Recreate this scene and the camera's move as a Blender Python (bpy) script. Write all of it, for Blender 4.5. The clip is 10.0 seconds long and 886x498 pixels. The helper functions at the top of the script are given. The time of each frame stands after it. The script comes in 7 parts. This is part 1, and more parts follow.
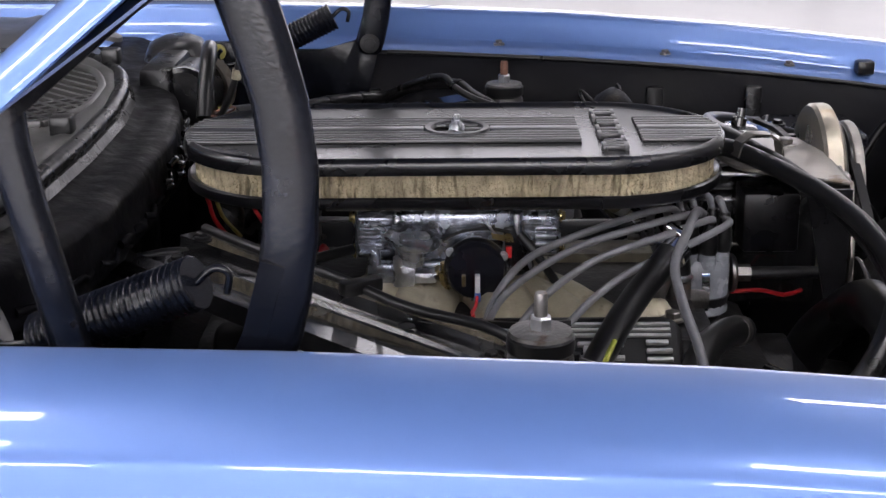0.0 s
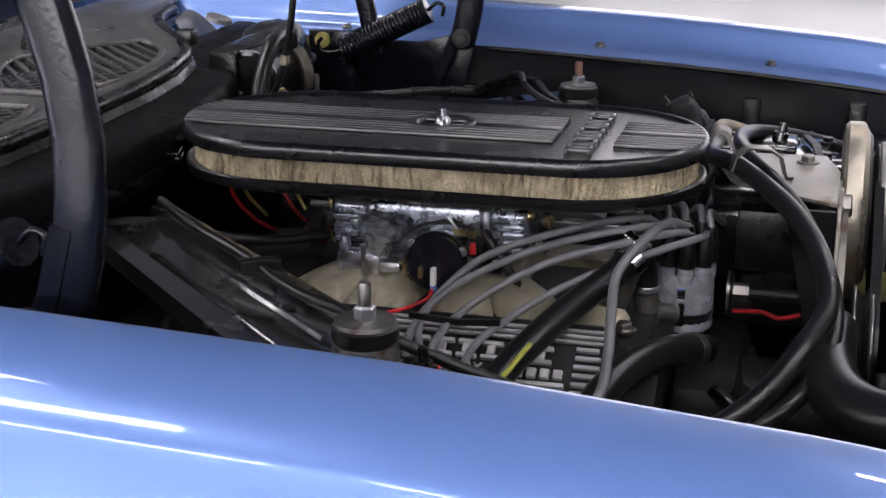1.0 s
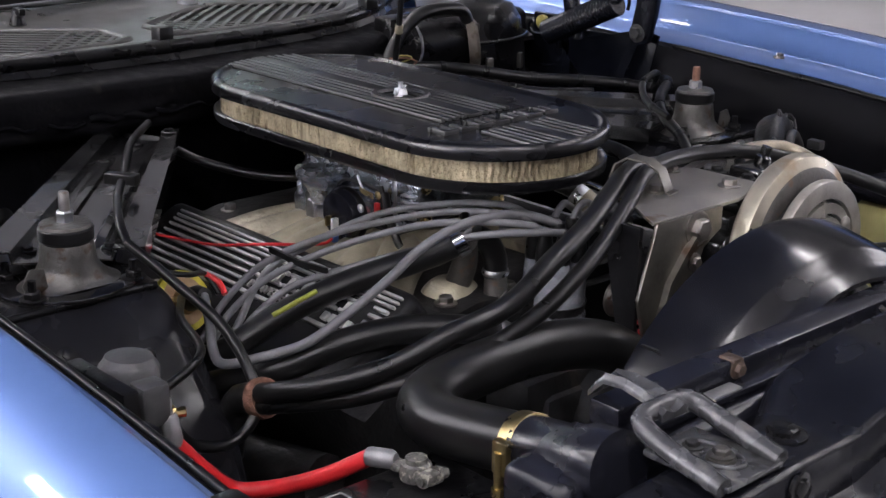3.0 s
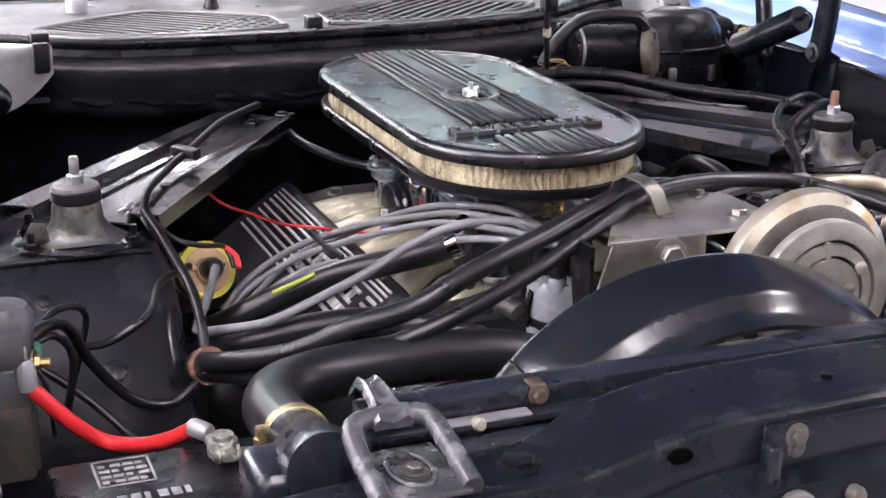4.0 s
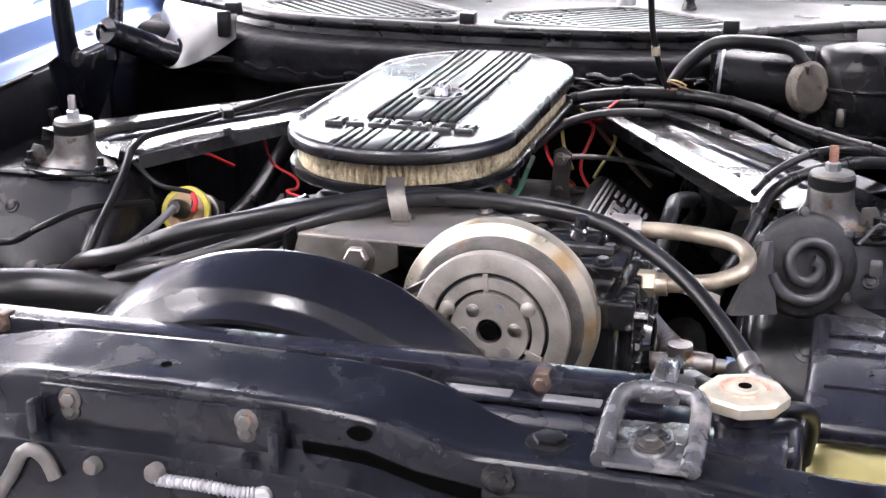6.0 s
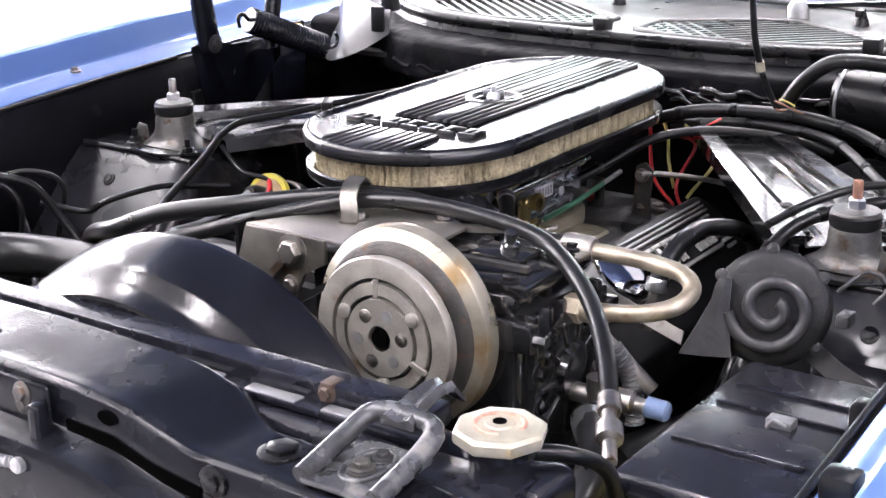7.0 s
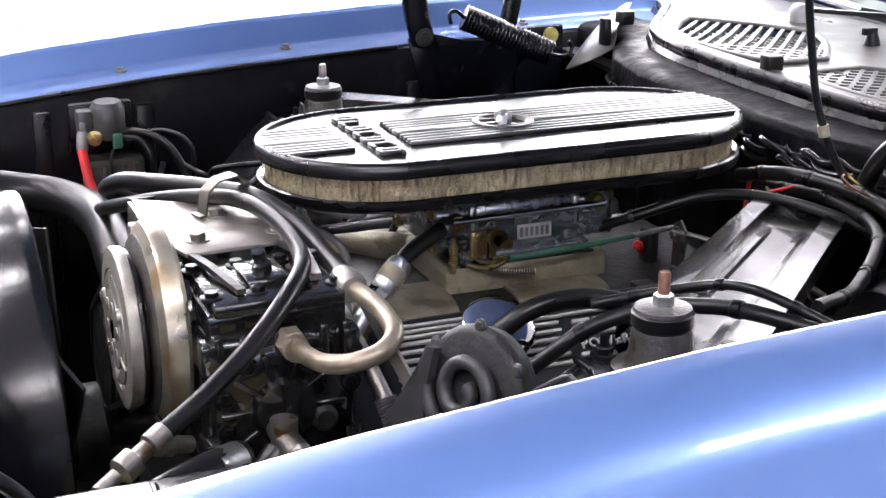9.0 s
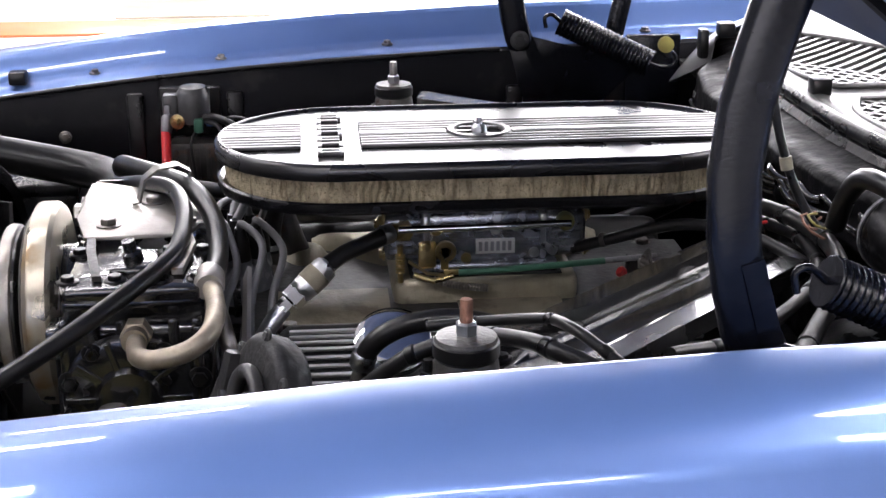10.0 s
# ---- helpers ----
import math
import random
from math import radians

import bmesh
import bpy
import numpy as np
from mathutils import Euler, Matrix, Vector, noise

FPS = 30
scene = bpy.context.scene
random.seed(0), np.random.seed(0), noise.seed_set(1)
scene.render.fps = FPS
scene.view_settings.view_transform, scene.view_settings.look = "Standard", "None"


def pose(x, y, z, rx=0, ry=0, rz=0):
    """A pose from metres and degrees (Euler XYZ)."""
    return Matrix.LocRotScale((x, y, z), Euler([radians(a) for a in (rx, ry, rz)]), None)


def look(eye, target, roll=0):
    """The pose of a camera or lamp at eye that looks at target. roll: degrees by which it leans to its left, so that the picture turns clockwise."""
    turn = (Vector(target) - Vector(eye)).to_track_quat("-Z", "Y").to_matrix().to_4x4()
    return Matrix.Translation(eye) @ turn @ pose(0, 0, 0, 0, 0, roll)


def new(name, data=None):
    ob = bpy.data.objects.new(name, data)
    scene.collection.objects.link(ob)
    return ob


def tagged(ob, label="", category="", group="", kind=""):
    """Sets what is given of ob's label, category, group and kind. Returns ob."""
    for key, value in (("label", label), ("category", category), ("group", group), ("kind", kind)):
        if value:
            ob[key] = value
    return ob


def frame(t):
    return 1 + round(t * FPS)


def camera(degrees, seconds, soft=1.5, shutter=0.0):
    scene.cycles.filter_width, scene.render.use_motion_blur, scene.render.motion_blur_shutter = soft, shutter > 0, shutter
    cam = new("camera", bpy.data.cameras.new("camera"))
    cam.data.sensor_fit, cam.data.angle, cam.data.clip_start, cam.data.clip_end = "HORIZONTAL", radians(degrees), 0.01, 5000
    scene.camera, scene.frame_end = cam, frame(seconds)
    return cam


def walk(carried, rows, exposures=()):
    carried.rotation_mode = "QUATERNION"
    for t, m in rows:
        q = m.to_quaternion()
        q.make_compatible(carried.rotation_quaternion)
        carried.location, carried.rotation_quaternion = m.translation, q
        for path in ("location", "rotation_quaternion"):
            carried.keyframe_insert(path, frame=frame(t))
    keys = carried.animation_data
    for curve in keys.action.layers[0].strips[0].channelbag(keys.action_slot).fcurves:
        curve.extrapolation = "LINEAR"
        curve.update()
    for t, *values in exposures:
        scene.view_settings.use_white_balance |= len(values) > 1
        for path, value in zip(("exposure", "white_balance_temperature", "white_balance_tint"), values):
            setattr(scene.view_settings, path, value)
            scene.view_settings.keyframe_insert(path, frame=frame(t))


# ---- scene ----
cam = camera(33.4, 10.0)
PATH = [
    (0, (-1.476, -0.004, 1.285), (0.428, 0.021, 0.673), -0.6),
    (0.5, (-1.465, -0.194, 1.281), (0.423, 0.059, 0.671), -0.5),
    (1, (-1.439, -0.385, 1.278), (0.401, 0.108, 0.671), -0.2),
    (1.5, (-1.403, -0.601, 1.282), (0.354, 0.135, 0.672), -0.1),
    (2, (-1.332, -0.824, 1.284), (0.31, 0.14, 0.671), 0.3),
    (2.5, (-1.22, -1.048, 1.29), (0.263, 0.143, 0.671), 0.4),
    (2.7, (-1.166, -1.132, 1.297), (0.242, 0.143, 0.671), 0.5),
    (3.8, (-0.752, -1.476, 1.303), (0.1, 0.22, 0.673), 1.0),
    (4, (-0.647, -1.53, 1.312), (0.06, 0.229, 0.674), 0.6),
    (4.5, (-0.382, -1.629, 1.318), (-0.006, 0.228, 0.677), 0.2),
    (5, (-0.093, -1.683, 1.323), (-0.039, 0.211, 0.681), 0.1),
    (5.5, (0.198, -1.692, 1.326), (-0.046, 0.186, 0.684), 0.0),
    (6, (0.476, -1.658, 1.325), (-0.045, 0.164, 0.688), -0.1),
    (6.2, (0.579, -1.627, 1.33), (-0.063, 0.154, 0.686), 0.1),
    (7.3, (1.019, -1.322, 1.307), (-0.202, 0.132, 0.678), -0.4),
    (7.5, (1.085, -1.263, 1.318), (-0.211, 0.119, 0.678), 0.2),
    (8, (1.225, -1.058, 1.313), (-0.269, 0.112, 0.681), 0.1),
    (8.5, (1.334, -0.843, 1.309), (-0.313, 0.102, 0.68), -0.0),
    (9, (1.423, -0.634, 1.309), (-0.343, 0.066, 0.682), -0.1),
    (9.5, (1.471, -0.412, 1.311), (-0.373, 0.035, 0.679), -0.4),
    (10, (1.483, -0.172, 1.304), (-0.408, -0.001, 0.676), -0.2),
]
walk(cam, [(t, look(eye, target, roll)) for t, eye, target, roll in PATH],
     exposures=[(0, 0.04, 6500, 17), (1.5, 0.06, 6500, 17), (2.7, 0.22, 6500, 17), (3.8, 1.22, 6500, 20), (4.5, 1.86, 6500, 20), (6.2, 1.92, 6500, 20), (7.5, 1.88, 6500, 18), (8.5, 1.58, 6500, 18), (9.2, 1.24, 6500, 17), (10, 0.88, 6500, 17)])


# ---------------------------------------------------------------- light
world = bpy.data.worlds.new("room_air")
world.use_nodes = True
scene.world = world
world.node_tree.nodes["Background"].inputs[0].default_value = (0.9, 0.93, 1.0, 1)
world.node_tree.nodes["Background"].inputs[1].default_value = 0.3


# ---------------------------------------------------------------- materials
def mat(name, col, rough=0.5, metal=0.0, var=0.25, scale=30.0, bump=0.15, bscale=250.0, coat=0.0, spots=None, spec=0.5, rvar=0.2, emit=0.0, trans=0.0):
    m = bpy.data.materials.new(name)
    m.use_nodes = True
    nt = m.node_tree
    b = nt.nodes["Principled BSDF"]
    co = nt.nodes.new("ShaderNodeTexCoord")

    def noise_tex(s, detail=4.0):
        n = nt.nodes.new("ShaderNodeTexNoise")
        n.inputs["Scale"].default_value, n.inputs["Detail"].default_value = s, detail
        nt.links.new(co.outputs["Object"], n.inputs["Vector"])
        return n

    def mix(fac, a, c, kind="MIX"):
        x = nt.nodes.new("ShaderNodeMix")
        x.data_type, x.blend_type = "RGBA", kind
        for sock, v in ((x.inputs[0], fac), (x.inputs[6], a), (x.inputs[7], c)):
            if isinstance(v, bpy.types.NodeSocket):
                nt.links.new(v, sock)
            else:
                sock.default_value = v
        return x.outputs[2]

    def ramp(src, lo, hi, a=0.0, c=1.0):
        r = nt.nodes.new("ShaderNodeMapRange")
        r.inputs[1].default_value, r.inputs[2].default_value, r.inputs[3].default_value, r.inputs[4].default_value = lo, hi, a, c
        nt.links.new(src, r.inputs[0])
        return r.outputs[0]

    c0 = (*col, 1)
    dark = (*[v * (1 - var) for v in col], 1)
    lite = (*[min(1, v * (1 + 0.6 * var)) for v in col], 1)
    n1, n2 = noise_tex(scale), noise_tex(scale * 9, 3.0)
    c = mix(ramp(n1.outputs[0], 0.35, 0.68), dark, lite)
    c = mix(ramp(n2.outputs[0], 0.3, 0.7, 0.0, 0.5), c, c0)
    if spots:
        n3 = noise_tex(spots[1], 5.0)
        c = mix(ramp(n3.outputs[0], spots[2], spots[2] + 0.09), c, (*spots[0], 1))
    nt.links.new(c, b.inputs["Base Color"])
    b.inputs["Metallic"].default_value = metal
    nt.links.new(ramp(n1.outputs[0], 0.25, 0.75, max(0.02, rough * (1 - rvar)), min(1, rough * (1 + rvar))), b.inputs["Roughness"])
    b.inputs["Coat Weight"].default_value = coat
    b.inputs["Coat Roughness"].default_value = 0.03
    b.inputs["Specular IOR Level"].default_value = spec
    b.inputs["Transmission Weight"].default_value = trans
    if emit:
        b.inputs["Emission Color"].default_value, b.inputs["Emission Strength"].default_value = (1, 1, 1, 1), emit
    if bump:
        n4 = noise_tex(bscale, 3.0)
        bp = nt.nodes.new("ShaderNodeBump")
        bp.inputs["Strength"].default_value, bp.inputs["Distance"].default_value = bump, 0.002
        nt.links.new(n4.outputs[0], bp.inputs["Height"])
        nt.links.new(bp.outputs[0], b.inputs["Normal"])
    return m


PAINT = mat("blue_paint", (0.116, 0.210, 0.485), 0.33, 0.38, 0.05, 6, 0.03, 900, coat=1.0, rvar=0.1)
OILY = mat("oily_black", (0.012, 0.012, 0.013), 0.2, 0, 0.4, 40, 1.0, 42, coat=0.9, spots=((0.030, 0.029, 0.028), 60, 0.64))
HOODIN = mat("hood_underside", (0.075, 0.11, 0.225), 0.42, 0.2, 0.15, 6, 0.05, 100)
GRILLE = mat("dusty_grille", (0.085, 0.084, 0.082), 0.34, 0, 0.4, 40, 0.15, 250, spec=0.7)
BRACE = mat("dusty_brace", (0.009, 0.009, 0.010), 0.22, 0.0, 0.5, 12, 0.12, 120, coat=0.85, spec=0.95, spots=((0.024, 0.022, 0.021), 9, 0.62), rvar=0.5)
ENDCAP = mat("stained_endcap", (0.17, 0.15, 0.125), 0.5, 0.3, 0.4, 40, 0.3, 250, spots=((0.08, 0.055, 0.035), 40, 0.58))
BRKT = mat("worn_bracket", (0.085, 0.086, 0.092), 0.26, 0.35, 0.5, 40, 0.15, 200, spots=((0.22, 0.21, 0.20), 40, 0.58), rvar=0.4)
CORROD = mat("corroded_lead", (0.20, 0.195, 0.18), 0.6, 0.4, 0.6, 140, 0.9, 260, spots=((0.42, 0.40, 0.34), 150, 0.55), rvar=0.4)
CLIPM = mat("rusty_clip", (0.10, 0.07, 0.055), 0.55, 0.4, 0.5, 90, 0.3, 300)
CORNERM = mat("grey_corner", (0.062, 0.062, 0.062), 0.34, 0, 0.4, 10, 0.18, 60, spots=((0.030, 0.028, 0.026), 14, 0.56), spec=0.85)
SUPM = mat("support_black", (0.0065, 0.0070, 0.0100), 0.24, 0, 0.4, 25, 0.12, 90, spec=0.26, rvar=0.45)
PLATE2 = mat("dull_plate", (0.19, 0.18, 0.16), 0.34, 0.85, 0.35, 25, 0.15, 300, spots=((0.12, 0.085, 0.06), 25, 0.60))
PRINTGREY = mat("grey_print", (0.22, 0.22, 0.22), 0.5, 0, 0.3, 90, 0, 300)
# Unlit black for surface pieces that paint the dark of holes and gaps.
HOLEDARK = mat("painted_hole_dark", (0.002, 0.002, 0.002), 0.9, 0, 0.2, 50, 0, 100, spec=0.0)
# Slightly lighter black than the lid, with a stronger specular.
RIB = mat("rib_black", (0.016, 0.016, 0.018), 0.34, 0, 0.15, 10, 0.0, 300, spec=1.0, rvar=0.08)
# Near-black for shade painted into the lid's grooves and boss.
SHADEBLK = mat("recess_shade_black", (0.003, 0.003, 0.003), 0.8, 0, 0.2, 60, 0.0, 300, spec=0.1)
TOWERM = mat("dusty_tower", (0.0115, 0.0115, 0.014), 0.22, 0, 0.5, 8, 0.5, 20, spots=((0.030, 0.030, 0.031), 11, 0.60), spec=0.25, rvar=0.7)
FIREW = mat("firewall_black", (0.006, 0.006, 0.0075), 0.50, 0, 0.4, 30, 0.9, 60, spots=((0.018, 0.017, 0.016), 40, 0.62), spec=0.06, rvar=0.4)
INNER = mat("apron_black", (0.0065, 0.0065, 0.0085), 0.46, 0, 0.5, 8, 0.45, 26, spots=((0.018, 0.017, 0.017), 13, 0.60), spec=0.10, rvar=0.5)
HORNM = mat("dusty_horn", (0.042, 0.0415, 0.043), 0.36, 0, 0.4, 60, 0.25, 300, spec=0.55)
COILYEL = mat("coil_yellow", (0.60, 0.52, 0.06), 0.4, 0, 0.2, 60, 0.1, 300)
FADEDBLUE = mat("faded_blue", (0.14, 0.20, 0.34), 0.5, 0, 0.2, 60, 0.1, 300)
# CREAM dimmed by half for the manifold's shaded driver side; sight glass shares it.
KHAKI = mat("dimmed_cream", (0.23, 0.205, 0.15), 0.5, 0.1, 0.35, 30, 0.35, 180, spots=((0.11, 0.09, 0.065), 24, 0.55))
RELAYM = mat("relay_grey", (0.075, 0.075, 0.078), 0.4, 0.3, 0.35, 50, 0.2, 250)
SATIN = mat("black_satin", (0.006, 0.006, 0.007), 0.30, 0, 0.5, 25, 0.25, 120, spots=((0.017, 0.016, 0.015), 18, 0.60), spec=0.28, rvar=0.4)
HINGE = mat("hinge_black", (0.005, 0.006, 0.010), 0.24, 0, 0.4, 30, 0.15, 200, spots=((0.012, 0.012, 0.014), 70, 0.66), spec=0.35)
CLUTCH = mat("clutch_grey", (0.345, 0.325, 0.295), 0.36, 0.5, 0.3, 40, 0.2, 200, spots=((0.23, 0.18, 0.13), 22, 0.58))
SHROUD = mat("shroud_black", (0.006, 0.006, 0.0078), 0.22, 0, 0.4, 14, 0.08, 160, spots=((0.03, 0.03, 0.03), 130, 0.74), spec=0.45, rvar=0.4)
GLOSS = mat("black_gloss", (0.011, 0.0115, 0.017), 0.26, 0, 0.3, 20, 0.10, 120, coat=0.1, spots=((0.03, 0.03, 0.03), 60, 0.68), spec=0.38)
LIDM = mat("satin_black_lid", (0.0055, 0.0055, 0.0068), 0.27, 0, 0.2, 12, 0.012, 900, spec=0.75, rvar=0.10)
CRINKLE = mat("black_crinkle", (0.007, 0.007, 0.008), 0.5, 0, 0.2, 12, 0.15, 1500, spec=0.3, rvar=0.12)
RUBBER = mat("black_rubber", (0.009, 0.009, 0.0095), 0.30, 0, 0.3, 20, 0.06, 500, spec=0.40, rvar=0.12)
GREYRUB = mat("grey_silicone", (0.155, 0.155, 0.165), 0.45, 0, 0.2, 60, 0.10, 400)
COWLM = mat("cowl_grey_black", (0.046, 0.045, 0.044), 0.36, 0, 0.4, 14, 0.10, 250, spots=((0.080, 0.077, 0.074), 26, 0.60), spec=0.5, rvar=0.35)
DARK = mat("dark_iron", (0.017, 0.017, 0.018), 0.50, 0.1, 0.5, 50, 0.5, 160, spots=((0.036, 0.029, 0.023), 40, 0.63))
ALU = mat("cast_aluminium", (0.62, 0.63, 0.65), 0.3, 1.0, 0.25, 60, 0.35, 260)
CARBM = mat("aged_zinc", (0.40, 0.425, 0.48), 0.25, 0.75, 0.4, 60, 0.16, 180, spots=((0.16, 0.16, 0.175), 80, 0.57), rvar=0.3)
CHROME = mat("chrome", (0.85, 0.86, 0.88), 0.06, 1.0, 0.05, 40, 0.02, 200)
STEEL = mat("plain_steel", (0.34, 0.32, 0.30), 0.38, 1.0, 0.35, 60, 0.25, 300, spots=((0.18, 0.11, 0.07), 50, 0.62))
PLATE = mat("bracket_steel", (0.40, 0.38, 0.35), 0.42, 0.85, 0.2, 25, 0.15, 300, spots=((0.25, 0.20, 0.15), 25, 0.64))
DISC = mat("stained_disc", (0.47, 0.43, 0.345), 0.34, 0.75, 0.3, 24, 0.15, 200, spots=((0.33, 0.225, 0.115), 12, 0.54), rvar=0.4)
BRASS = mat("yellow_chromate", (0.52, 0.41, 0.20), 0.3, 1.0, 0.4, 60, 0.15, 300)
SENSOR = mat("sensor_brass", (0.40, 0.38, 0.16), 0.4, 0.7, 0.3, 60, 0.2, 300)
GOLDPIPE = mat("gold_pipe", (0.40, 0.345, 0.265), 0.42, 0.65, 0.4, 40, 0.20, 200, spots=((0.24, 0.19, 0.13), 26, 0.60))
RUST = mat("rusted_stud", (0.26, 0.13, 0.09), 0.75, 0.2, 0.5, 120, 0.6, 500)
CREAM = mat("cream_casting", (0.42, 0.38, 0.28), 0.42, 0.3, 0.25, 40, 0.4, 220, spots=((0.22, 0.19, 0.14), 30, 0.6))
PAPER = mat("filter_paper", (0.46, 0.39, 0.26), 0.7, 0, 0.45, 60, 1.0, 500, spots=((0.20, 0.155, 0.09), 330, 0.60), spec=0.35)


def streak(m, scale, dark, lo, hi, amount):
    """Adds upright streaks to a material's colour: noise that changes fast across and slowly along z."""
    nt = m.node_tree
    b = nt.nodes["Principled BSDF"]
    link = b.inputs["Base Color"].links[0]
    src = link.from_socket
    co, mp, n, r, x = (nt.nodes.new(k) for k in ("ShaderNodeTexCoord", "ShaderNodeMapping", "ShaderNodeTexNoise", "ShaderNodeMapRange", "ShaderNodeMix"))
    mp.inputs["Scale"].default_value = scale
    n.inputs["Scale"].default_value, n.inputs["Detail"].default_value = 1.0, 3.0
    r.inputs[1].default_value, r.inputs[2].default_value, r.inputs[3].default_value, r.inputs[4].default_value = lo, hi, 0.0, amount
    x.data_type = "RGBA"
    x.inputs[7].default_value = (*dark, 1)
    for a, c in ((co.outputs["Object"], mp.inputs["Vector"]), (mp.outputs[0], n.inputs["Vector"]), (n.outputs[0], r.inputs[0]), (r.outputs[0], x.inputs[0]), (src, x.inputs[6]), (x.outputs[2], b.inputs["Base Color"])):
        nt.links.new(a, c)


# Dark upright streaks paint the shade between pleats into the paper.
streak(PAPER, (170, 170, 28), (0.10, 0.08, 0.045), 0.52, 0.70, 0.85)
streak(PAPER, (420, 420, 420), (0.16, 0.14, 0.08), 0.55, 0.66, 0.6)
OLIVE = mat("olive_stripe", (0.30, 0.32, 0.04), 0.5, 0, 0.3, 60, 0.1, 300)
REDP = mat("red_cable", (0.62, 0.025, 0.03), 0.35, 0, 0.15, 50, 0.05, 300)
YELP = mat("yellow_plastic", (0.36, 0.31, 0.09), 0.45, 0, 0.2, 60, 0.1, 300)
GREENP = mat("green_sleeve", (0.045, 0.145, 0.095), 0.5, 0, 0.25, 60, 0.1, 300)
BLUEP = mat("blue_plastic", (0.10, 0.20, 0.55), 0.4, 0, 0.2, 60, 0.1, 300)
TAN = mat("tan_resin", (0.42, 0.28, 0.16), 0.5, 0, 0.3, 50, 0.15, 300)
TANK = mat("aged_tank", (0.55, 0.50, 0.22), 0.45, 0, 0.25, 15, 0.1, 100)
GREYM = mat("grey_metal", (0.30, 0.30, 0.31), 0.45, 0.6, 0.3, 50, 0.3, 250)
CUPM = mat("grey_cup", (0.13, 0.125, 0.118), 0.36, 0.6, 0.4, 50, 0.35, 250, spots=((0.07, 0.045, 0.032), 60, 0.58))
DASHPALE = mat("pale_dash_reflector", (0.42, 0.41, 0.39), 0.6, 0, 0.1, 20, 0.1, 300)
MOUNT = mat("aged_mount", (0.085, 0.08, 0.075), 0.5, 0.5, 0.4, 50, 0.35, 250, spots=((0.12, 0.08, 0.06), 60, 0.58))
CAPMAT = mat("grey_cap", (0.24, 0.25, 0.275), 0.26, 0, 0.2, 60, 0.05, 200)
PRINT = mat("white_print", (0.72, 0.72, 0.70), 0.5, 0, 0.15, 90, 0, 300)
POLISH = mat("polished_fin", (0.52, 0.52, 0.51), 0.42, 0.25, 0.10, 120, 0.0, 400)
REDPRINT = mat("red_print", (0.50, 0.26, 0.20), 0.5, 0, 0.4, 200, 0, 300)
CAPCREAM = mat("cap_enamel", (0.40, 0.375, 0.30), 0.35, 0.3, 0.2, 80, 0.05, 300, spots=((0.42, 0.33, 0.16), 45, 0.62))
WALLM = mat("grey_wall", (0.24, 0.24, 0.26), 0.8, 0, 0.06, 0.8, 0.02, 30, rvar=0.05)
DARKWALL = mat("dimming_wall", (0.09, 0.09, 0.10), 0.8, 0, 0.06, 0.8, 0.02, 30, rvar=0.05)
FLOORM = mat("grey_floor", (0.62, 0.61, 0.61), 0.35, 0, 0.12, 1.2, 0.02, 60)
CEILM = mat("dim_ceiling", (0.20, 0.20, 0.21), 0.9, 0, 0.1, 1.0, 0.02, 30)
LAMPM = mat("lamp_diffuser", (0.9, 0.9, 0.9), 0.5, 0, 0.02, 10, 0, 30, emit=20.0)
DAYM = mat("daylight_glow", (0.9, 0.93, 1.0), 0.8, 0, 0.02, 1, 0, 30, emit=8.0)
EASTM = mat("east_side_glow", (0.9, 0.88, 1.0), 0.8, 0, 0.02, 1, 0, 30, emit=1.8)
DIMFILLM = mat("dim_fill_glow", (0.9, 0.90, 1.0), 0.8, 0, 0.02, 1, 0, 30, emit=0.65)
TANMAT = mat("tan_mat", (0.45, 0.42, 0.32), 0.9, 0, 0.2, 5, 0.1, 60)
ORANGE = mat("orange_barrier", (0.75, 0.16, 0.05), 0.5, 0, 0.2, 3, 0.02, 60)

gl = bpy.data.materials.new("tinted_glass")
gl.use_nodes = True
gb = gl.node_tree.nodes["Principled BSDF"]
gb.inputs["Base Color"].default_value, gb.inputs["Roughness"].default_value = (0.75, 0.85, 0.82, 1), 0.02
gb.inputs["Transmission Weight"].default_value = 1.0
GLASS = gl


# ---------------------------------------------------------------- mesh tools
def part(name, bm, material, parent=None, label="", sharp=38):
    me = bpy.data.meshes.new(name)
    bmesh.ops.recalc_face_normals(bm, faces=bm.faces)
    for f in bm.faces:
        f.smooth = True
    bm.to_mesh(me)
    bm.free()
    me.set_sharp_from_angle(angle=radians(sharp))
    me.materials.append(material)
    ob = new(name, me)
    if parent:
        ob.parent = parent
        ob.matrix_parent_inverse = WORLD_OF[parent].inverted() if parent in WORLD_OF else Matrix()
    if label:
        tagged(ob, label)
    return ob


WORLD_OF = {}


def thing(name, label, category, at, group="", kind=""):
    ob = new(name)
    ob.empty_display_size = 0.03
    ob.location = at
    WORLD_OF[ob] = Matrix.Translation(at)
    return tagged(ob, label, category, group, kind)


def solo(name, bm, material, label, category, group="", kind="", sharp=38):
    return tagged(part(name, bm, material, None, "", sharp), label, category, group, kind)


def box(x0, x1, y0, y1, z0, z1, bev=0.0, seg=2, m=None):
    bm = bmesh.new()
    bmesh.ops.create_cube(bm, size=1)
    for v in bm.verts:
        v.co = Vector(((x0 + x1) / 2 + v.co.x * (x1 - x0), (y0 + y1) / 2 + v.co.y * (y1 - y0), (z0 + z1) / 2 + v.co.z * (z1 - z0)))
    if bev:
        bmesh.ops.bevel(bm, geom=bm.edges[:], offset=bev, segments=seg, affect="EDGES", profile=0.5)
    if m is not None:
        bm.transform(m)
    return bm


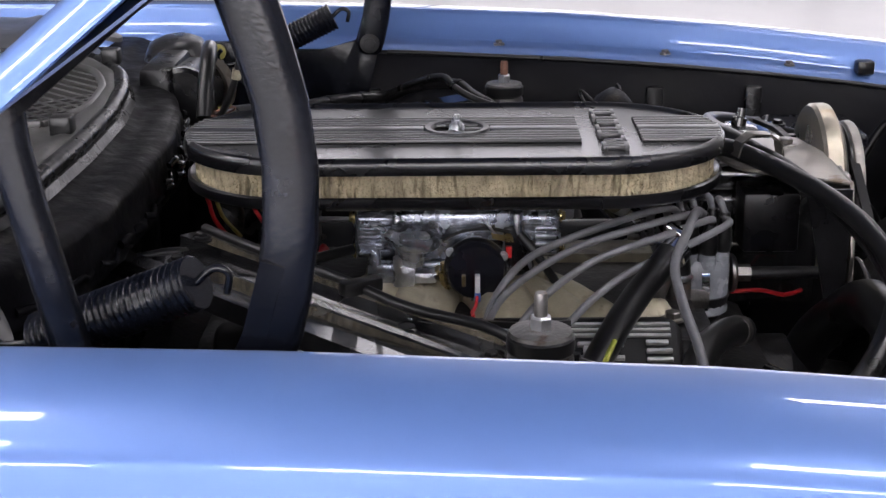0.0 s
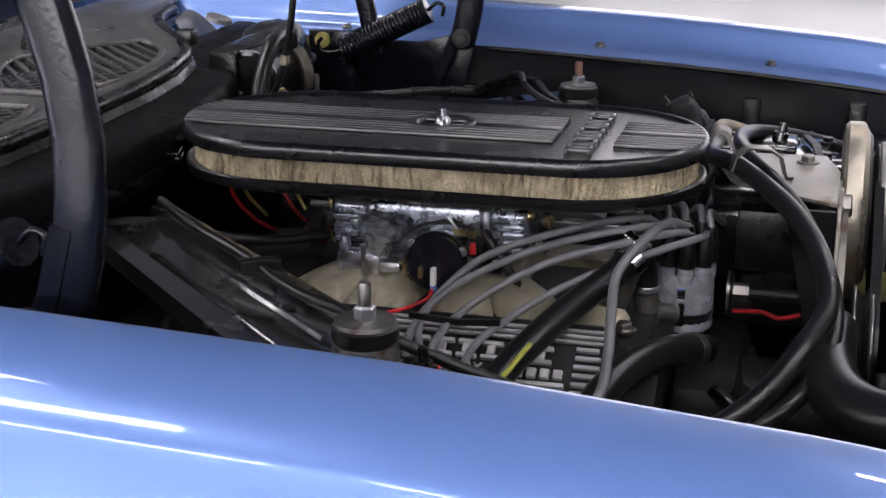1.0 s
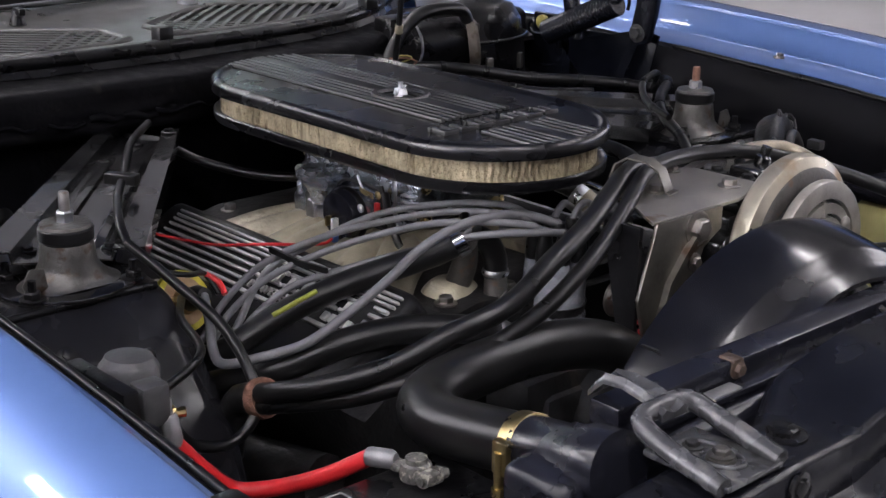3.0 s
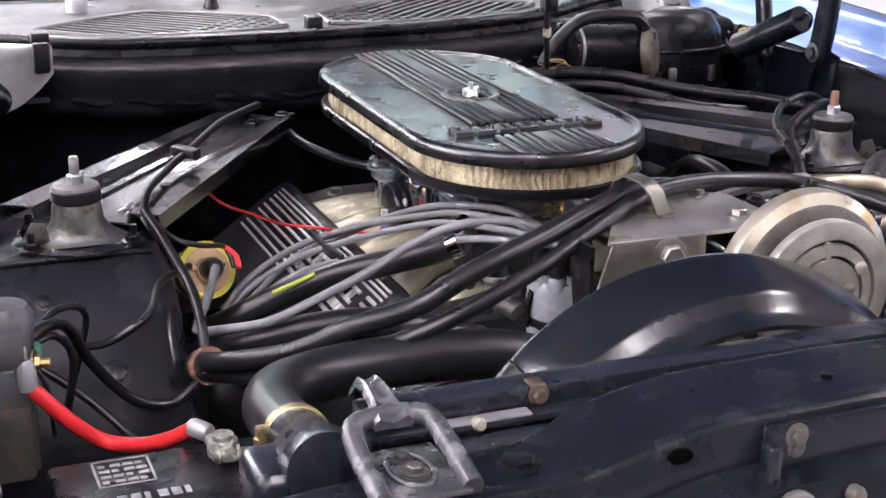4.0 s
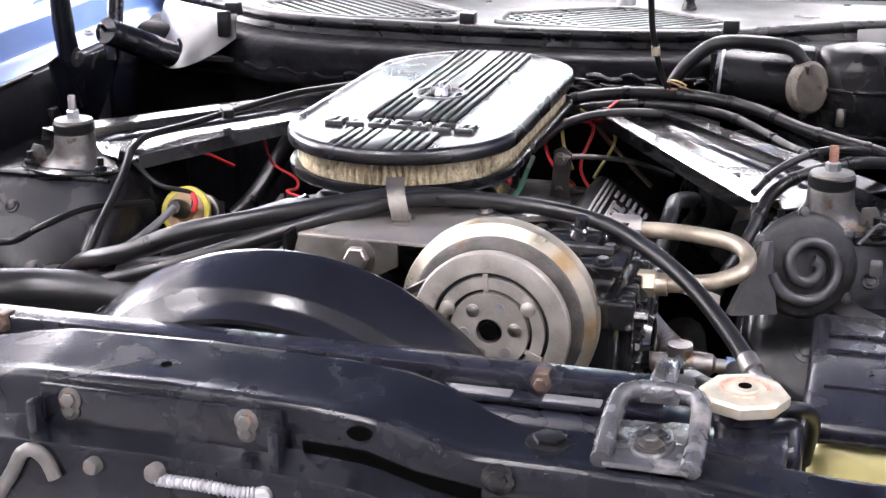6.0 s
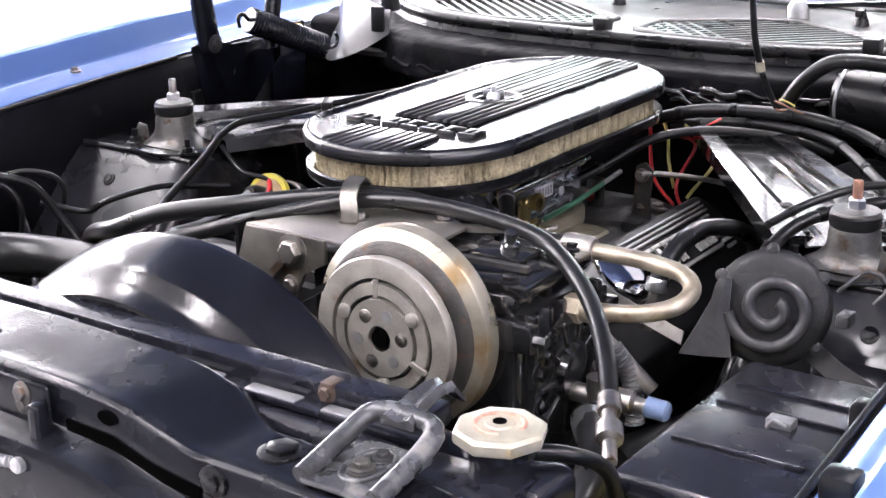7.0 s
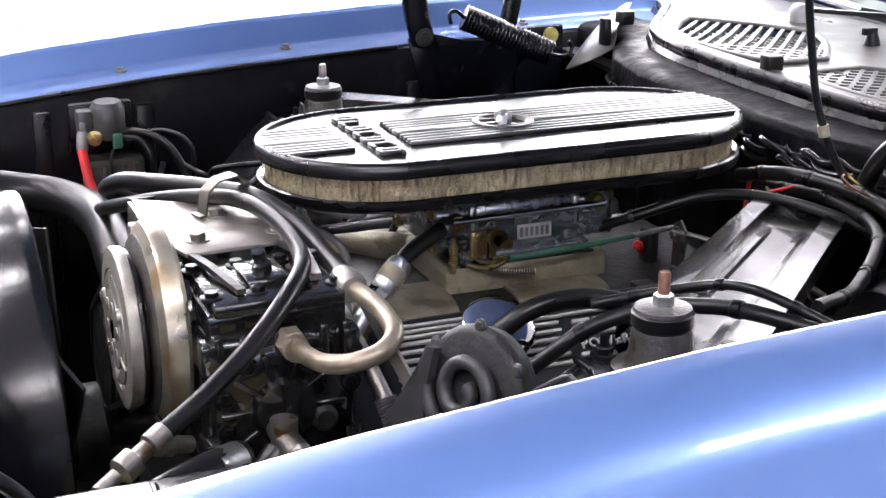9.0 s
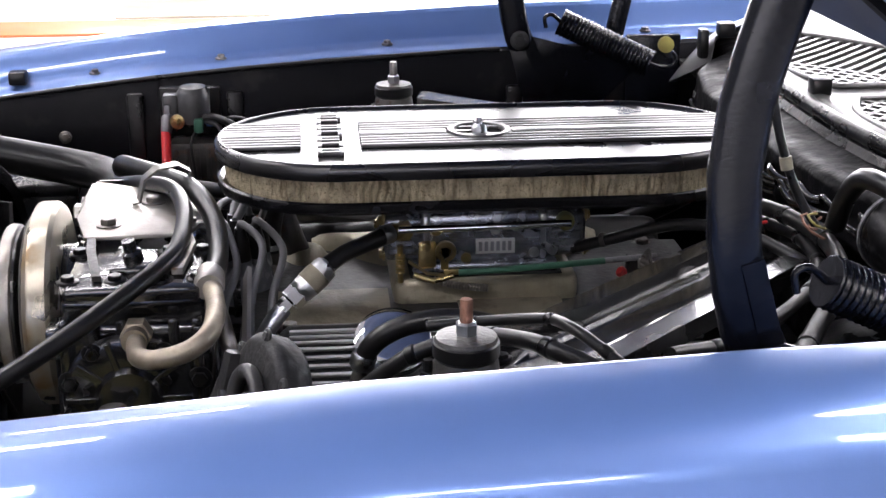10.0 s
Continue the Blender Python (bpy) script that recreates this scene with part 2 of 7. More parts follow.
def loft(rings, cap=True, closed=True):
    bm = bmesh.new()
    vs = [[bm.verts.new(p) for p in r] for r in rings]
    n = len(vs[0])
    for a, b in zip(vs, vs[1:]):
        for i in range(n if closed else n - 1):
            j = (i + 1) % n
            try:
                bm.faces.new((a[i], a[j], b[j], b[i]))
            except ValueError:
                pass
    if cap and closed:
        bm.faces.new(vs[0])
        bm.faces.new(vs[-1])
    return bm


def join(*bms):
    out = bmesh.new()
    for b in bms:
        me = bpy.data.meshes.new("tmp")
        b.to_mesh(me)
        out.from_mesh(me)
        bpy.data.meshes.remove(me)
        b.free()
    return out


def axis_m(at, way=(0, 0, 1)):
    return Matrix.Translation(at) @ Vector(way).to_track_quat("Z", "Y").to_matrix().to_4x4()


def lathe(profile, at=(0, 0, 0), way=(0, 0, 1), seg=28, sides=None):
    """A turned solid: profile of (radius, height along way)."""
    m = axis_m(at, way)
    n = sides or seg
    rings = [[m @ Vector((r * math.cos(2 * math.pi * i / n), r * math.sin(2 * math.pi * i / n), h)) for i in range(n)] for r, h in profile]
    return loft(rings)


def bolt(at, way=(0, 0, 1), r=0.008, h=0.006):
    """A hexagon bolt head on a washer."""
    return join(lathe([(r * 1.5, -0.001), (r * 1.5, 0.0012), (r * 1.3, 0.0018)], at, way, 16), lathe([(r, 0), (r, h * 0.85), (r * 0.85, h)], at, way, sides=6))


def smooth_path(pts, step=0.006):
    p = [Vector(q) for q in pts]
    p = [p[0] * 2 - p[1], *p, p[-1] * 2 - p[-2]]
    out = []
    for a, b, c, d in zip(p, p[1:], p[2:], p[3:]):
        n = max(2, int((c - b).length / step))
        for i in range(n):
            t = i / n
            out.append(0.5 * ((2 * b) + (c - a) * t + (2 * a - 5 * b + 4 * c - d) * t * t + (3 * b - a - 3 * c + d) * t ** 3))
    out.append(p[-2])
    return out


def tube(pts, r, seg=10, step=0.008, straight=False, ridge=0.0, pitch=0.01):
    """A round hose, pipe or wire along pts. ridge: corrugation depth."""
    seg = max(seg, 12)
    path = [Vector(q) for q in pts] if straight else smooth_path(pts, step)
    rings, up = [], None
    run = 0.0
    for i, p in enumerate(path):
        t = (path[min(i + 1, len(path) - 1)] - path[max(i - 1, 0)]).normalized()
        if up is None:
            up = t.orthogonal().normalized()
        up = (up - t * up.dot(t)).normalized()
        side = t.cross(up)
        if i:
            run += (p - path[i - 1]).length
        rr = r + ridge * math.sin(run / pitch * 2 * math.pi) if ridge else r
        rings.append([p + (up * math.cos(2 * math.pi * k / seg) + side * math.sin(2 * math.pi * k / seg)) * rr for k in range(seg)])
    return loft(rings)


def strip(pts, wide, thick, across):
    """A flat bar bent along pts; across is its width direction."""
    path = [Vector(q) for q in pts]
    a = Vector(across).normalized()
    rings = []
    for i, p in enumerate(path):
        t = (path[min(i + 1, len(path) - 1)] - path[max(i - 1, 0)]).normalized()
        n = t.cross(a).normalized()
        rings.append([p + a * wide / 2 + n * thick / 2, p - a * wide / 2 + n * thick / 2, p - a * wide / 2 - n * thick / 2, p + a * wide / 2 - n * thick / 2])
    return loft(rings)


def prism(poly, h0, h1, m=None, bev=0.0):
    """A plate: outline poly in x, y, between heights h0 and h1, placed by m."""
    bm = loft([[Vector((x, y, h0)) for x, y in poly], [Vector((x, y, h1)) for x, y in poly]])
    if bev:
        bmesh.ops.bevel(bm, geom=bm.edges[:], offset=bev, segments=2, affect="EDGES", profile=0.5)
    if m is not None:
        bm.transform(m)
    return bm


def sheet(fn, us, vs, thick=0.0):
    """A surface fn(u, v), thickened downwards along its normals."""
    bm = loft([[Vector(fn(u, v)) for v in vs] for u in us], closed=False)
    if thick:
        bmesh.ops.recalc_face_normals(bm, faces=bm.faces)
        geo = bmesh.ops.solidify(bm, geom=bm.faces[:], thickness=thick)
    return bm


def interp(x, xs, ys):
    return float(np.interp(x, xs, ys))


def stadium(half_l, half_w, cy, off, z, n=24):
    r = half_w + off
    s = half_l - half_w
    pts = []
    for i in range(n + 1):
        a = math.pi * i / n
        pts.append((r * math.cos(a), cy + s + r * math.sin(a), z))
    for i in range(n + 1):
        a = math.pi + math.pi * i / n
        pts.append((r * math.cos(a), cy - s + r * math.sin(a), z))
    return [Vector(p) for p in pts]


# ---------------------------------------------------------------- the room
solo("floor", box(-9, 9, -9, 9, -0.1, 0), FLOORM, "polished pale grey showroom floor", "floor", kind="structure")


def wall(name, m, x0, x1, openings, paint=WALLM, tone="plain pale grey"):
    """A wall along x, with window openings (x0, x1, z0, z1) through it."""
    bits = []
    xs = sorted({x0, x1, *[o[0] for o in openings], *[o[1] for o in openings]})
    for a, b in zip(xs, xs[1:]):
        hole = [o for o in openings if o[0] <= a and o[1] >= b]
        if hole:
            bits += [box(a, b, 0, 0.2, -0.1, hole[0][2]), box(a, b, 0, 0.2, hole[0][3], 4.2)]
        else:
            bits.append(box(a, b, 0, 0.2, -0.1, 4.2))
    bm = join(*bits)
    bm.transform(m)
    solo(name, bm, paint, tone + " painted showroom wall", "wall", kind="structure")


def window(name, m, x0, x1, z0, z1, glow, label):
    w = thing(name, label, "window", m @ Vector(((x0 + x1) / 2, 0.1, z0)), kind="structure")
    n = max(2, round((x1 - x0) / 1.4))
    for k in range(n + 1):
        x = x0 + 0.03 + (x1 - x0 - 0.06) * k / n
        part("mullion", box(x - 0.03, x + 0.03, 0.05, 0.15, z0, z1, m=m), WALLM, w)
    for z in (z0 + 0.03, z1 - 0.03):
        part("rail", box(x0, x1, 0.06, 0.14, z - 0.03, z + 0.03, m=m), WALLM, w)
    part("daylight", box(x0 - 0.15, x1 + 0.15, 0.9, 0.95, z0 - 0.4, z1 + 1.0, m=m), glow, w, "overcast daylight backdrop")


M_N, M_S = pose(0, 9, 0), pose(0, -9, 0, 0, 0, 180)
M_E, M_W = pose(9, 0, 0, 0, 0, -90), pose(-9, 0, 0, 0, 0, 90)
OPEN_N, OPEN_E, OPEN_W = [(-7.5, -0.3, 0.3, 4.05), (0.1, 7.0, 0.3, 4.05)], [(-1.5, 8.0, 0.3, 3.6)], [(-2.0, 8.0, 0.3, 4.05)]
wall("wall_north", M_N, -9.2, 9.2, OPEN_N)
wall("wall_south", M_S, -9.2, 9.2, [])
# Unseen east wall, coloured dark so the lid and black parts reflect less.
wall("wall_east", M_E, -9.0, 9.0, OPEN_E, DARKWALL, "unseen dark grey")
wall("wall_west", M_W, -9.0, 9.0, OPEN_W)
window("window_1", M_N, *OPEN_N[0], DAYM, "large showroom window with slim white frame and bright daylight outside")
# Unseen second north opening, added so the lid reflects mid-grey.
window("window_4", M_N, *OPEN_N[1], DIMFILLM, "added window with slim white frame and a dim glow outside")
window("window_2", M_W, *OPEN_W[0], DAYM, "large showroom window with slim white frame and bright daylight outside")
# Unseen east opening, added as the bright side the fenders reflect.
window("window_3", M_E, *OPEN_E[0], EASTM, "added window with slim white frame and a dim glow outside")
solo("ceiling", box(-9.2, 9.2, -9.2, 9.2, 4.2, 4.4), CEILM, "white showroom ceiling", "ceiling", kind="structure")
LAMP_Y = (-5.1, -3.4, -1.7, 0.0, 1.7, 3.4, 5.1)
# All out of view; the x = -5.8 row is added to brighten the passenger fender.
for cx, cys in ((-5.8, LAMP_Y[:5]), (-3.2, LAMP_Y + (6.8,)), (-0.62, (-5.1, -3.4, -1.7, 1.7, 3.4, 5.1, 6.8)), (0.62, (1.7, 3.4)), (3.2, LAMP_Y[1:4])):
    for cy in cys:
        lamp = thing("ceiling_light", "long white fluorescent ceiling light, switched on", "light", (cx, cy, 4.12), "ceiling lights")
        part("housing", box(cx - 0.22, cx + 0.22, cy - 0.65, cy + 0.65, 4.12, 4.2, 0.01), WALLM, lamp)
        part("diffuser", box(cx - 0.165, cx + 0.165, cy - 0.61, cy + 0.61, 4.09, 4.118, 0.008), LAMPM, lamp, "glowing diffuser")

bb = thing("traffic_barrier", "orange and white striped barrier board on the showroom floor", "barrier", (-7.2, -1.8, 0), "barriers")
for k in range(8):
    y0 = -2.6 + 0.25 * k
    part("stripe", box(-7.21, -7.17, y0, y0 + 0.25, 0.12, 0.42), ORANGE if k % 2 else WALLM, bb)
for y in (-2.5, -0.75):
    part("leg", box(-7.3, -7.08, y - 0.04, y + 0.04, 0, 0.14, 0.01), DARK, bb)
solo("floor_mat", box(-8.2, -6.5, -1.2, 1.5, 0.0, 0.012, 0.004), TANMAT, "flat tan display mat on the floor", "mat")
solo("red_mat", box(-6.4, -6.0, -2.4, -0.4, 0.0, 0.014, 0.004), ORANGE, "low orange-red strip of matting on the floor", "mat")


# ---------------------------------------------------------------- car body
CREST_Y = (-1.0, -0.64, -0.4, -0.15, 0.1, 0.4, 0.8)
CREST_Z = (0.845, 0.905, 0.934, 0.954, 0.965, 0.972, 0.975)
PROFILE = ((0.622, -0.052), (0.640, -0.046), (0.650, -0.042), (0.653, -0.0395), (0.657, -0.034), (0.6645, -0.014), (0.6675, -0.0045), (0.6690, -0.0018), (0.6715, -0.0006), (0.676, -0.0002), (0.698, 0), (0.715, -0.002), (0.735, -0.0065),
           (0.752, -0.0125), (0.764, -0.0185), (0.770, -0.0225), (0.7735, -0.026), (0.7765, -0.0305), (0.782, -0.039), (0.792, -0.052), (0.815, -0.078), (0.845, -0.108), (0.875, -0.142), (0.90, -0.182), (0.918, -0.23), (0.928, -0.32), (0.93, -0.48))


def fender(s, label):
    f = thing("fender", label, "fender", (s * 0.7, -0.1, 0.5), "front fenders")
    ys = [-1.0 + 1.75 * i / 60 for i in range(61)]
    rings = []
    for y in ys:
        z = interp(y, CREST_Y, CREST_Z)
        row = [Vector((s * x, y, z + dz)) for x, dz in PROFILE]
        row += [Vector((s * (x - 0.0022), y, z + dz - 0.0022)) for x, dz in reversed(PROFILE)]
        rings.append(row)
    part("panel", loft(rings), PAINT, f, sharp=60)
    for y in (0.32, -0.06, -0.30, -0.48, -0.68):
        z = interp(y, CREST_Y, CREST_Z) - 0.0445
        part("bolt", bolt((s * 0.645, y, z), (0, 0, 1), 0.0055, 0.006), STEEL, f)
    z = interp(-0.585, CREST_Y, CREST_Z) - 0.045
    part("rubber_stop", box(s * 0.64 - 0.012, s * 0.64 + 0.012, -0.60, -0.575, z, z + 0.02, 0.004), RUBBER, f)
    return f


fender(-1, "metallic light blue front fender panel, passenger side, glossy")
fender(1, "metallic light blue front fender panel, driver side, glossy")


def inner_fender(s):
    f = thing("inner_fender", "black painted inner fender apron beside the engine bay", "inner fender", (s * 0.6, -0.1, 0.3), "inner fenders")
    ys = [-0.98 + 1.5 * i / 40 for i in range(41)]
    rings = []
    for y in ys:
        z = interp(y, CREST_Y, CREST_Z) - 0.0545
        prof = ((0.652, z), (0.628, z), (0.612, z - 0.004), (0.602, z - 0.02), (0.594, z - 0.07), (0.592, z - 0.2), (0.592, 0.3))
        rings.append([Vector((s * x, y, q)) for x, q in prof] + [Vector((s * (x + 0.003), y, q - 0.003)) for x, q in reversed(prof)])
    part("apron", loft(rings), INNER, f)
    part("hood_seal", tube([(s * 0.612, y, interp(y, CREST_Y, CREST_Z) - 0.0555) for y in (-0.9, -0.6, -0.3, 0.0, 0.1)], 0.0034, 8, 0.03), RUBBER, f, "weathered rubber strip")
    for y in (-0.42, -0.28, 0.12):
        part("rib", box(s * 0.594 - 0.006, s * 0.594 + 0.006, y - 0.012, y + 0.012, 0.5, 0.86, 0.004), SATIN, f)
    for y in (-0.52, -0.36, 0.05):
        part("bolt", bolt((s * 0.590, y, 0.80), (-s, 0, 0), 0.006, 0.005), STEEL, f)
    return f


inner_fender(-1)
inner_fender(1)


def shock_tower(s):
    t = thing("shock_tower", "black painted sheet metal shock tower rising from the inner fender", "shock tower", (s * 0.5, -0.05, 0.4), "shock towers")
    rings = []
    for z, g, r, y0 in ((0.35, 0.0, 0.02, -0.250), (0.66, 0.0, 0.025, -0.236), (0.72, 0.0, 0.03, -0.214), (0.785, 0.0, 0.032, -0.154), (0.815, -0.003, 0.034, -0.126), (0.828, -0.010, 0.035, -0.110), (0.832, -0.020, 0.035, -0.098)):
        x0, x1 = 0.372 - g, 0.591
        y1 = 0.105 + g
        ring = []
        for cx, cy, a0 in ((x0 + r, y1 - r, 90), (x0 + r, y0 + r, 180)):
            for k in range(7):
                a = radians(a0 + 15 * k)
                ring.append(Vector((s * (cx + r * math.cos(a)), cy + r * math.sin(a), z)))
        ring += [Vector((s * x1, y0, z)), Vector((s * x1, y1, z))]
        rings.append(ring)
    part("shell", loft(rings), TOWERM, t, sharp=30)
    face = axis_m((s * 0.515, -0.1715, 0.7665), (0, -0.728, 0.686))
    if s > 0:
        part("pressing", prism([(0.036 * math.copysign(1, math.cos(q)) + 0.015 * math.cos(q), 0.015 * math.sin(q)) for q in [2 * math.pi * (k + 0.5) / 20 for k in range(20)]], -0.003, 0.004, m=face, bev=0.0012), TOWERM, t)
    part("seam", tube([(s * 0.392, -0.104, 0.830), (s * 0.45, -0.106, 0.832), (s * 0.585, -0.106, 0.832)], 0.004, 6), SATIN, t)
    part("bolt", bolt((s * 0.450, -0.197, 0.740), (0, -0.72, 0.69), 0.010, 0.006), RUBBER, t, "black rubber plug")
    part("bolt", bolt((s * 0.506, -0.1405, 0.800), (0, -0.72, 0.69), 0.006, 0.004), SATIN, t)
    return t


shock_tower(-1)
shock_tower(1)


def shock_mount(s, label):
    x, y = s * 0.458, -0.062
    t = thing("shock_absorber_mount", label, "shock mount", (x, y, 0.832), "shock mounts")
    base = [(x + 0.068 * math.cos(a) * (1.0 if abs(math.cos(a)) > 0.5 else 0.75), y + 0.055 * math.sin(a)) for a in [2 * math.pi * k / 14 for k in range(14)]]
    part("base_plate", prism(base, 0.8325, 0.838, bev=0.0015), BRACE, t)
    rows = []
    for z, r, sp in ((0.8375, 0.043, 1.0), (0.840, 0.0385, 1.0), (0.8455, 0.0325, 0.6), (0.852, 0.0285, 0.25), (0.859, 0.0262, 0.0), (0.873, 0.0250, 0.0), (0.8775, 0.0235, 0.0), (0.8782, 0.0160, 0.0)):
        rows.append([Vector((x + r * math.cos(q) * (1 + 0.30 * sp * math.cos(q) ** 2), y + r * math.sin(q) * (1 - 0.18 * sp * math.sin(q) ** 2), z - 0.002 * sp * math.cos(2 * q))) for q in [2 * math.pi * k / 36 for k in range(36)]])
    part("cup", loft(rows), CUPM, t, "pressed grey steel mount cup", sharp=50)
    part("ear", prism([(0, 0), (0.022, 0.002), (0.026, 0.012), (0.018, 0.026), (0.004, 0.024)], -0.001, 0.001, m=Matrix.Translation((x + s * 0.030, y - 0.018, 0.838)) @ Matrix.Rotation(radians(90 + 0), 4, "X") @ Matrix.Rotation(radians(0 if s > 0 else 180), 4, "Y"), bev=0.0004), CUPM, t, "bent sheet ear")
    part("bushing", lathe([(0.0235, 0.8775), (0.0255, 0.880), (0.0255, 0.890), (0.023, 0.8925)], (x, y, 0), seg=26), RUBBER, t, "black rubber bushing")
    part("washer", lathe([(0.0235, 0.8905), (0.0242, 0.8918), (0.0232, 0.8945), (0.012, 0.8960)], (x, y, 0), seg=30), CUPM, t, "dished grey washer")
    part("nut", lathe([(0.0085, 0.895), (0.0085, 0.9045), (0.007, 0.906)], (x, y, 0), sides=6), ALU, t, "bright hexagon nut")
    part("stud", lathe([(0.005, 0.9055), (0.005, 0.922), (0.0042, 0.924)], (x, y, 0), seg=12), RUST if s > 0 else STEEL, t, "rusted threaded stud" if s > 0 else "dull steel threaded stud")
    for dx, dy in ((0.050, -0.03), (-0.050, -0.025), (s * 0.045, 0.036)):
        part("bolt", join(bolt((x + dx, y + dy, 0.838), (0, 0, 1), 0.008, 0.008), lathe([(0.004, 0), (0.004, 0.018)], (x + dx, y + dy, 0.838), seg=8)), SATIN, t)
    return t


shock_mount(-1, "aged shock absorber mount with dull steel stud on the passenger tower")
shock_mount(1, "aged shock absorber mount with rusted stud on the driver tower")


def tower_brace(s):
    t = thing("tower_brace", "black sheet steel brace running from shock tower to firewall", "brace", (s * 0.3, 0.1, 0.84), "tower braces")
    a, b, c, d = Vector((s * 0.138, 0.245, 0.864)), Vector((s * 0.202, 0.320, 0.862)), Vector((s * 0.531, -0.020, 0.858)), Vector((s * 0.372, -0.058, 0.841))
    us, vs = [i / 24 for i in range(25)], [0, 0.012, 0.025, 0.05, 0.16, 0.19, 0.205, 0.22, 0.24, 0.28, 0.30, 0.33, 0.36, 0.38, 0.5, 0.60, 0.62, 0.65, 0.68, 0.70, 0.76, 0.78, 0.795, 0.81, 0.84, 0.95, 0.975, 0.988, 1]

    def surf(u, v):
        p = (a * (1 - u) + d * u) * (1 - v) + (b * (1 - u) + c * u) * v
        lift = 0.0
        if v < 0.21 or v > 0.79:
            lift = 0.011
        if v in (0, 1):
            lift = -0.006
        if 0.30 <= v <= 0.36 and 0.25 < u < 0.9 or 0.62 <= v <= 0.68 and 0.25 < u < 0.9:
            lift = 0.0035
        return p + Vector((0, 0, lift))

    part("channel", sheet(surf, us, vs, 0.002), BRACE, t, sharp=25)
    for u, v in ((0.08, 0.5), (0.93, 0.25), (0.93, 0.75), (0.05, 0.12)):
        part("bolt", bolt(surf(u, v) + Vector((0, 0, 0.001)), (0, 0, 1), 0.006, 0.005), SATIN, t)
    part("slot", lathe([(0.007, 0), (0.007, 0.0012)], surf(0.72, 0.3) + Vector((0, 0, 0.0008)), seg=12), DARK, t)
    return t


tower_brace(-1)
tower_brace(1)

# ---- cowl and firewall
CX = (-0.66, -0.55, -0.47, -0.42, -0.35, -0.25, -0.10, 0.05, 0.15, 0.25, 0.33, 0.42, 0.50, 0.58, 0.66)
CYF = (0.545, 0.505, 0.450, 0.410, 0.375, 0.357, 0.351, 0.353, 0.363, 0.387, 0.430, 0.500, 0.545, 0.565, 0.575)
cowl = thing("air_intake_cowl", "dusty grey-black cowl panel with two air intake grilles below the windshield", "cowl", (0, 0.5, 0.93))


def cowl_front(x):
    return interp(x, CX, CYF)


def fire_front(x):
    return interp(x, CX, CYF) - 0.045


GR = (("x", -0.425, -0.100), ("x", -0.035, 0.300))


def in_grille(x, y):
    for _, g0, g1 in GR:
        mid, half = (g0 + g1) / 2, (g1 - g0) / 2
        u = (x - mid) / half
        if abs(u) < 1:
            top = 0.575 - 0.09 * abs(u) ** 1.5
            low = cowl_front(x) + 0.034 + 0.03 * abs(u) ** 3
            if low < y < top:
                return True
    return False


bm = bmesh.new()
nx, ny = 264, 80
grid = []
for i in range(nx + 1):
    x = -0.66 + 1.32 * i / nx
    col = []
    for j in range(ny + 1):
        y = cowl_front(x) + 0.020 + (0.70 - cowl_front(x) - 0.02) * j / ny
        col.append(bm.verts.new((x, y, 0.953 + 0.03 * max(0, (y - 0.55)) + 0.004 * math.exp(-((y - cowl_front(x) - 0.03) / 0.012) ** 2))))
    grid.append(col)
for i in range(nx):
    for j in range(ny):
        q = (grid[i][j], grid[i + 1][j], grid[i + 1][j + 1], grid[i][j + 1])
        cx, cy = sum(v.co.x for v in q) / 4, sum(v.co.y for v in q) / 4
        if not in_grille(cx, cy):
            bm.faces.new(q)
bmesh.ops.delete(bm, geom=[v for v in bm.verts if not v.link_faces], context="VERTS")
bmesh.ops.recalc_face_normals(bm, faces=bm.faces)
bmesh.ops.solidify(bm, geom=bm.faces[:], thickness=0.003)
part("panel", bm, COWLM, cowl, sharp=40)
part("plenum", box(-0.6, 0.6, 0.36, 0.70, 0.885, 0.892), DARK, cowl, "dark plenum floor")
for _, g0, g1 in GR:
    side = 1 if g0 > -0.1 else -1
    for k in range(27):
        x0 = g0 - 0.15 + (g1 - g0 + 0.30) * k / 26
        ps = []
        for j in range(61):
            y = 0.36 + 0.26 * j / 60
            x = x0 + side * (1.05 * (y - 0.46) + 0.8 * (y - 0.46) ** 2)
            if in_grille(x, y):
                ps.append((x, y, 0.9530 + 0.03 * max(0, y - 0.55)))
        if len(ps) > 2:
            part("slat", strip([ps[0], ps[len(ps) // 2], ps[-1]], 0.0056, 0.005, (1, -1.05 * side, 0)), COWLM, cowl)
    for k in range(18):
        ps = []
        for j in range(60):
            x = g0 + (g1 - g0) * j / 59
            y = cowl_front(x) + 0.036 + 0.0105 * k + 0.03 * (x - g0)
            if in_grille(x, y):
                ps.append((x, y, 0.9440))
        if len(ps) > 2:
            part("cross_slat", strip(ps[:: max(1, len(ps) // 8)], 0.0034, 0.0022, (0, 1, 0.5)), GRILLE, cowl)
for _, g0, g1 in GR:
    edge = []
    for k in range(65):
        u = -1 + 2 * k / 64
        x = (g0 + g1) / 2 + u * (g1 - g0) / 2
        low, top = cowl_front(x) + 0.034 + 0.03 * abs(u) ** 3, 0.575 - 0.09 * abs(u) ** 1.5
        edge.append((x, low, top))
    loop = [(x, low, 0.9545) for x, low, top in edge] + [(x, max(top, low), 0.9545 + 0.03 * max(0, top - 0.55)) for x, low, top in reversed(edge)]
    part("grille_frame", tube(loop + loop[:1], 0.0048, 12, straight=True), COWLM, cowl)
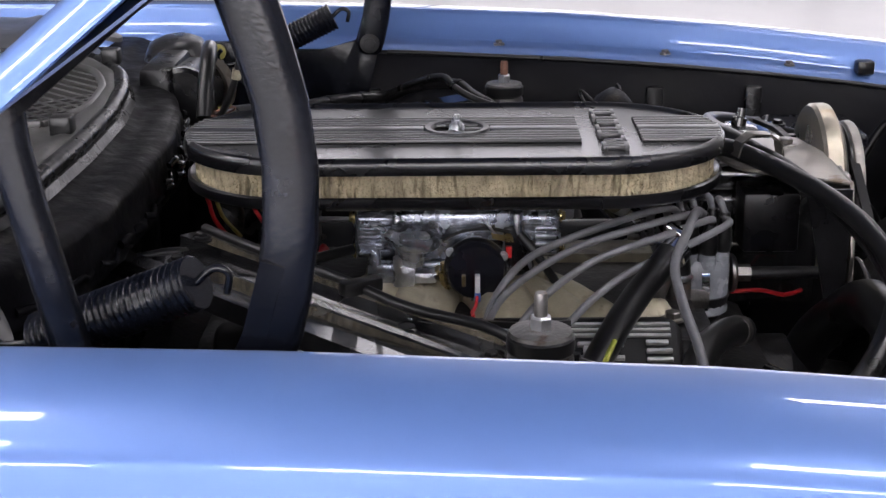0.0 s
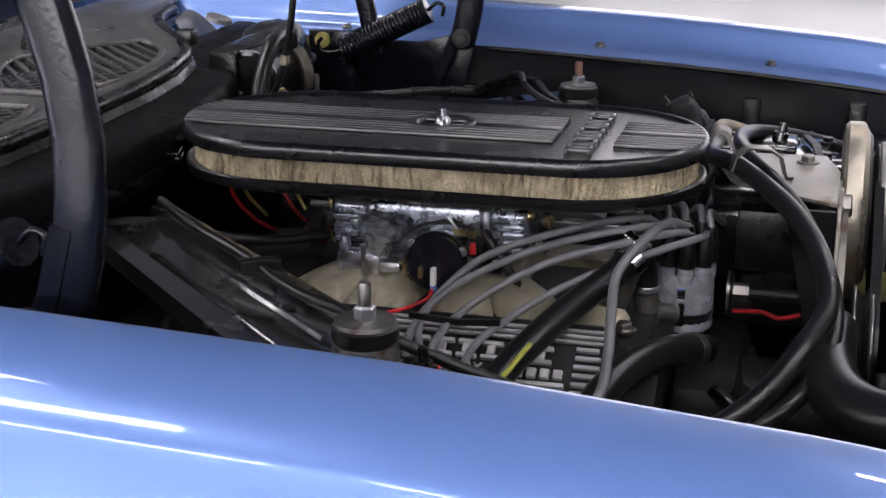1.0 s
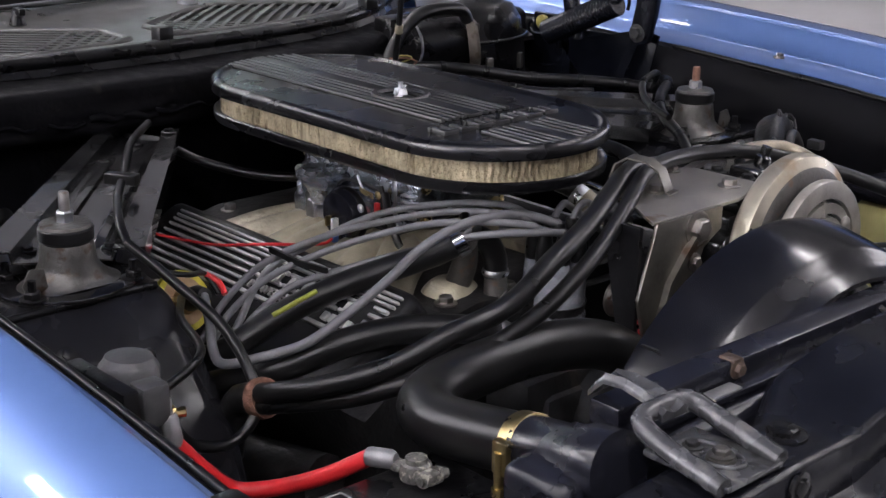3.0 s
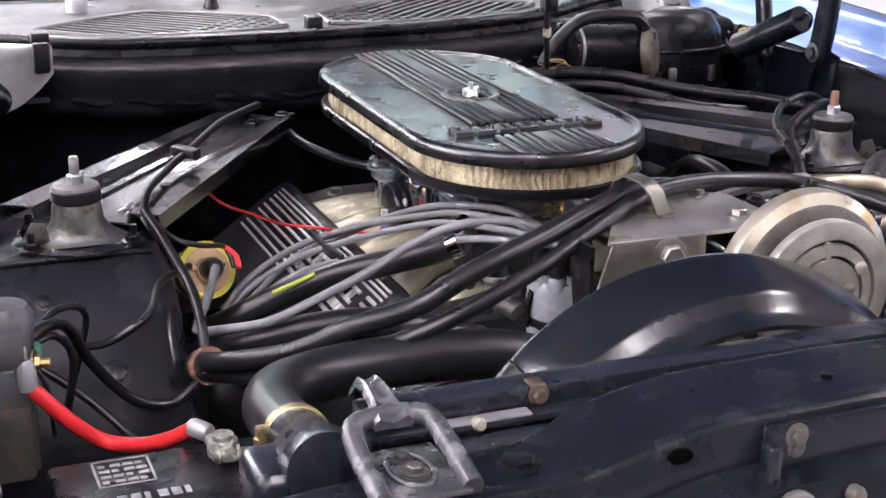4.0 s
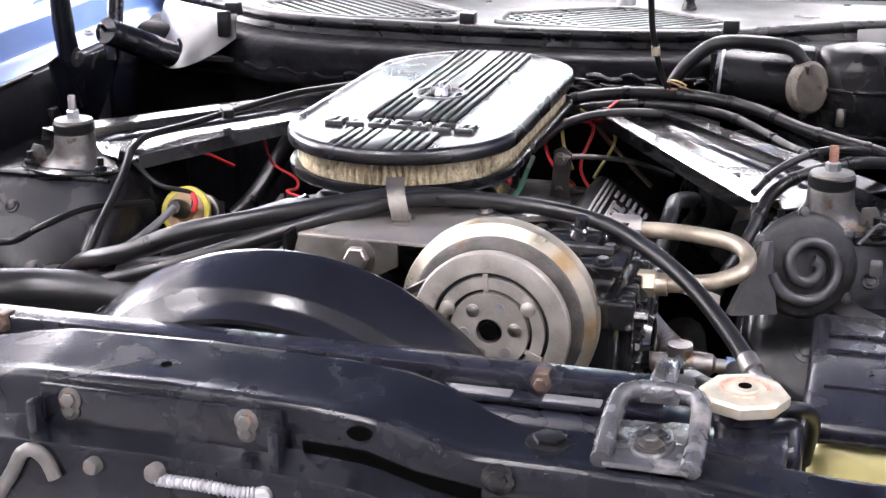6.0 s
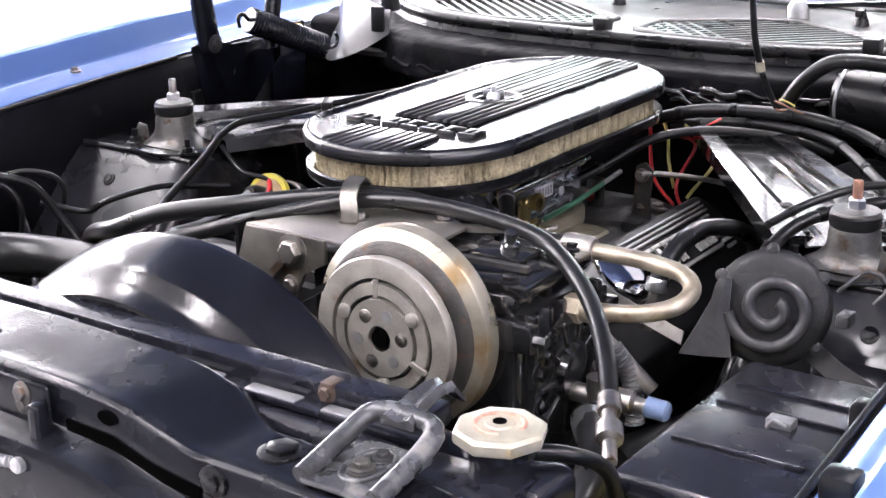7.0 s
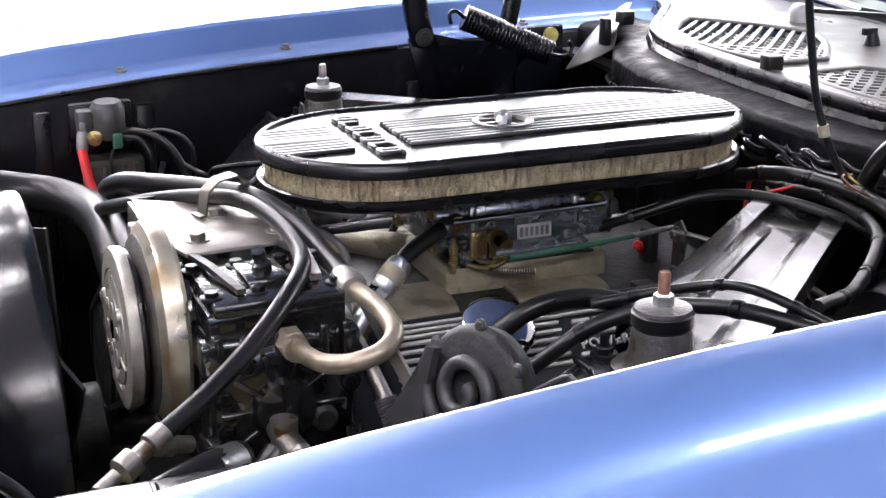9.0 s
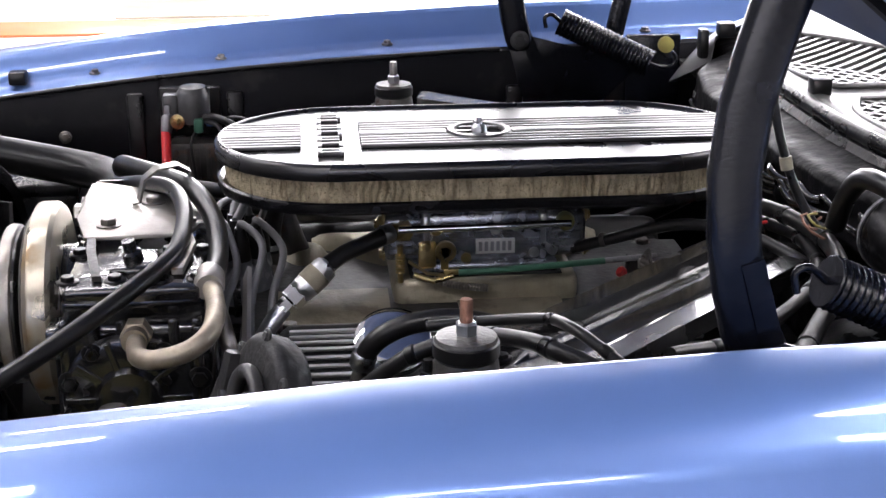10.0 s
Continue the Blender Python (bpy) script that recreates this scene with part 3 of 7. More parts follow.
part("seal", tube([(x, cowl_front(x) + 0.012, 0.9505) for x in [-0.6 + 1.2 * i / 30 for i in range(31)]], 0.0085, 12, 0.03), SATIN, cowl, "rounded black cowl rim")
part("lip", loft([[Vector((x, cowl_front(x) + 0.018, 0.947)), Vector((x, cowl_front(x) + 0.003, 0.943)), Vector((x, cowl_front(x) - 0.002, 0.935)), Vector((x, cowl_front(x) + 0.001, 0.935)), Vector((x, cowl_front(x) + 0.005, 0.94)), Vector((x, cowl_front(x) + 0.018, 0.943))] for x in [-0.62 + 1.24 * i / 50 for i in range(51)]]), SATIN, cowl)
for x, y in ((-0.070, 0.385), (-0.432, 0.380), (0.30, 0.42)):
    part("rubber_bumper", box(x - 0.011, x + 0.011, y - 0.011, y + 0.011, 0.953, 0.973, 0.003), RUBBER, cowl)
for x in (-0.26, 0.12):
    part("washer_nozzle", join(lathe([(0.012, 0.955), (0.010, 0.962), (0.005, 0.975)], (x + 0.1, 0.60, 0), seg=10), box(x + 0.095, x + 0.105, 0.585, 0.605, 0.968, 0.978, 0.002)), SATIN, cowl)

fw = thing("firewall", "black firewall with rough undercoat sealant below the cowl", "firewall", (0, 0.35, 0.4), kind="structure")
rings = []
FWP = ((0.055, 0.936), (0.044, 0.934), (0.034, 0.930), (0.020, 0.930), (0.004, 0.929), (-0.006, 0.925), (-0.009, 0.918), (-0.009, 0.908), (-0.010, 0.901), (-0.010, 0.895), (-0.011, 0.890), (-0.011, 0.885), (-0.012, 0.880), (-0.011, 0.874), (-0.006, 0.868), (0.006, 0.862), (0.02, 0.856), (0.03, 0.85), (0.035, 0.84), (0.04, 0.3))
for i in range(181):
    x = -0.60 + 1.20 * i / 180
    row = []
    for j, (dy, z) in enumerate(FWP):
        near = math.exp(-((z - 0.885) / 0.025) ** 2)
        lump = 0.006 if x > -0.05 else 0.0025
        rough = near * (0.006 * noise.noise(Vector((x * 14, z * 110, 2))) + lump * noise.noise(Vector((x * 48, z * 190, 5)))) + 0.001 * noise.noise(Vector((x * 60, z * 90, 9)))
        lim = min(fire_front(x), 0.40)
        row.append(Vector((x, lim + dy + rough, z + 0.5 * rough)))
    rings.append(row + [Vector((p.x, p.y + 0.02, p.z)) for p in reversed(row)])
part("panel", loft(rings), FIREW, fw, sharp=70)
for k in range(30):
    x = (-0.40 + 0.8 * k / 15 if k < 16 else -0.03 + 0.30 * (k - 16) / 13) + 0.015 * math.sin(k * 7.0)
    z = (0.889 if k < 16 else 0.902) + 0.006 * math.sin(k * 3.1)
    part("sealant_ridge", tube([(x, fire_front(x) - 0.012, z), (x + 0.014, fire_front(x + 0.014) - 0.017, z + 0.004 * math.sin(k * 2.3)), (x + 0.030, fire_front(x + 0.030) - 0.013, z - 0.005), (x + 0.045, fire_front(x + 0.045) - 0.010, z - 0.003)], 0.0035 + 0.0012 * math.sin(k * 5.0), 7, 0.006), OILY if x > -0.05 else FIREW, fw)

ws = thing("windshield", "raked tinted windshield glass above the cowl", "windshield", (0, 0.75, 0.97))
part("glass", sheet(lambda u, v: (u * 0.66, 0.70 + 0.42 * v - 0.10 * (1 - u * u) * (1 - v) * 0.5 + 0.05, 0.965 + 0.36 * v), [-1 + 0.1 * i for i in range(21)], [0.1 * i for i in range(11)], 0.005), GLASS, ws)
part("trim", tube([(-0.66, 0.75, 0.966), (-0.3, 0.71, 0.966), (0, 0.70, 0.966), (0.3, 0.71, 0.966), (0.66, 0.75, 0.966)], 0.008, 8, 0.03), CHROME, ws, "bright metal trim")
cab = thing("cabin_shell", "dark interior and roof of the car behind the windshield", "car cabin", (0, 1.2, 0.5))
# Out of view; pale so the lid and cowl reflect something brighter.
part("dashboard", box(-0.66, 0.66, 0.80, 1.1, 0.80, 0.955, 0.02), DASHPALE, cab, "unseen dashboard, made pale to brighten reflections")
for s in (-1, 1):
    part("body_side", loft([[Vector((s * x, y, z)) for x, z in ((0.70, 0.24), (0.86, 0.22), (0.915, 0.42), (0.925, 0.66), (0.90, 0.86), (0.86, 0.935), (0.70, 0.955))] for y in (0.53, 0.60, 1.5, 2.5, 2.95)]), PAINT, cab, "blue painted door and quarter panel", sharp=30)
    part("door_seam", box(min(s * 0.926, s * 0.905), max(s * 0.926, s * 0.905), 1.62, 1.626, 0.30, 0.86), DARK, cab)
    part("front_pillar", strip([(s * 0.668, 0.74, 0.955), (s * 0.640, 1.0, 1.15), (s * 0.605, 1.24, 1.305)], 0.05, 0.04, (1, 0, 0)), PAINT, cab)
    part("rear_pillar", strip([(s * 0.612, 1.95, 1.30), (s * 0.66, 2.35, 1.14), (s * 0.70, 2.70, 0.95)], 0.10, 0.05, (1, 0, 0)), PAINT, cab)
    part("side_window", sheet(lambda u, v: (s * (0.68 - 0.06 * v), 0.86 + 1.35 * u * (1 - 0.30 * v) + 0.36 * v, 0.95 + 0.335 * v), [i / 8 for i in range(9)], [i / 4 for i in range(5)], 0.004), GLASS, cab)
part("roof", sheet(lambda u, v: (0.615 * v, 1.22 + 0.80 * u, 1.29 + 0.03 * (1 - v * v) + 0.012 * math.sin(3.14 * u)), [i / 10 for i in range(11)], [-1 + 0.2 * i for i in range(11)], 0.02), PAINT, cab)
part("rear_glass", sheet(lambda u, v: ((0.60 + 0.04 * u) * v, 2.02 + 0.62 * u, 1.29 - 0.33 * u), [i / 6 for i in range(7)], [-1 + 0.25 * i for i in range(9)], 0.005), GLASS, cab)
part("tail", loft([[Vector((x, y, z)) for y, z in ((2.60, 0.30), (3.00, 0.32), (3.04, 0.60), (3.02, 0.92), (2.64, 0.96))] for x in (-0.86, -0.70, 0.70, 0.86)]), PAINT, cab, "blue painted tail and boot lid", sharp=30)
part("floor_pan", box(-0.70, 0.70, 0.45, 2.95, 0.22, 0.26, 0.01), DARK, cab)


def road_wheel(x, y):
    w = thing("road_wheel", "black tyre on a dark steel rim standing on the floor", "wheel", (x, y, 0), "road wheels")
    part("tyre", lathe([(0.20, -0.085), (0.29, -0.09), (0.315, -0.07), (0.318, 0.0), (0.315, 0.07), (0.29, 0.09), (0.20, 0.085)], (x, y, 0.318), (1, 0, 0), 40), RUBBER, w)
    part("rim", lathe([(0.205, -0.07), (0.19, -0.02), (0.06, -0.03), (0.04, 0.03), (0.19, 0.02), (0.205, 0.07)], (x, y, 0.318), (1, 0, 0), 32), GREYM, w)


for wx in (-0.775, 0.775):
    for wy in (-0.42, 2.12):
        road_wheel(wx, wy)


def wiper(x0, x1):
    w = thing("windshield_wiper", "black wiper arm and blade resting on the cowl", "wiper", (x0, 0.63, 0.96), "wipers")
    part("arm", strip([(x0, 0.62, 0.972), ((x0 + x1) / 2, 0.655, 0.985), (x1, 0.68, 0.985)], 0.012, 0.006, (0, 1, 0)), SATIN, w)
    part("blade", strip([(x0 + 0.08, 0.665, 0.978), (x1 + 0.12, 0.69, 0.978)], 0.008, 0.014, (0, 1, 0)), RUBBER, w)
    part("pivot", lathe([(0.016, 0.955), (0.016, 0.972), (0.010, 0.980)], (x0, 0.62, 0), seg=16), GREYM, w)


wiper(-0.35, -0.02)
wiper(0.12, 0.45)

# ---- open hood
HY, HZ, HA = 0.300, 1.100, radians(39.5)


def hood_pt(x, d, up=0.0):
    """A point of the open hood: d metres from its rear edge, up along its normal."""
    return Vector((x, HY - d * math.cos(HA) + up * math.sin(HA), HZ + d * math.sin(HA) + up * math.cos(HA)))


hood = thing("hood", "metallic light blue hood standing open on its hinges", "hood", (0, 0.3, 1.08))
us = [i / 24 for i in range(25)]
vs = [-1, -0.985, -0.96, -0.9, -0.75, -0.5, -0.25, 0, 0.25, 0.5, 0.75, 0.9, 0.96, 0.985, 1]
part("skin", sheet(lambda u, v: hood_pt(v * 0.655, 1.22 * u, 0.02 * (1 - v * v) + (-0.022 if abs(v) == 1 else -0.004 if abs(v) > 0.98 else 0)), us, vs, 0.0025), PAINT, hood, sharp=50)
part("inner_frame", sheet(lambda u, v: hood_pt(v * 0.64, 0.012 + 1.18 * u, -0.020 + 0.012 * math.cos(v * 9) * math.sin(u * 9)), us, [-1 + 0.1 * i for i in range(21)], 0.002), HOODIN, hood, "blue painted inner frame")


def hood_hinge(s, label):
    x = s * 0.562
    h = part("hinge", loft([[Vector((x + s * 0.0105 * math.copysign(abs(math.cos(q)) ** 0.7, math.cos(q)), y + f * 0.0185 * math.copysign(abs(math.sin(q)) ** 0.8, math.sin(q)) * (1 - 0.25 * (abs(math.sin(q)) < 0.3)), z + t * f * 0.0185 * math.sin(q))) for q in [2 * math.pi * k / 20 for k in range(20)]]
                      for y, z, t, f in ((0.123, 0.916, 0.1, 0.45), (0.122, 0.920, 0.1, 0.85), (0.120, 0.932, 0.12, 1.0), (0.113, 0.962, 0.18, 1.0), (0.107, 1.0, 0.1, 1.0), (0.105, 1.045, 0.0, 1.0), (0.110, 1.09, -0.1, 1.0), (0.119, 1.125, -0.2, 1.0), (0.129, 1.158, -0.3, 1.0), (0.138, 1.185, -0.3, 1.0), (0.146, 1.212, -0.3, 1.0))]), HINGE, hood, label, sharp=70)
    part("pivot", bolt((x - s * 0.010, 0.121, 0.932), (-s, 0, 0), 0.009, 0.007), DARK, h)
    part("rear_arm", loft([[Vector((x + s * 0.004 + s * 0.010 * math.copysign(abs(math.cos(q)) ** 0.7, math.cos(q)), y + 0.0135 * math.copysign(abs(math.sin(q)) ** 0.8, math.sin(q)), z)) for q in [2 * math.pi * k / 18 for k in range(18)]] for y, z in ((0.252, 0.905), (0.256, 0.93), (0.268, 0.988), (0.277, 1.03), (0.283, 1.064), (0.285, 1.095))]), HINGE, h)
    p, q = hood_pt(x, 0.0, -0.024), hood_pt(x, 0.32, -0.024)
    part("hood_rail", strip([p, (p + q) / 2, q], 0.022, 0.012, (1, 0, 0)), FIREW, h)
    part("mount_plate", prism([(0.108, 0.925), (0.14, 0.932), (0.20, 0.915), (0.30, 0.915), (0.30, 0.885), (0.21, 0.80), (0.15, 0.79), (0.125, 0.86)], -0.002, 0.002, m=Matrix(((0, 0, 1, s * 0.588), (1, 0, 0, 0), (0, 1, 0, 0), (0, 0, 0, 1))), bev=0.0008), HINGE, h)
    part("link", strip([(s * 0.572, 0.118, 0.985), (s * 0.572, 0.132, 0.936), (s * 0.574, 0.17, 0.854)], 0.004, 0.016, (1, 0, 0)), HINGE, h)
    a, b = (Vector((-0.535, 0.175, 0.960)), Vector((-0.498, 0.295, 0.906))) if s < 0 else (Vector((0.566, 0.172, 0.968)), Vector((0.550, 0.296, 0.909)))
    part("spring", tube([a, a * 0.5 + b * 0.5, b], 0.0185, 14, 0.0011, ridge=0.0011, pitch=0.0056), HINGE, h, "tightly wound black coil spring")
    part("hook", tube([b, b + Vector((0, 0.012, -0.004)), b + Vector((0, 0.03, -0.004)), b + Vector((0, 0.036, 0.008)), b + Vector((0, 0.030, 0.016))], 0.0028, 8, 0.003), HINGE, h)
    part("hook", tube([a, a + Vector((0, -0.012, 0.010)), a + Vector((0, -0.022, 0.006)), a + Vector((0, -0.02, -0.008))], 0.0028, 8, 0.003), HINGE, h)
    part("grommet", lathe([(0.004, -0.004), (0.0115, -0.004), (0.0115, 0.003), (0.005, 0.004)], (s * 0.583, 0.337, 0.916), (-s, 0, 0), 18), YELP, h, "faded yellow washer")
    part("bracket", box(s * 0.592 - 0.006, s * 0.592 + 0.006, 0.28, 0.36, 0.80, 0.93, 0.003), HINGE, h)
    return h


hood_hinge(-1, "black hood hinge with coil spring, passenger side, raised")
hood_hinge(1, "black hood hinge with coil spring, driver side, raised")

# ---- radiator support and front end
sup = thing("radiator_support", "black painted radiator support panel across the front of the bay", "radiator support", (0, -0.72, 0.5))
SX = (-0.70, -0.48, -0.40, -0.30, -0.235, -0.20, -0.158, -0.12, 0.0, 0.12, 0.165, 0.205, 0.235, 0.30, 0.40, 0.48, 0.70)
SZ = (0.84, 0.846, 0.853, 0.858, 0.858, 0.866, 0.876, 0.882, 0.884, 0.881, 0.877, 0.866, 0.858, 0.858, 0.855, 0.846, 0.84)
rings = []
for i in range(141):
    x = -0.70 + 1.4 * i / 140
    z = interp(x, SX, SZ)
    inner = -0.655 if abs(x) < 0.2 else -0.655 - 0.03 * min(1, (abs(x) - 0.2) / 0.06)
    prof = ((inner, z - 0.03), (inner - 0.002, z - 0.006), (inner - 0.008, z - 0.001), (inner - 0.012, z - 0.0011), (-0.731, z - 0.0033), (-0.736, z - 0.0035), (-0.743, z - 0.002), (-0.748, z - 0.0022), (-0.7515, z - 0.0055), (-0.754, z - 0.036), (-0.762, z - 0.040), (-0.782, z - 0.043), (-0.786, z - 0.05), (-0.786, 0.55))
    rings.append([Vector((x, y, q)) for y, q in prof] + [Vector((x, y + 0.003, q - 0.003)) for y, q in reversed(prof)])
part("panel", loft(rings), SUPM, sup, sharp=45)
for x, z in ((-0.160, 0.862), (0.155, 0.864)):
    part("hole", prism([(x + 0.0095 * math.cos(q), z + 0.0055 * math.sin(q)) for q in [2 * math.pi * k / 18 for k in range(18)]], 0.7515, 0.7545, m=Matrix.Rotation(radians(90), 4, "X")), HOLEDARK, sup, "flat black disc painted as a punched hole")
for x, z in ((0.257, 0.842), (-0.30, 0.842)):
    part("bolt", bolt((x, -0.754, z), (0, -1, 0.05), 0.008, 0.005), SATIN, sup)
part("hole", lathe([(0.0045, -0.002), (0.0045, 0.0006)], (-0.015, -0.712, interp(-0.015, SX, SZ) - 0.0027), (0, 0, 1), 14), HOLEDARK, sup)
part("slot", prism([(0.112, 0.853), (0.160, 0.851), (0.196, 0.840), (0.245, 0.833), (0.245, 0.824), (0.196, 0.829), (0.160, 0.840), (0.112, 0.842)], 0.7525, 0.7555, m=Matrix.Rotation(radians(90), 4, "X")), HOLEDARK, sup, "flat black shape painted as the gap below the lip")
for x in (-0.262, 0.285):
    part("bolt", bolt((x, -0.712, 0.855), (0, 0, 1), 0.012, 0.006), SATIN, sup)

lat = thing("hood_latch", "hood latch plate bolted to the radiator support", "hood latch", (0, -0.765, 0.80))
part("plate", box(-0.098, 0.098, -0.7600, -0.7545, 0.77, 0.8765, 0.003), SUPM, lat)
part("flange", box(-0.102, -0.092, -0.776, -0.760, 0.77, 0.868, 0.004), SUPM, lat)
part("flange", box(0.092, 0.102, -0.776, -0.760, 0.77, 0.868, 0.004), SUPM, lat)
for x in (-0.072, 0.071):
    part("bolt", bolt((x, -0.760, 0.866), (0, -1, 0.1), 0.0062, 0.005), MOUNT, lat)
    part("bolt", bolt((x, -0.760, 0.857), (0, -1, 0.1), 0.0050, 0.004), MOUNT, lat)
part("hook", tube([(-0.125, -0.788, 0.79), (-0.108, -0.790, 0.815), (-0.098, -0.790, 0.832), (-0.088, -0.790, 0.836), (-0.078, -0.790, 0.829), (-0.072, -0.790, 0.815)], 0.0055, 10, 0.004), MOUNT, lat, "worn hooked latch lever")
for x, z, r in ((-0.040, 0.829, 0.0065), (0.010, 0.830, 0.0075)):
    part("catch", lathe([(r, -0.010), (r, 0.004), (r * 0.8, 0.007), (r * 0.3, 0.008)], (x, -0.788, z), (0, -1, 0.15), 18), MOUNT, lat, "worn latch cam")
part("catch_plate", prism([(-0.070, 0.79), (0.035, 0.79), (0.038, 0.818), (0.02, 0.827), (-0.03, 0.829), (-0.066, 0.822)], 0.778, 0.784, m=Matrix.Rotation(radians(90), 4, "X"), bev=0.001), MOUNT, lat)
part("spring", tube([(0.012, -0.791, 0.826), (0.045, -0.792, 0.827), (0.075, -0.791, 0.825), (0.092, -0.786, 0.824)], 0.0042, 8, 0.001, ridge=0.0010, pitch=0.0035), GREYM, lat)
part("stop", lathe([(0.006, 0), (0.006, 0.008), (0.004, 0.010)], (0.094, -0.783, 0.824), (0, -1, 0), 14), GREYM, lat)

rad = thing("radiator", "black radiator with top tank behind the support panel", "radiator", (0, -0.61, 0.45))
part("core", box(-0.34, 0.34, -0.655, -0.60, 0.42, 0.81, 0.004), DARK, rad)
part("top_tank", box(-0.43, 0.46, -0.660, -0.598, 0.80, 0.848, 0.012, 3), GLOSS, rad)
part("rail", join(box(-0.345, 0.355, -0.632, -0.604, 0.852, 0.871, 0.003), box(-0.345, 0.355, -0.648, -0.628, 0.850, 0.856, 0.002)), GLOSS, rad)
for x0, x1 in ((-0.30, -0.22), (0.10, 0.16), (0.19, 0.24), (0.265, 0.31)):
    part("slot", box(x0, x1, -0.6465, -0.634, 0.8555, 0.8575, 0.0008), GREYM, rad)
for x in (-0.209, 0.261):
    part("bolt", join(bolt((x, -0.632, 0.8645), (0, -1, 0), 0.0055, 0.006), box(x - 0.006, x + 0.006, -0.634, -0.618, 0.869, 0.873, 0.0015)), CLIPM, rad, "rusty clip bolt")
part("wire_loop", tube([(-0.012, -0.633, 0.867), (-0.004, -0.638, 0.858), (0.012, -0.640, 0.854), (0.028, -0.638, 0.858), (0.036, -0.633, 0.866)], 0.0022, 8, 0.004), MOUNT, rad)
part("lamp_bulb", lathe([(0.0045, 0), (0.0055, 0.005), (0.004, 0.010)], (-0.263, -0.642, 0.855), (0, -1, 0.2), 14), CAPCREAM, rad, "small cream plastic clip")
part("inlet_neck", lathe([(0.0235, 0), (0.0235, 0.04), (0.0255, 0.043), (0.0255, 0.055), (0.0285, 0.062), (0.0285, 0.088)], (-0.380, -0.580, 0.835), (-0.03, -1, 0.16), 24), GLOSS, rad)
part("filler_neck", lathe([(0.021, 0.835), (0.021, 0.856), (0.027, 0.860), (0.027, 0.866)], (0.415, -0.634, 0), seg=24), GLOSS, rad)
part("overflow_stub", tube([(0.43, -0.62, 0.857), (0.455, -0.60, 0.852), (0.465, -0.57, 0.83), (0.46, -0.54, 0.78)], 0.006, 8), RUBBER, rad)
part("side_bracket", box(0.36, 0.45, -0.70, -0.64, 0.835, 0.850, 0.004), GLOSS, rad)

cap = part("radiator_cap", lathe([(0.024, 0.8665), (0.0325, 0.868), (0.0335, 0.870), (0.0335, 0.876), (0.031, 0.8785), (0.024, 0.8795)], (0.415, -0.634, 0), sides=8), CAPCREAM, rad, "octagonal cream cap with faded red print")
part("dome", lathe([(0.0115, 0.8785), (0.0100, 0.8808), (0.0060, 0.8812)], (0.415, -0.634, 0), seg=20), CAPCREAM, cap)
part("rivet_hole", lathe([(0.0050, 0.8808), (0.0050, 0.8820)], (0.415, -0.634, 0), seg=14), HOLEDARK, cap, "flat black disc painted as a rivet hole")
part("print_ring", tube([(0.415 + 0.0175 * math.cos(a), -0.634 + 0.0175 * math.sin(a), 0.8795) for a in [0.2 * k for k in range(27)]], 0.0018, 6, 0.01), REDPRINT, cap, "faded red printed ring")


def radiator_bracket(s, x):
    b = thing("radiator_bracket", "worn pressed steel bracket holding the radiator to the support", "bracket", (x, -0.70, 0.855), "radiator brackets")
    rim = []
    for k, (px, py, pz) in enumerate(((-0.031, -0.742, 0.861), (-0.031, -0.69, 0.873), (-0.026, -0.668, 0.881), (0.0, -0.664, 0.883), (0.026, -0.668, 0.881), (0.031, -0.69, 0.873), (0.031, -0.742, 0.861))):
        rim.append(Vector((x + px, py, pz)))
    part("rim", tube(rim, 0.0075, 12, 0.006), BRKT, b, "bright worn rim")
    part("base", prism([(x - 0.03, -0.745), (x + 0.03, -0.745), (x + 0.028, -0.672), (x - 0.028, -0.672)], 0.857, 0.862, bev=0.0015), BRKT, b)
    part("arm", loft([[Vector((x + w * a, y, z + h * c)) for a, c in ((-1, -0.3), (-1, 0.5), (-0.7, 1), (-0.35, 0.6), (0, 0.4), (0.35, 0.6), (0.7, 1), (1, 0.5), (1, -0.3))] for y, z, w, h in ((-0.676, 0.880, 0.0140, 0.006), (-0.655, 0.887, 0.0100, 0.006), (-0.635, 0.890, 0.0090, 0.006), (-0.618, 0.888, 0.0085, 0.006), (-0.604, 0.874, 0.0085, 0.005))]), BRKT, b, sharp=50)
    part("pressing", tube([(x + 0.0145 * math.cos(q), -0.708 + 0.025 * math.sin(q), 0.8625) for q in [2 * math.pi * k / 28 for k in range(29)]], 0.0024, 8, straight=True), BRKT, b, "raised oval pressing")
    part("bolt", join(lathe([(0.0105, 0.862), (0.010, 0.8642), (0.006, 0.8648)], (x, -0.716, 0), seg=20), bolt((x, -0.716, 0.8645), (0, 0, 1), 0.0062, 0.006)), MOUNT, b)
    part("bolt", bolt((x, -0.692, 0.8620), (0, 0, 1), 0.0050, 0.005), DARK, b)


radiator_bracket(-1, -0.338)
radiator_bracket(1, 0.358)

# ---- fan shroud
shr = thing("fan_shroud", "glossy black arched fan shroud behind the radiator", "fan shroud", (0, -0.54, 0.5))
rings = []
SC = (0.0, 0.655)
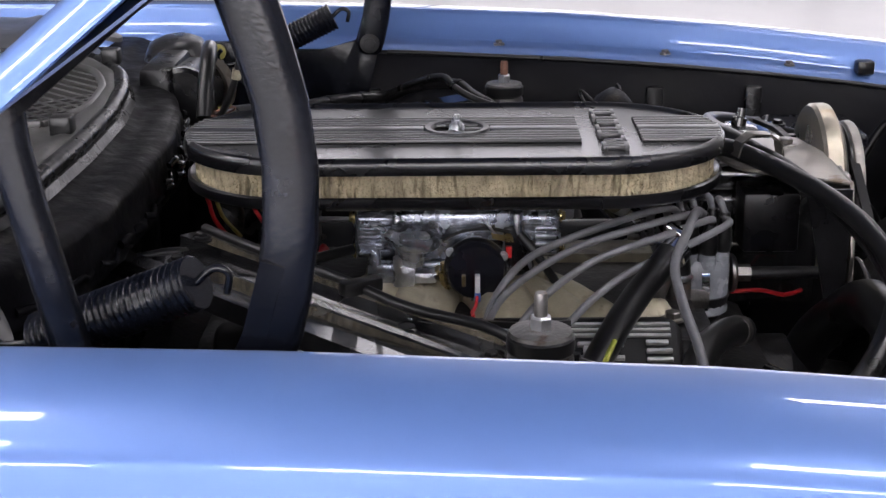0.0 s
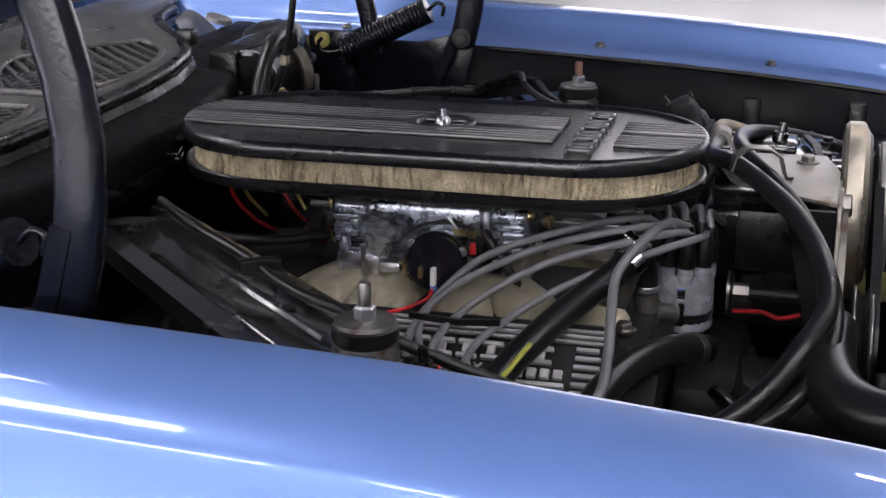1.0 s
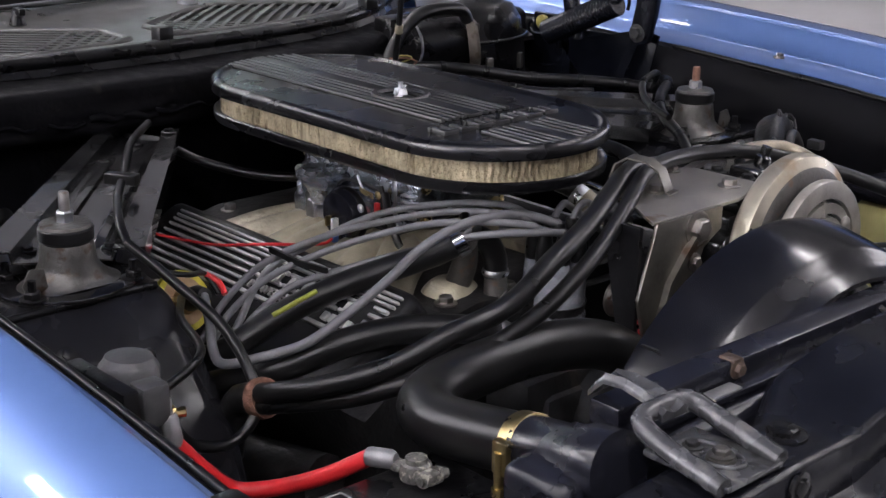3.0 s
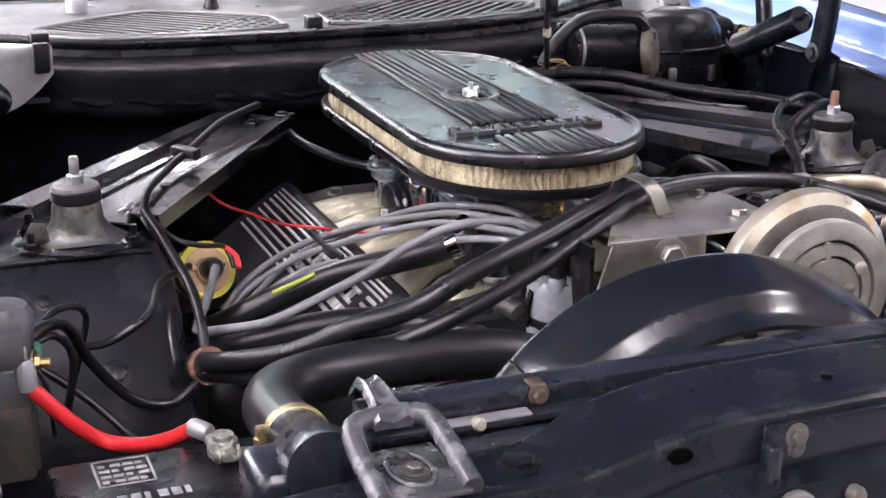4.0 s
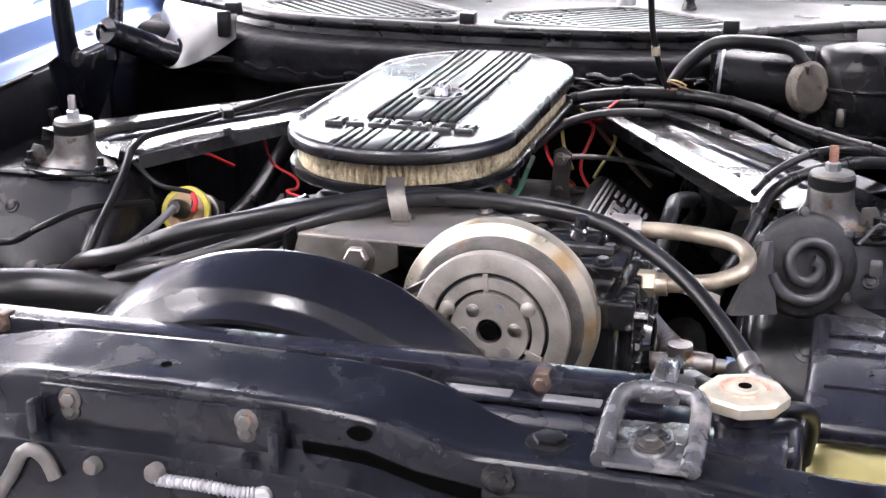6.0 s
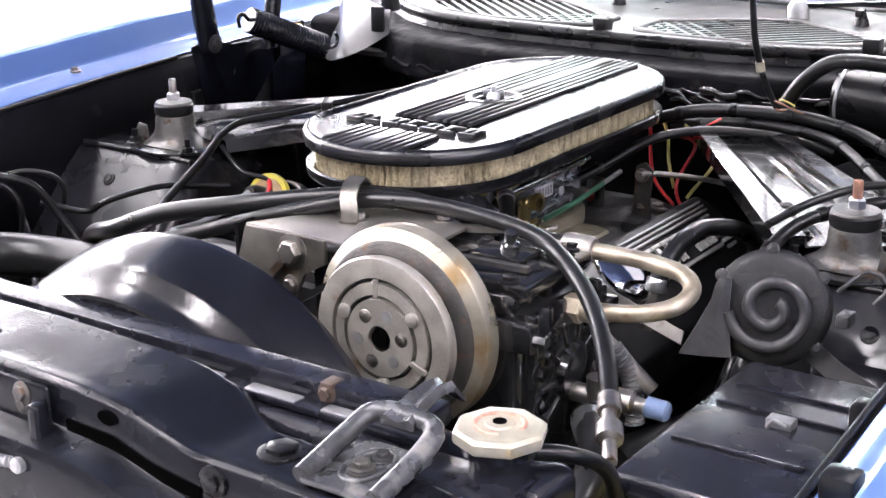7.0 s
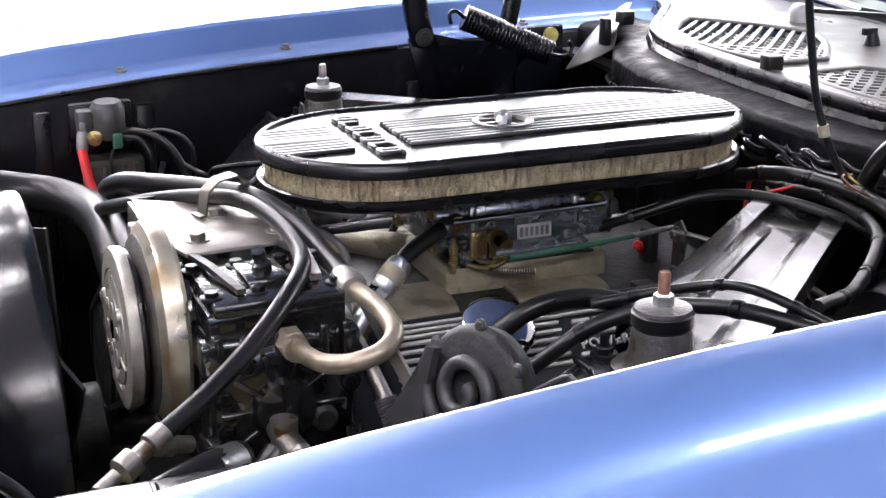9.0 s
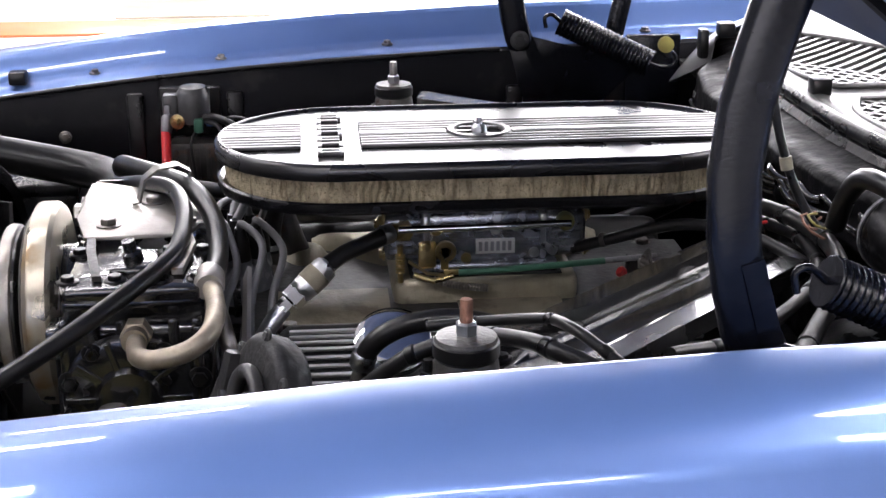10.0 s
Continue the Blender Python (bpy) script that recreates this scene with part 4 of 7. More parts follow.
for k in range(97):
    a = radians(-40 + 260 * k / 96)
    c, sn = math.cos(a), math.sin(a)
    row = [Vector((SC[0] + r * c, y, SC[1] + r * sn)) for y, r in ((-0.510, 0.240), (-0.506, 0.2505), (-0.508, 0.2540), (-0.512, 0.2548), (-0.520, 0.2540), (-0.542, 0.2495), (-0.570, 0.2425), (-0.576, 0.2395), (-0.582, 0.2330), (-0.590, 0.2280), (-0.606, 0.2240))]
    rings.append(row + [p + Vector((-0.004 * c, 0, -0.004 * sn)) for p in reversed(row)])
part("barrel", loft(rings), SHROUD, shr, sharp=30)
part("seam", tube([(SC[0] + 0.2558 * math.cos(radians(134)), y, SC[1] + 0.2558 * math.sin(radians(134))) for y in (-0.512, -0.52, -0.532)], 0.0012, 6), SATIN, shr)
part("skirt", box(-0.33, 0.33, -0.612, -0.605, 0.5, 0.85, 0.003), SATIN, shr)

fan = thing("cooling_fan", "dark cooling fan hub and blades inside the shroud", "fan", (0, -0.50, 0.64))
part("hub", lathe([(0.05, 0), (0.05, 0.03), (0.03, 0.05)], (0, -0.45, 0.655), (0, -1, 0), 24), DARK, fan)
for k in range(6):
    a = k * math.pi / 3 + 0.3
    part("blade", box(0.04, 0.215, -0.004, 0.0, -0.035, 0.035, 0.001, m=Matrix.Translation((0, -0.50, 0.655)) @ Matrix.Rotation(a, 4, "Y") @ Matrix.Rotation(0.5, 4, "X")), DARK, fan)


# ---------------------------------------------------------------- engine
eng = thing("engine_block", "dark iron engine block deep in the bay", "engine", (0, -0.05, 0.3))
part("block", loft([[Vector((x, y, z)) for x, z in ((-0.10, 0.45), (0.10, 0.45), (0.24, 0.62), (0.26, 0.70), (0.15, 0.765), (-0.15, 0.765), (-0.26, 0.70), (-0.24, 0.62))] for y in (-0.25, 0.25)]), DARK, eng)
part("timing_cover", box(-0.11, 0.11, -0.32, -0.25, 0.48, 0.72, 0.02), DARK, eng)
part("water_pump", join(lathe([(0.055, 0), (0.055, 0.05), (0.03, 0.08), (0.02, 0.14)], (0, -0.30, 0.655), (0, -1, 0), 20), box(-0.09, 0.09, -0.33, -0.29, 0.60, 0.70, 0.015)), DARK, eng)
part("pump_pulley", lathe([(0.045, 0), (0.060, 0.002), (0.0605, 0.005), (0.050, 0.012), (0.0605, 0.019), (0.0605, 0.022), (0.056, 0.026), (0.03, 0.026)], (0.0, -0.418, 0.735), (0, -1, 0), 40), DARK, eng, "dark belt pulley")
for q in (-0.421, -0.438):
    part("pulley_edge", lathe([(0.0600, 0), (0.0612, 0.001), (0.0612, 0.0022), (0.0600, 0.003), (0.0590, 0.0015)], (0.0, q, 0.735), (0, -1, 0), 48), STEEL, eng, "bright worn pulley edge")
part("dipstick_tube", join(lathe([(0.0125, 0), (0.0125, 0.035), (0.010, 0.038)], (-0.252, -0.350, 0.7405), (1, 0.45, 0), 20), lathe([(0.008, 0), (0.008, 0.12)], (-0.252, -0.350, 0.7405), (1, 0.45, -0.1), 12)), CHROME, eng, "bright plated filler stub")
part("exhaust_manifold", tube([(-0.27, -0.2, 0.62), (-0.30, 0, 0.60), (-0.28, 0.2, 0.58)], 0.03, 10, 0.03), DARK, eng)
part("exhaust_manifold", tube([(0.27, -0.2, 0.62), (0.30, 0, 0.60), (0.28, 0.2, 0.58)], 0.03, 10, 0.03), DARK, eng)
part("gearbox", box(-0.2, 0.2, 0.25, 0.34, 0.4, 0.74, 0.04), DARK, eng)

tray = solo("bay_floor", box(-0.62, 0.62, -0.78, 0.40, 0.28, 0.30), DARK, "dark grimy floor of the engine bay", "bay floor", kind="structure")
cross = thing("crossmember", "dark steel crossmember under the engine", "crossmember", (0, -0.3, 0.30))
part("beam", box(-0.58, 0.58, -0.35, -0.2, 0.30, 0.42, 0.02), DARK, cross)
part("rail", box(-0.52, -0.42, -0.75, 0.38, 0.30, 0.46, 0.015), DARK, cross)
part("rail", box(0.42, 0.52, -0.75, 0.38, 0.30, 0.46, 0.015), DARK, cross)

# ---- intake manifold
inl = thing("intake_manifold", "cream painted cast intake manifold between the valve covers", "intake manifold", (0, 0, 0.75))
# Valley coloured dark to give the shade between the cream runners.
part("valley", loft([[Vector((x, y, z)) for x, z in ((-0.155, 0.745), (0.155, 0.745), (0.148, 0.768), (0.10, 0.778), (-0.10, 0.778), (-0.148, 0.768))] for y in (-0.235, -0.2, 0.2, 0.225)]), DARK, inl, "manifold valley, darkened as shade between runners")
part("plenum", box(-0.074, 0.074, -0.095, 0.095, 0.772, 0.806, 0.010, 3), CREAM, inl)
for y0, y1, w in ((-0.060, -0.150, 0.040), (-0.030, -0.058, 0.036), (0.028, 0.040, 0.036), (0.058, 0.125, 0.040)):
    rows = []
    for k in range(9):
        f = k / 8
        x, y = -(0.05 + 0.105 * f), y0 + (y1 - y0) * f ** 0.8
        top, hw = 0.806 - 0.024 * f * f, w * (1 - 0.12 * math.sin(f * 3.1))
        rows.append([Vector((x, y + hw * a, 0.745 + (top - 0.745) * b)) for a, b in ((-1, 0), (-1, 0.62), (-0.86, 0.88), (-0.55, 1.0), (-0.15, 0.99), (0, 0.94), (0.15, 0.99), (0.55, 1.0), (0.86, 0.88), (1, 0.62), (1, 0))])
    part("runner", loft(rows), CREAM, inl, sharp=60)
part("runner", loft([[Vector((x, y, z)) for x, z in ((0.05, 0.745), (0.150, 0.745), (0.146, 0.768), (0.128, 0.774), (0.112, 0.784), (0.095, 0.788), (0.05, 0.788))] for y in (-0.212, -0.205, -0.15, -0.105, -0.100)]), KHAKI, inl, sharp=30)
part("runner", loft([[Vector((x, y, z)) for x, z in ((0.05, 0.745), (0.142, 0.745), (0.138, 0.765), (0.118, 0.771), (0.112, 0.778), (0.098, 0.781), (0.05, 0.781))] for y in (-0.030, -0.025, 0.030, 0.072, 0.076)]), KHAKI, inl, sharp=30)
# Pad and flanges share that dark, as shade beside the runners.
part("runner_pad", box(0.118, 0.140, 0.095, 0.120, 0.755, 0.785, 0.004), DARK, inl)
for s in (-1, 1):
    part("gasket_flange", loft([[Vector((s * x, y, z)) for x, z in ((0.128, 0.750), (0.160, 0.742), (0.162, 0.756), (0.132, 0.772))] for y in (-0.215, 0.215)]), DARK, inl, sharp=50)
part("water_neck", loft([[Vector((-0.090 + 0.036 * math.cos(a) * f * (1 + 0.12 * math.cos(3 * a)), -0.186 + 0.032 * math.sin(a) * f * (1 + 0.12 * math.cos(3 * a)), z)) for a in [2 * math.pi * k / 24 for k in range(24)]] for z, f in ((0.735, 1.30), (0.750, 1.22), (0.763, 1.08), (0.776, 0.85), (0.786, 0.62), (0.790, 0.45))]), CREAM, inl, "cream thermostat housing")
part("water_neck_pipe", tube([(-0.088, -0.190, 0.780), (-0.086, -0.200, 0.806), (-0.092, -0.208, 0.828), (-0.098, -0.213, 0.838)], 0.0135, 14, 0.006), MOUNT, inl)
for x, y in ((-0.12, -0.21), (-0.10, 0.20), (0.13, -0.20), (0.12, 0.19), (-0.04, -0.22)):
    part("bolt", bolt((x, y, 0.776), (0, 0, 1), 0.008, 0.008), STEEL, inl)
part("coolant_sensor", join(lathe([(0.0115, -0.016), (0.0115, -0.004), (0.009, -0.002), (0.009, 0.004)], (-0.065, -0.228, 0.756), (0, -0.15, 1), sides=6), lathe([(0.013, -0.024), (0.013, -0.018)], (-0.065, -0.228, 0.756), (0, -0.15, 1), 14)), SENSOR, inl, "greenish brass coolant sensor")
part("water_elbow", join(lathe([(0.0125, 0), (0.0135, 0.012), (0.0125, 0.018), (0.0115, 0.040)], (-0.063, -0.224, 0.762), (0, 0, 1), 18), tube([(-0.063, -0.224, 0.775), (-0.055, -0.240, 0.773), (-0.050, -0.252, 0.770)], 0.010, 12, 0.004)), MOUNT, inl, "stained brown coolant elbow")
part("elbow_clamp", lathe([(0.0135, -0.003), (0.0145, 0), (0.0135, 0.003)], (-0.063, -0.223, 0.801), (0, 0, 1), 20), ALU, inl)
part("elbow_hose", tube([(-0.063, -0.223, 0.795), (-0.063, -0.222, 0.815), (-0.071, -0.219, 0.833), (-0.085, -0.214, 0.842)], 0.0125, 14, 0.004), RUBBER, inl)

# ---- valve covers
TILT = radians(36)


def valve_cover(s, label):
    m = Matrix(((s * math.cos(TILT), 0, s * math.sin(TILT), s * 0.157), (0, 1, 0, 0.0), (-math.sin(TILT), 0, math.cos(TILT), 0.796), (0, 0, 0, 1)))
    v = thing("valve_cover", label, "valve cover", (s * 0.22, 0, 0.70), "valve covers")
    W, Y0, Y1 = 0.142, -0.212, 0.232
    rings = []
    for h, g in ((-0.075, 0.0), (-0.01, 0.0), (-0.004, -0.002), (0.0, -0.007)):
        r = 0.016
        ring = []
        for cx, cy, a0 in ((W + g - r, Y1 + g - r, 0), (-g + r, Y1 + g - r, 90), (-g + r, Y0 - g + r, 180), (W + g - r, Y0 - g + r, 270)):
            for k in range(5):
                a = radians(a0 + 22.5 * k)
                ring.append(m @ Vector((cx + r * math.cos(a), cy + r * math.sin(a), h)))
        rings.append(ring)
    part("cover", loft(rings), CRINKLE, v, sharp=45)

    def bar(name, x0, x1, y0, y1, h, material):
        part(name, box(x0, x1, y0, y1, -0.001, h, 0.0008, 1, m=m), material, v)

    # the face is one pressing, turned end for end on the other bank
    def run(v):
        return v * s + (0.0 if s > 0 else 0.0)

    def face(name, u0, u1, v0, v1, material=POLISH):
        a, b = sorted((run(v0), run(v1)))
        bar(name, u0, u1, max(a, Y0 + 0.012), min(b, Y1 - 0.012), 0.004, material)

    for k in range(3):
        face("fin", 0.0125 + 0.0062 * k, 0.0155 + 0.0062 * k, -0.200, 0.205)
    for k in range(6):
        u0 = 0.0322 + 0.0094 * k
        face("fin", u0, u0 + 0.0034, -0.200, -0.020)
        face("fin", u0, u0 + 0.0042, 0.176, 0.197 + 0.003 * min(k, 5 - k))
    for k in range(7):
        v0 = -0.006 + 0.0236 * k
        face("emblem_block", 0.0340, 0.0385, v0, v0 + 0.0196)
        face("emblem_block", 0.0490, 0.0535, v0, v0 + 0.0196)
        face("emblem_block", 0.0385, 0.0490, v0 + 0.005, v0 + 0.0125)
    for k in range(4):
        face("emblem_block", 0.0585, 0.0685, 0.122 + 0.0122 * k, 0.1305 + 0.0122 * k)
    face("emblem_bar", 0.0725, 0.0775, -0.010, 0.170)
    # raised words on the lower line
    cu = bpy.data.curves.new("word", "FONT")
    cu.body, cu.size, cu.extrude, cu.space_character = "POWERED BY", 0.0142, 0.0015, 1.16
    tmp = new("word", cu)
    dg = bpy.context.evaluated_depsgraph_get()
    me = bpy.data.meshes.new_from_object(tmp.evaluated_get(dg))
    bpy.data.objects.remove(tmp)
    bm = bmesh.new()
    bm.from_mesh(me)
    turn = Matrix(((0, -1, 0, 0), (1, 0, 0, 0), (0, 0, 1, 0), (0, 0, 0, 1))) if s > 0 else Matrix(((0, -1, 0, 0), (-1, 0, 0, 0), (0, 0, 1, 0), (0, 0, 0, 1)))
    bm.transform(m @ Matrix.Translation((0.0685, run(-0.006), 0.0025)) @ turn)
    part("raised_word", bm, POLISH, v, "polished raised lettering")
    for y in (-0.17, 0.0, 0.19):
        for x in (-0.001, W - 0.002):
            part("bolt", bolt(m @ Vector((x, y, -0.072)), m.to_3x3() @ Vector((0, 0, 1)), 0.006, 0.006), STEEL, v)
    return m, v


valve_cover(-1, "black crinkle valve cover with polished fins, passenger bank")
vm, vcl = valve_cover(1, "black crinkle valve cover with polished fins, driver bank")

nrm = vm.to_3x3() @ Vector((0, 0, 1))
oil = part("breather_cap", lathe([(0.020, -0.012), (0.020, 0.008), (0.0335, 0.012), (0.0345, 0.030), (0.0335, 0.034)], vm @ Vector((0.057, -0.105, 0.011)), nrm, 32), GREYM, vcl, "chrome topped oil breather cap with mesh band")
part("dome", lathe([(0.0355, 0.032), (0.0362, 0.035), (0.0355, 0.039), (0.030, 0.0425), (0.018, 0.0445), (0.006, 0.045)], vm @ Vector((0.057, -0.105, 0.011)), nrm, 36), CHROME, oil, "mirror chrome dome")

# ---- carburettor
carb = thing("carburetor", "bright zinc four-barrel carburetor under the air cleaner", "carburetor", (0, 0, 0.805))
part("base_flange", box(-0.068, 0.068, -0.075, 0.075, 0.806, 0.818, 0.004), CARBM, carb)
part("main_body", join(box(-0.062, 0.062, -0.058, 0.058, 0.818, 0.868, 0.006), box(-0.050, 0.050, -0.045, 0.045, 0.866, 0.880, 0.008)), CARBM, carb)
part("air_horn", lathe([(0.062, 0.868), (0.066, 0.874), (0.066, 0.880)], (0, 0, 0), seg=32), CARBM, carb)
for s in (-1, 1):
    y0, y1 = sorted((s * 0.062, s * 0.104))
    part("float_bowl", join(box(-0.062, 0.062, y0, y1, 0.820, 0.868, 0.007, 3), *[box(-0.064, 0.064, y0 + 0.006, y1 - 0.006, z, z + 0.0022, 0.0008, 1) for z in (0.830, 0.838, 0.846, 0.854)]), CARBM, carb, "ribbed float bowl")
    part("metering_block", box(-0.060, 0.060, min(s * 0.057, s * 0.063), max(s * 0.057, s * 0.063), 0.818, 0.866, 0.002), ALU, carb)
    for x in (-0.052, 0.052):
        for z in (0.826, 0.862):
            part("screw", bolt((x, s * 0.1035, z), (0, s, 0), 0.005, 0.005), BRASS, carb)
part("vacuum_pod", join(lathe([(0.020, 0), (0.024, 0.004), (0.025, 0.010), (0.025, 0.014)], (-0.082, 0.040, 0.838), (0, 0, 1), 24), lathe([(0.0275, 0.012), (0.0275, 0.017), (0.022, 0.021), (0.020, 0.021), (0.018, 0.019)], (-0.082, 0.045, 0.838), (0, 0, 1), 24), lathe([(0.010, -0.02), (0.016, 0)], (-0.082, 0.045, 0.838), (0, 0, 1), 16)), CARBM, carb, "bright vacuum diaphragm housing")
for a in (0.5, 2.1, 3.7, 5.3):
    part("screw", bolt((-0.082 + 0.024 * math.cos(a), 0.045 + 0.024 * math.sin(a), 0.856), (0, 0, 1), 0.004, 0.004), ALU, carb)
part("choke_housing", lathe([(0.022, 0), (0.026, 0.012), (0.026, 0.026)], (-0.062, -0.018, 0.823), (-1, 0, -0.05), 26), CARBM, carb)
chk = part("choke_cap", lathe([(0.0285, 0.0), (0.0295, 0.003), (0.0295, 0.012), (0.027, 0.016), (0.010, 0.017)], (-0.090, -0.018, 0.821), (-1, 0, -0.05), 30), GLOSS, carb, "round black electric choke cap")
part("terminal", box(-0.116, -0.108, -0.022, -0.017, 0.802, 0.820, 0.001), PRINT, chk, "white spade terminal")
part("terminal", box(-0.114, -0.107, -0.008, -0.004, 0.808, 0.819, 0.001), BRASS, chk)
part("terminal_sleeve", box(-0.116, -0.108, -0.0225, -0.0165, 0.792, 0.802, 0.002), BLUEP, chk)
part("idle_lever", join(box(-0.094, -0.070, 0.042, 0.058, 0.800, 0.822, 0.004), box(-0.092, -0.072, 0.02, 0.045, 0.803, 0.815, 0.004), lathe([(0.006, 0), (0.006, 0.03)], (-0.085, 0.058, 0.800), (0, 0, 1), 10)), ALU, carb)
part("adjuster", join(lathe([(0.005, 0), (0.005, 0.03)], (-0.088, 0.012, 0.795), (0, 0, 1), 8), lathe([(0.008, 0.012), (0.008, 0.02)], (-0.088, 0.012, 0.795), (0, 0, 1), 10)), BRASS, carb)
part("idle_block", box(-0.086, -0.062, 0.060, 0.090, 0.800, 0.822, 0.003), CARBM, carb)
part("idle_post", lathe([(0.006, 0), (0.006, 0.020), (0.004, 0.024)], (-0.080, 0.082, 0.812), (0, 0, 1), 12), CARBM, carb)
part("choke_ring", lathe([(0.0305, 0.0), (0.0315, 0.002), (0.0315, 0.006), (0.0300, 0.008)], (-0.088, -0.018, 0.821), (-1, 0, -0.05), 30), SATIN, carb, "black choke clamp ring")
for a in (0.6, 2.7, 4.75):
    part("screw", bolt((-0.096, -0.018 + 0.0300 * math.cos(a), 0.821 + 0.0300 * math.sin(a)), (-1, 0, 0), 0.0032, 0.003), ALU, carb)
part("choke_link", tube([(-0.075, -0.052, 0.852), (-0.083, -0.030, 0.858), (-0.085, -0.005, 0.856), (-0.080, 0.014, 0.846)], 0.0018, 8, 0.003), DARK, carb)
part("brass_jet", lathe([(0.005, 0), (0.005, 0.008), (0.003, 0.010)], (-0.068, -0.050, 0.846), (-1, 0, 0), 12), BRASS, carb)
part("vacuum_tube", tube([(-0.075, -0.062, 0.850), (-0.082, -0.075, 0.835), (-0.086, -0.090, 0.815), (-0.085, -0.105, 0.79)], 0.0045, 10, 0.004), RUBBER, carb)
part("bracket_lever", prism([(-0.046, 0.856), (-0.056, 0.858), (-0.062, 0.842), (-0.072, 0.812), (-0.060, 0.806), (-0.048, 0.826)], -0.0015, 0.0015, m=Matrix(((0, 0, 1, -0.074), (1, 0, 0, 0), (0, 1, 0, 0), (0, 0, 0, 1))), bev=0.0006), SATIN, carb, "black choke lever")
part("lever_clip", box(-0.080, -0.075, -0.054, -0.048, 0.826, 0.838, 0.001), REDP, carb, "small red plastic clip")
part("choke_arm", strip([(-0.087, -0.034, 0.852), (-0.088, -0.044, 0.850), (-0.087, -0.055, 0.848)], 0.006, 0.002, (0, 0.2, 1)), BRASS, carb, "brass choke arm")
part("choke_pin", tube([(-0.086, -0.028, 0.866), (-0.087, -0.034, 0.858), (-0.087, -0.039, 0.852)], 0.0013, 8, 0.003), ALU, carb)
for z in (0.826, 0.834, 0.842, 0.850):
    # Brighter metal than the ribs on the other bowl.
    part("rib", box(-0.0680, -0.060, -0.099, -0.078, z, z + 0.0022, 0.0008, 1), ALU, carb, "bright metal rib edge")
    part("rib", box(-0.0665, -0.060, 0.076, 0.099, z, z + 0.0018, 0.0006, 1), CARBM, carb)
part("throttle_shaft", lathe([(0.004, 0), (0.004, 0.02)], (-0.066, 0.02, 0.812), (-1, 0, 0), 12), BRASS, carb)
part("screw", bolt((-0.084, 0.012, 0.812), (-1, 0, 0), 0.005, 0.004), ALU, carb)
# driver side: fuel transfer tube and throttle linkage
part("transfer_tube", tube([(0.079, -0.090, 0.859), (0.080, 0.0, 0.860), (0.079, 0.085, 0.861)], 0.0038, 10), CHROME, carb, "chrome fuel transfer tube")
part("inlet_nut", join(lathe([(0.0095, 0), (0.0095, 0.018), (0.006, 0.020)], (0.058, -0.083, 0.855), (1, 0, 0), sides=6), lathe([(0.0075, 0), (0.0085, 0.004), (0.0085, 0.012), (0.006, 0.014)], (0.072, -0.086, 0.855), (0.3, -1, 0), 14)), BRASS, carb, "brass inlet nut")
part("inlet_nut", lathe([(0.0085, 0), (0.0095, 0.006), (0.0085, 0.014), (0.004, 0.018)], (0.060, 0.081, 0.860), (1, 0, 0), 14), SENSOR, carb, "dull gold plug")
part("throttle_lever", join(lathe([(0.0085, 0), (0.0085, 0.008), (0.0065, 0.010)], (0.075, -0.042, 0.836), (1, 0, 0), 18), box(0.072, 0.075, -0.047, -0.039, 0.814, 0.832, 0.0012), box(0.075, 0.078, -0.044, -0.028, 0.809, 0.815, 0.0012)), BRASS, carb, "gold throttle lever")
part("cam_ring", lathe([(0.0105, 0), (0.0105, 0.006), (0.006, 0.006), (0.006, 0.001)], (0.084, -0.043, 0.838), (1, 0, 0), 20), BRASS, carb)
part("idle_spring", tube([(0.075, -0.088, 0.832), (0.075, -0.088, 0.812)], 0.0045, 8, 0.0009, ridge=0.001, pitch=0.003), BRASS, carb)
part("idle_screw", lathe([(0.003, -0.03), (0.003, 0.01)], (0.075, -0.088, 0.832), seg=8), BRASS, carb)
part("linkage", tube([(0.08, -0.075, 0.812), (0.085, -0.055, 0.806), (0.086, -0.035, 0.812)], 0.003, 8), BRASS, carb)
for z in (0.829, 0.837, 0.845, 0.853):
    part("rib", box(0.060, 0.0665, -0.099, -0.076, z, z + 0.0018, 0.0006, 1), CARBM, carb)
part("cam_lever", join(box(0.077, 0.080, -0.070, -0.052, 0.818, 0.846, 0.003), lathe([(0.005, 0), (0.005, 0.006), (0.003, 0.008)], (0.079, -0.062, 0.842), (1, 0, 0), 10)), BRASS, carb)
part("kick_lever", strip([(0.080, -0.080, 0.826), (0.082, -0.062, 0.814), (0.083, -0.040, 0.810)], 0.006, 0.002, (1, 0, 0)), BRASS, carb)
part("return_spring", tube([(0.082, -0.055, 0.806), (0.084, -0.030, 0.800), (0.086, 0.0, 0.797)], 0.0036, 8, 0.0009, ridge=0.0008, pitch=0.003), STEEL, carb, "small steel return spring")
for y, z in ((-0.050, 0.852), (0.010, 0.852), (0.050, 0.826), (-0.020, 0.822), (0.030, 0.855)):
    part("screw", bolt((0.0625, y, z), (1, 0, 0), 0.0036, 0.003), BRASS if y < 0 else ALU, carb)
part("vacuum_port", lathe([(0.004, 0), (0.004, 0.012), (0.0052, 0.014), (0.0052, 0.018)], (0.060, 0.062, 0.832), (1, 0.3, 0), 10), ALU, carb)
part("gasket", box(-0.070, 0.070, -0.078, 0.078, 0.8045, 0.8065), DARK, carb)
part("data_plate", box(0.0622, 0.0632, -0.010, 0.030, 0.826, 0.842, 0.0004), PRINT, carb, "pale stamped data plate")
for k in range(6):
    part("stamp_bar", box(0.0631, 0.0637, -0.007 + 0.006 * k, -0.0035 + 0.006 * k, 0.829, 0.839), GREYM, carb)
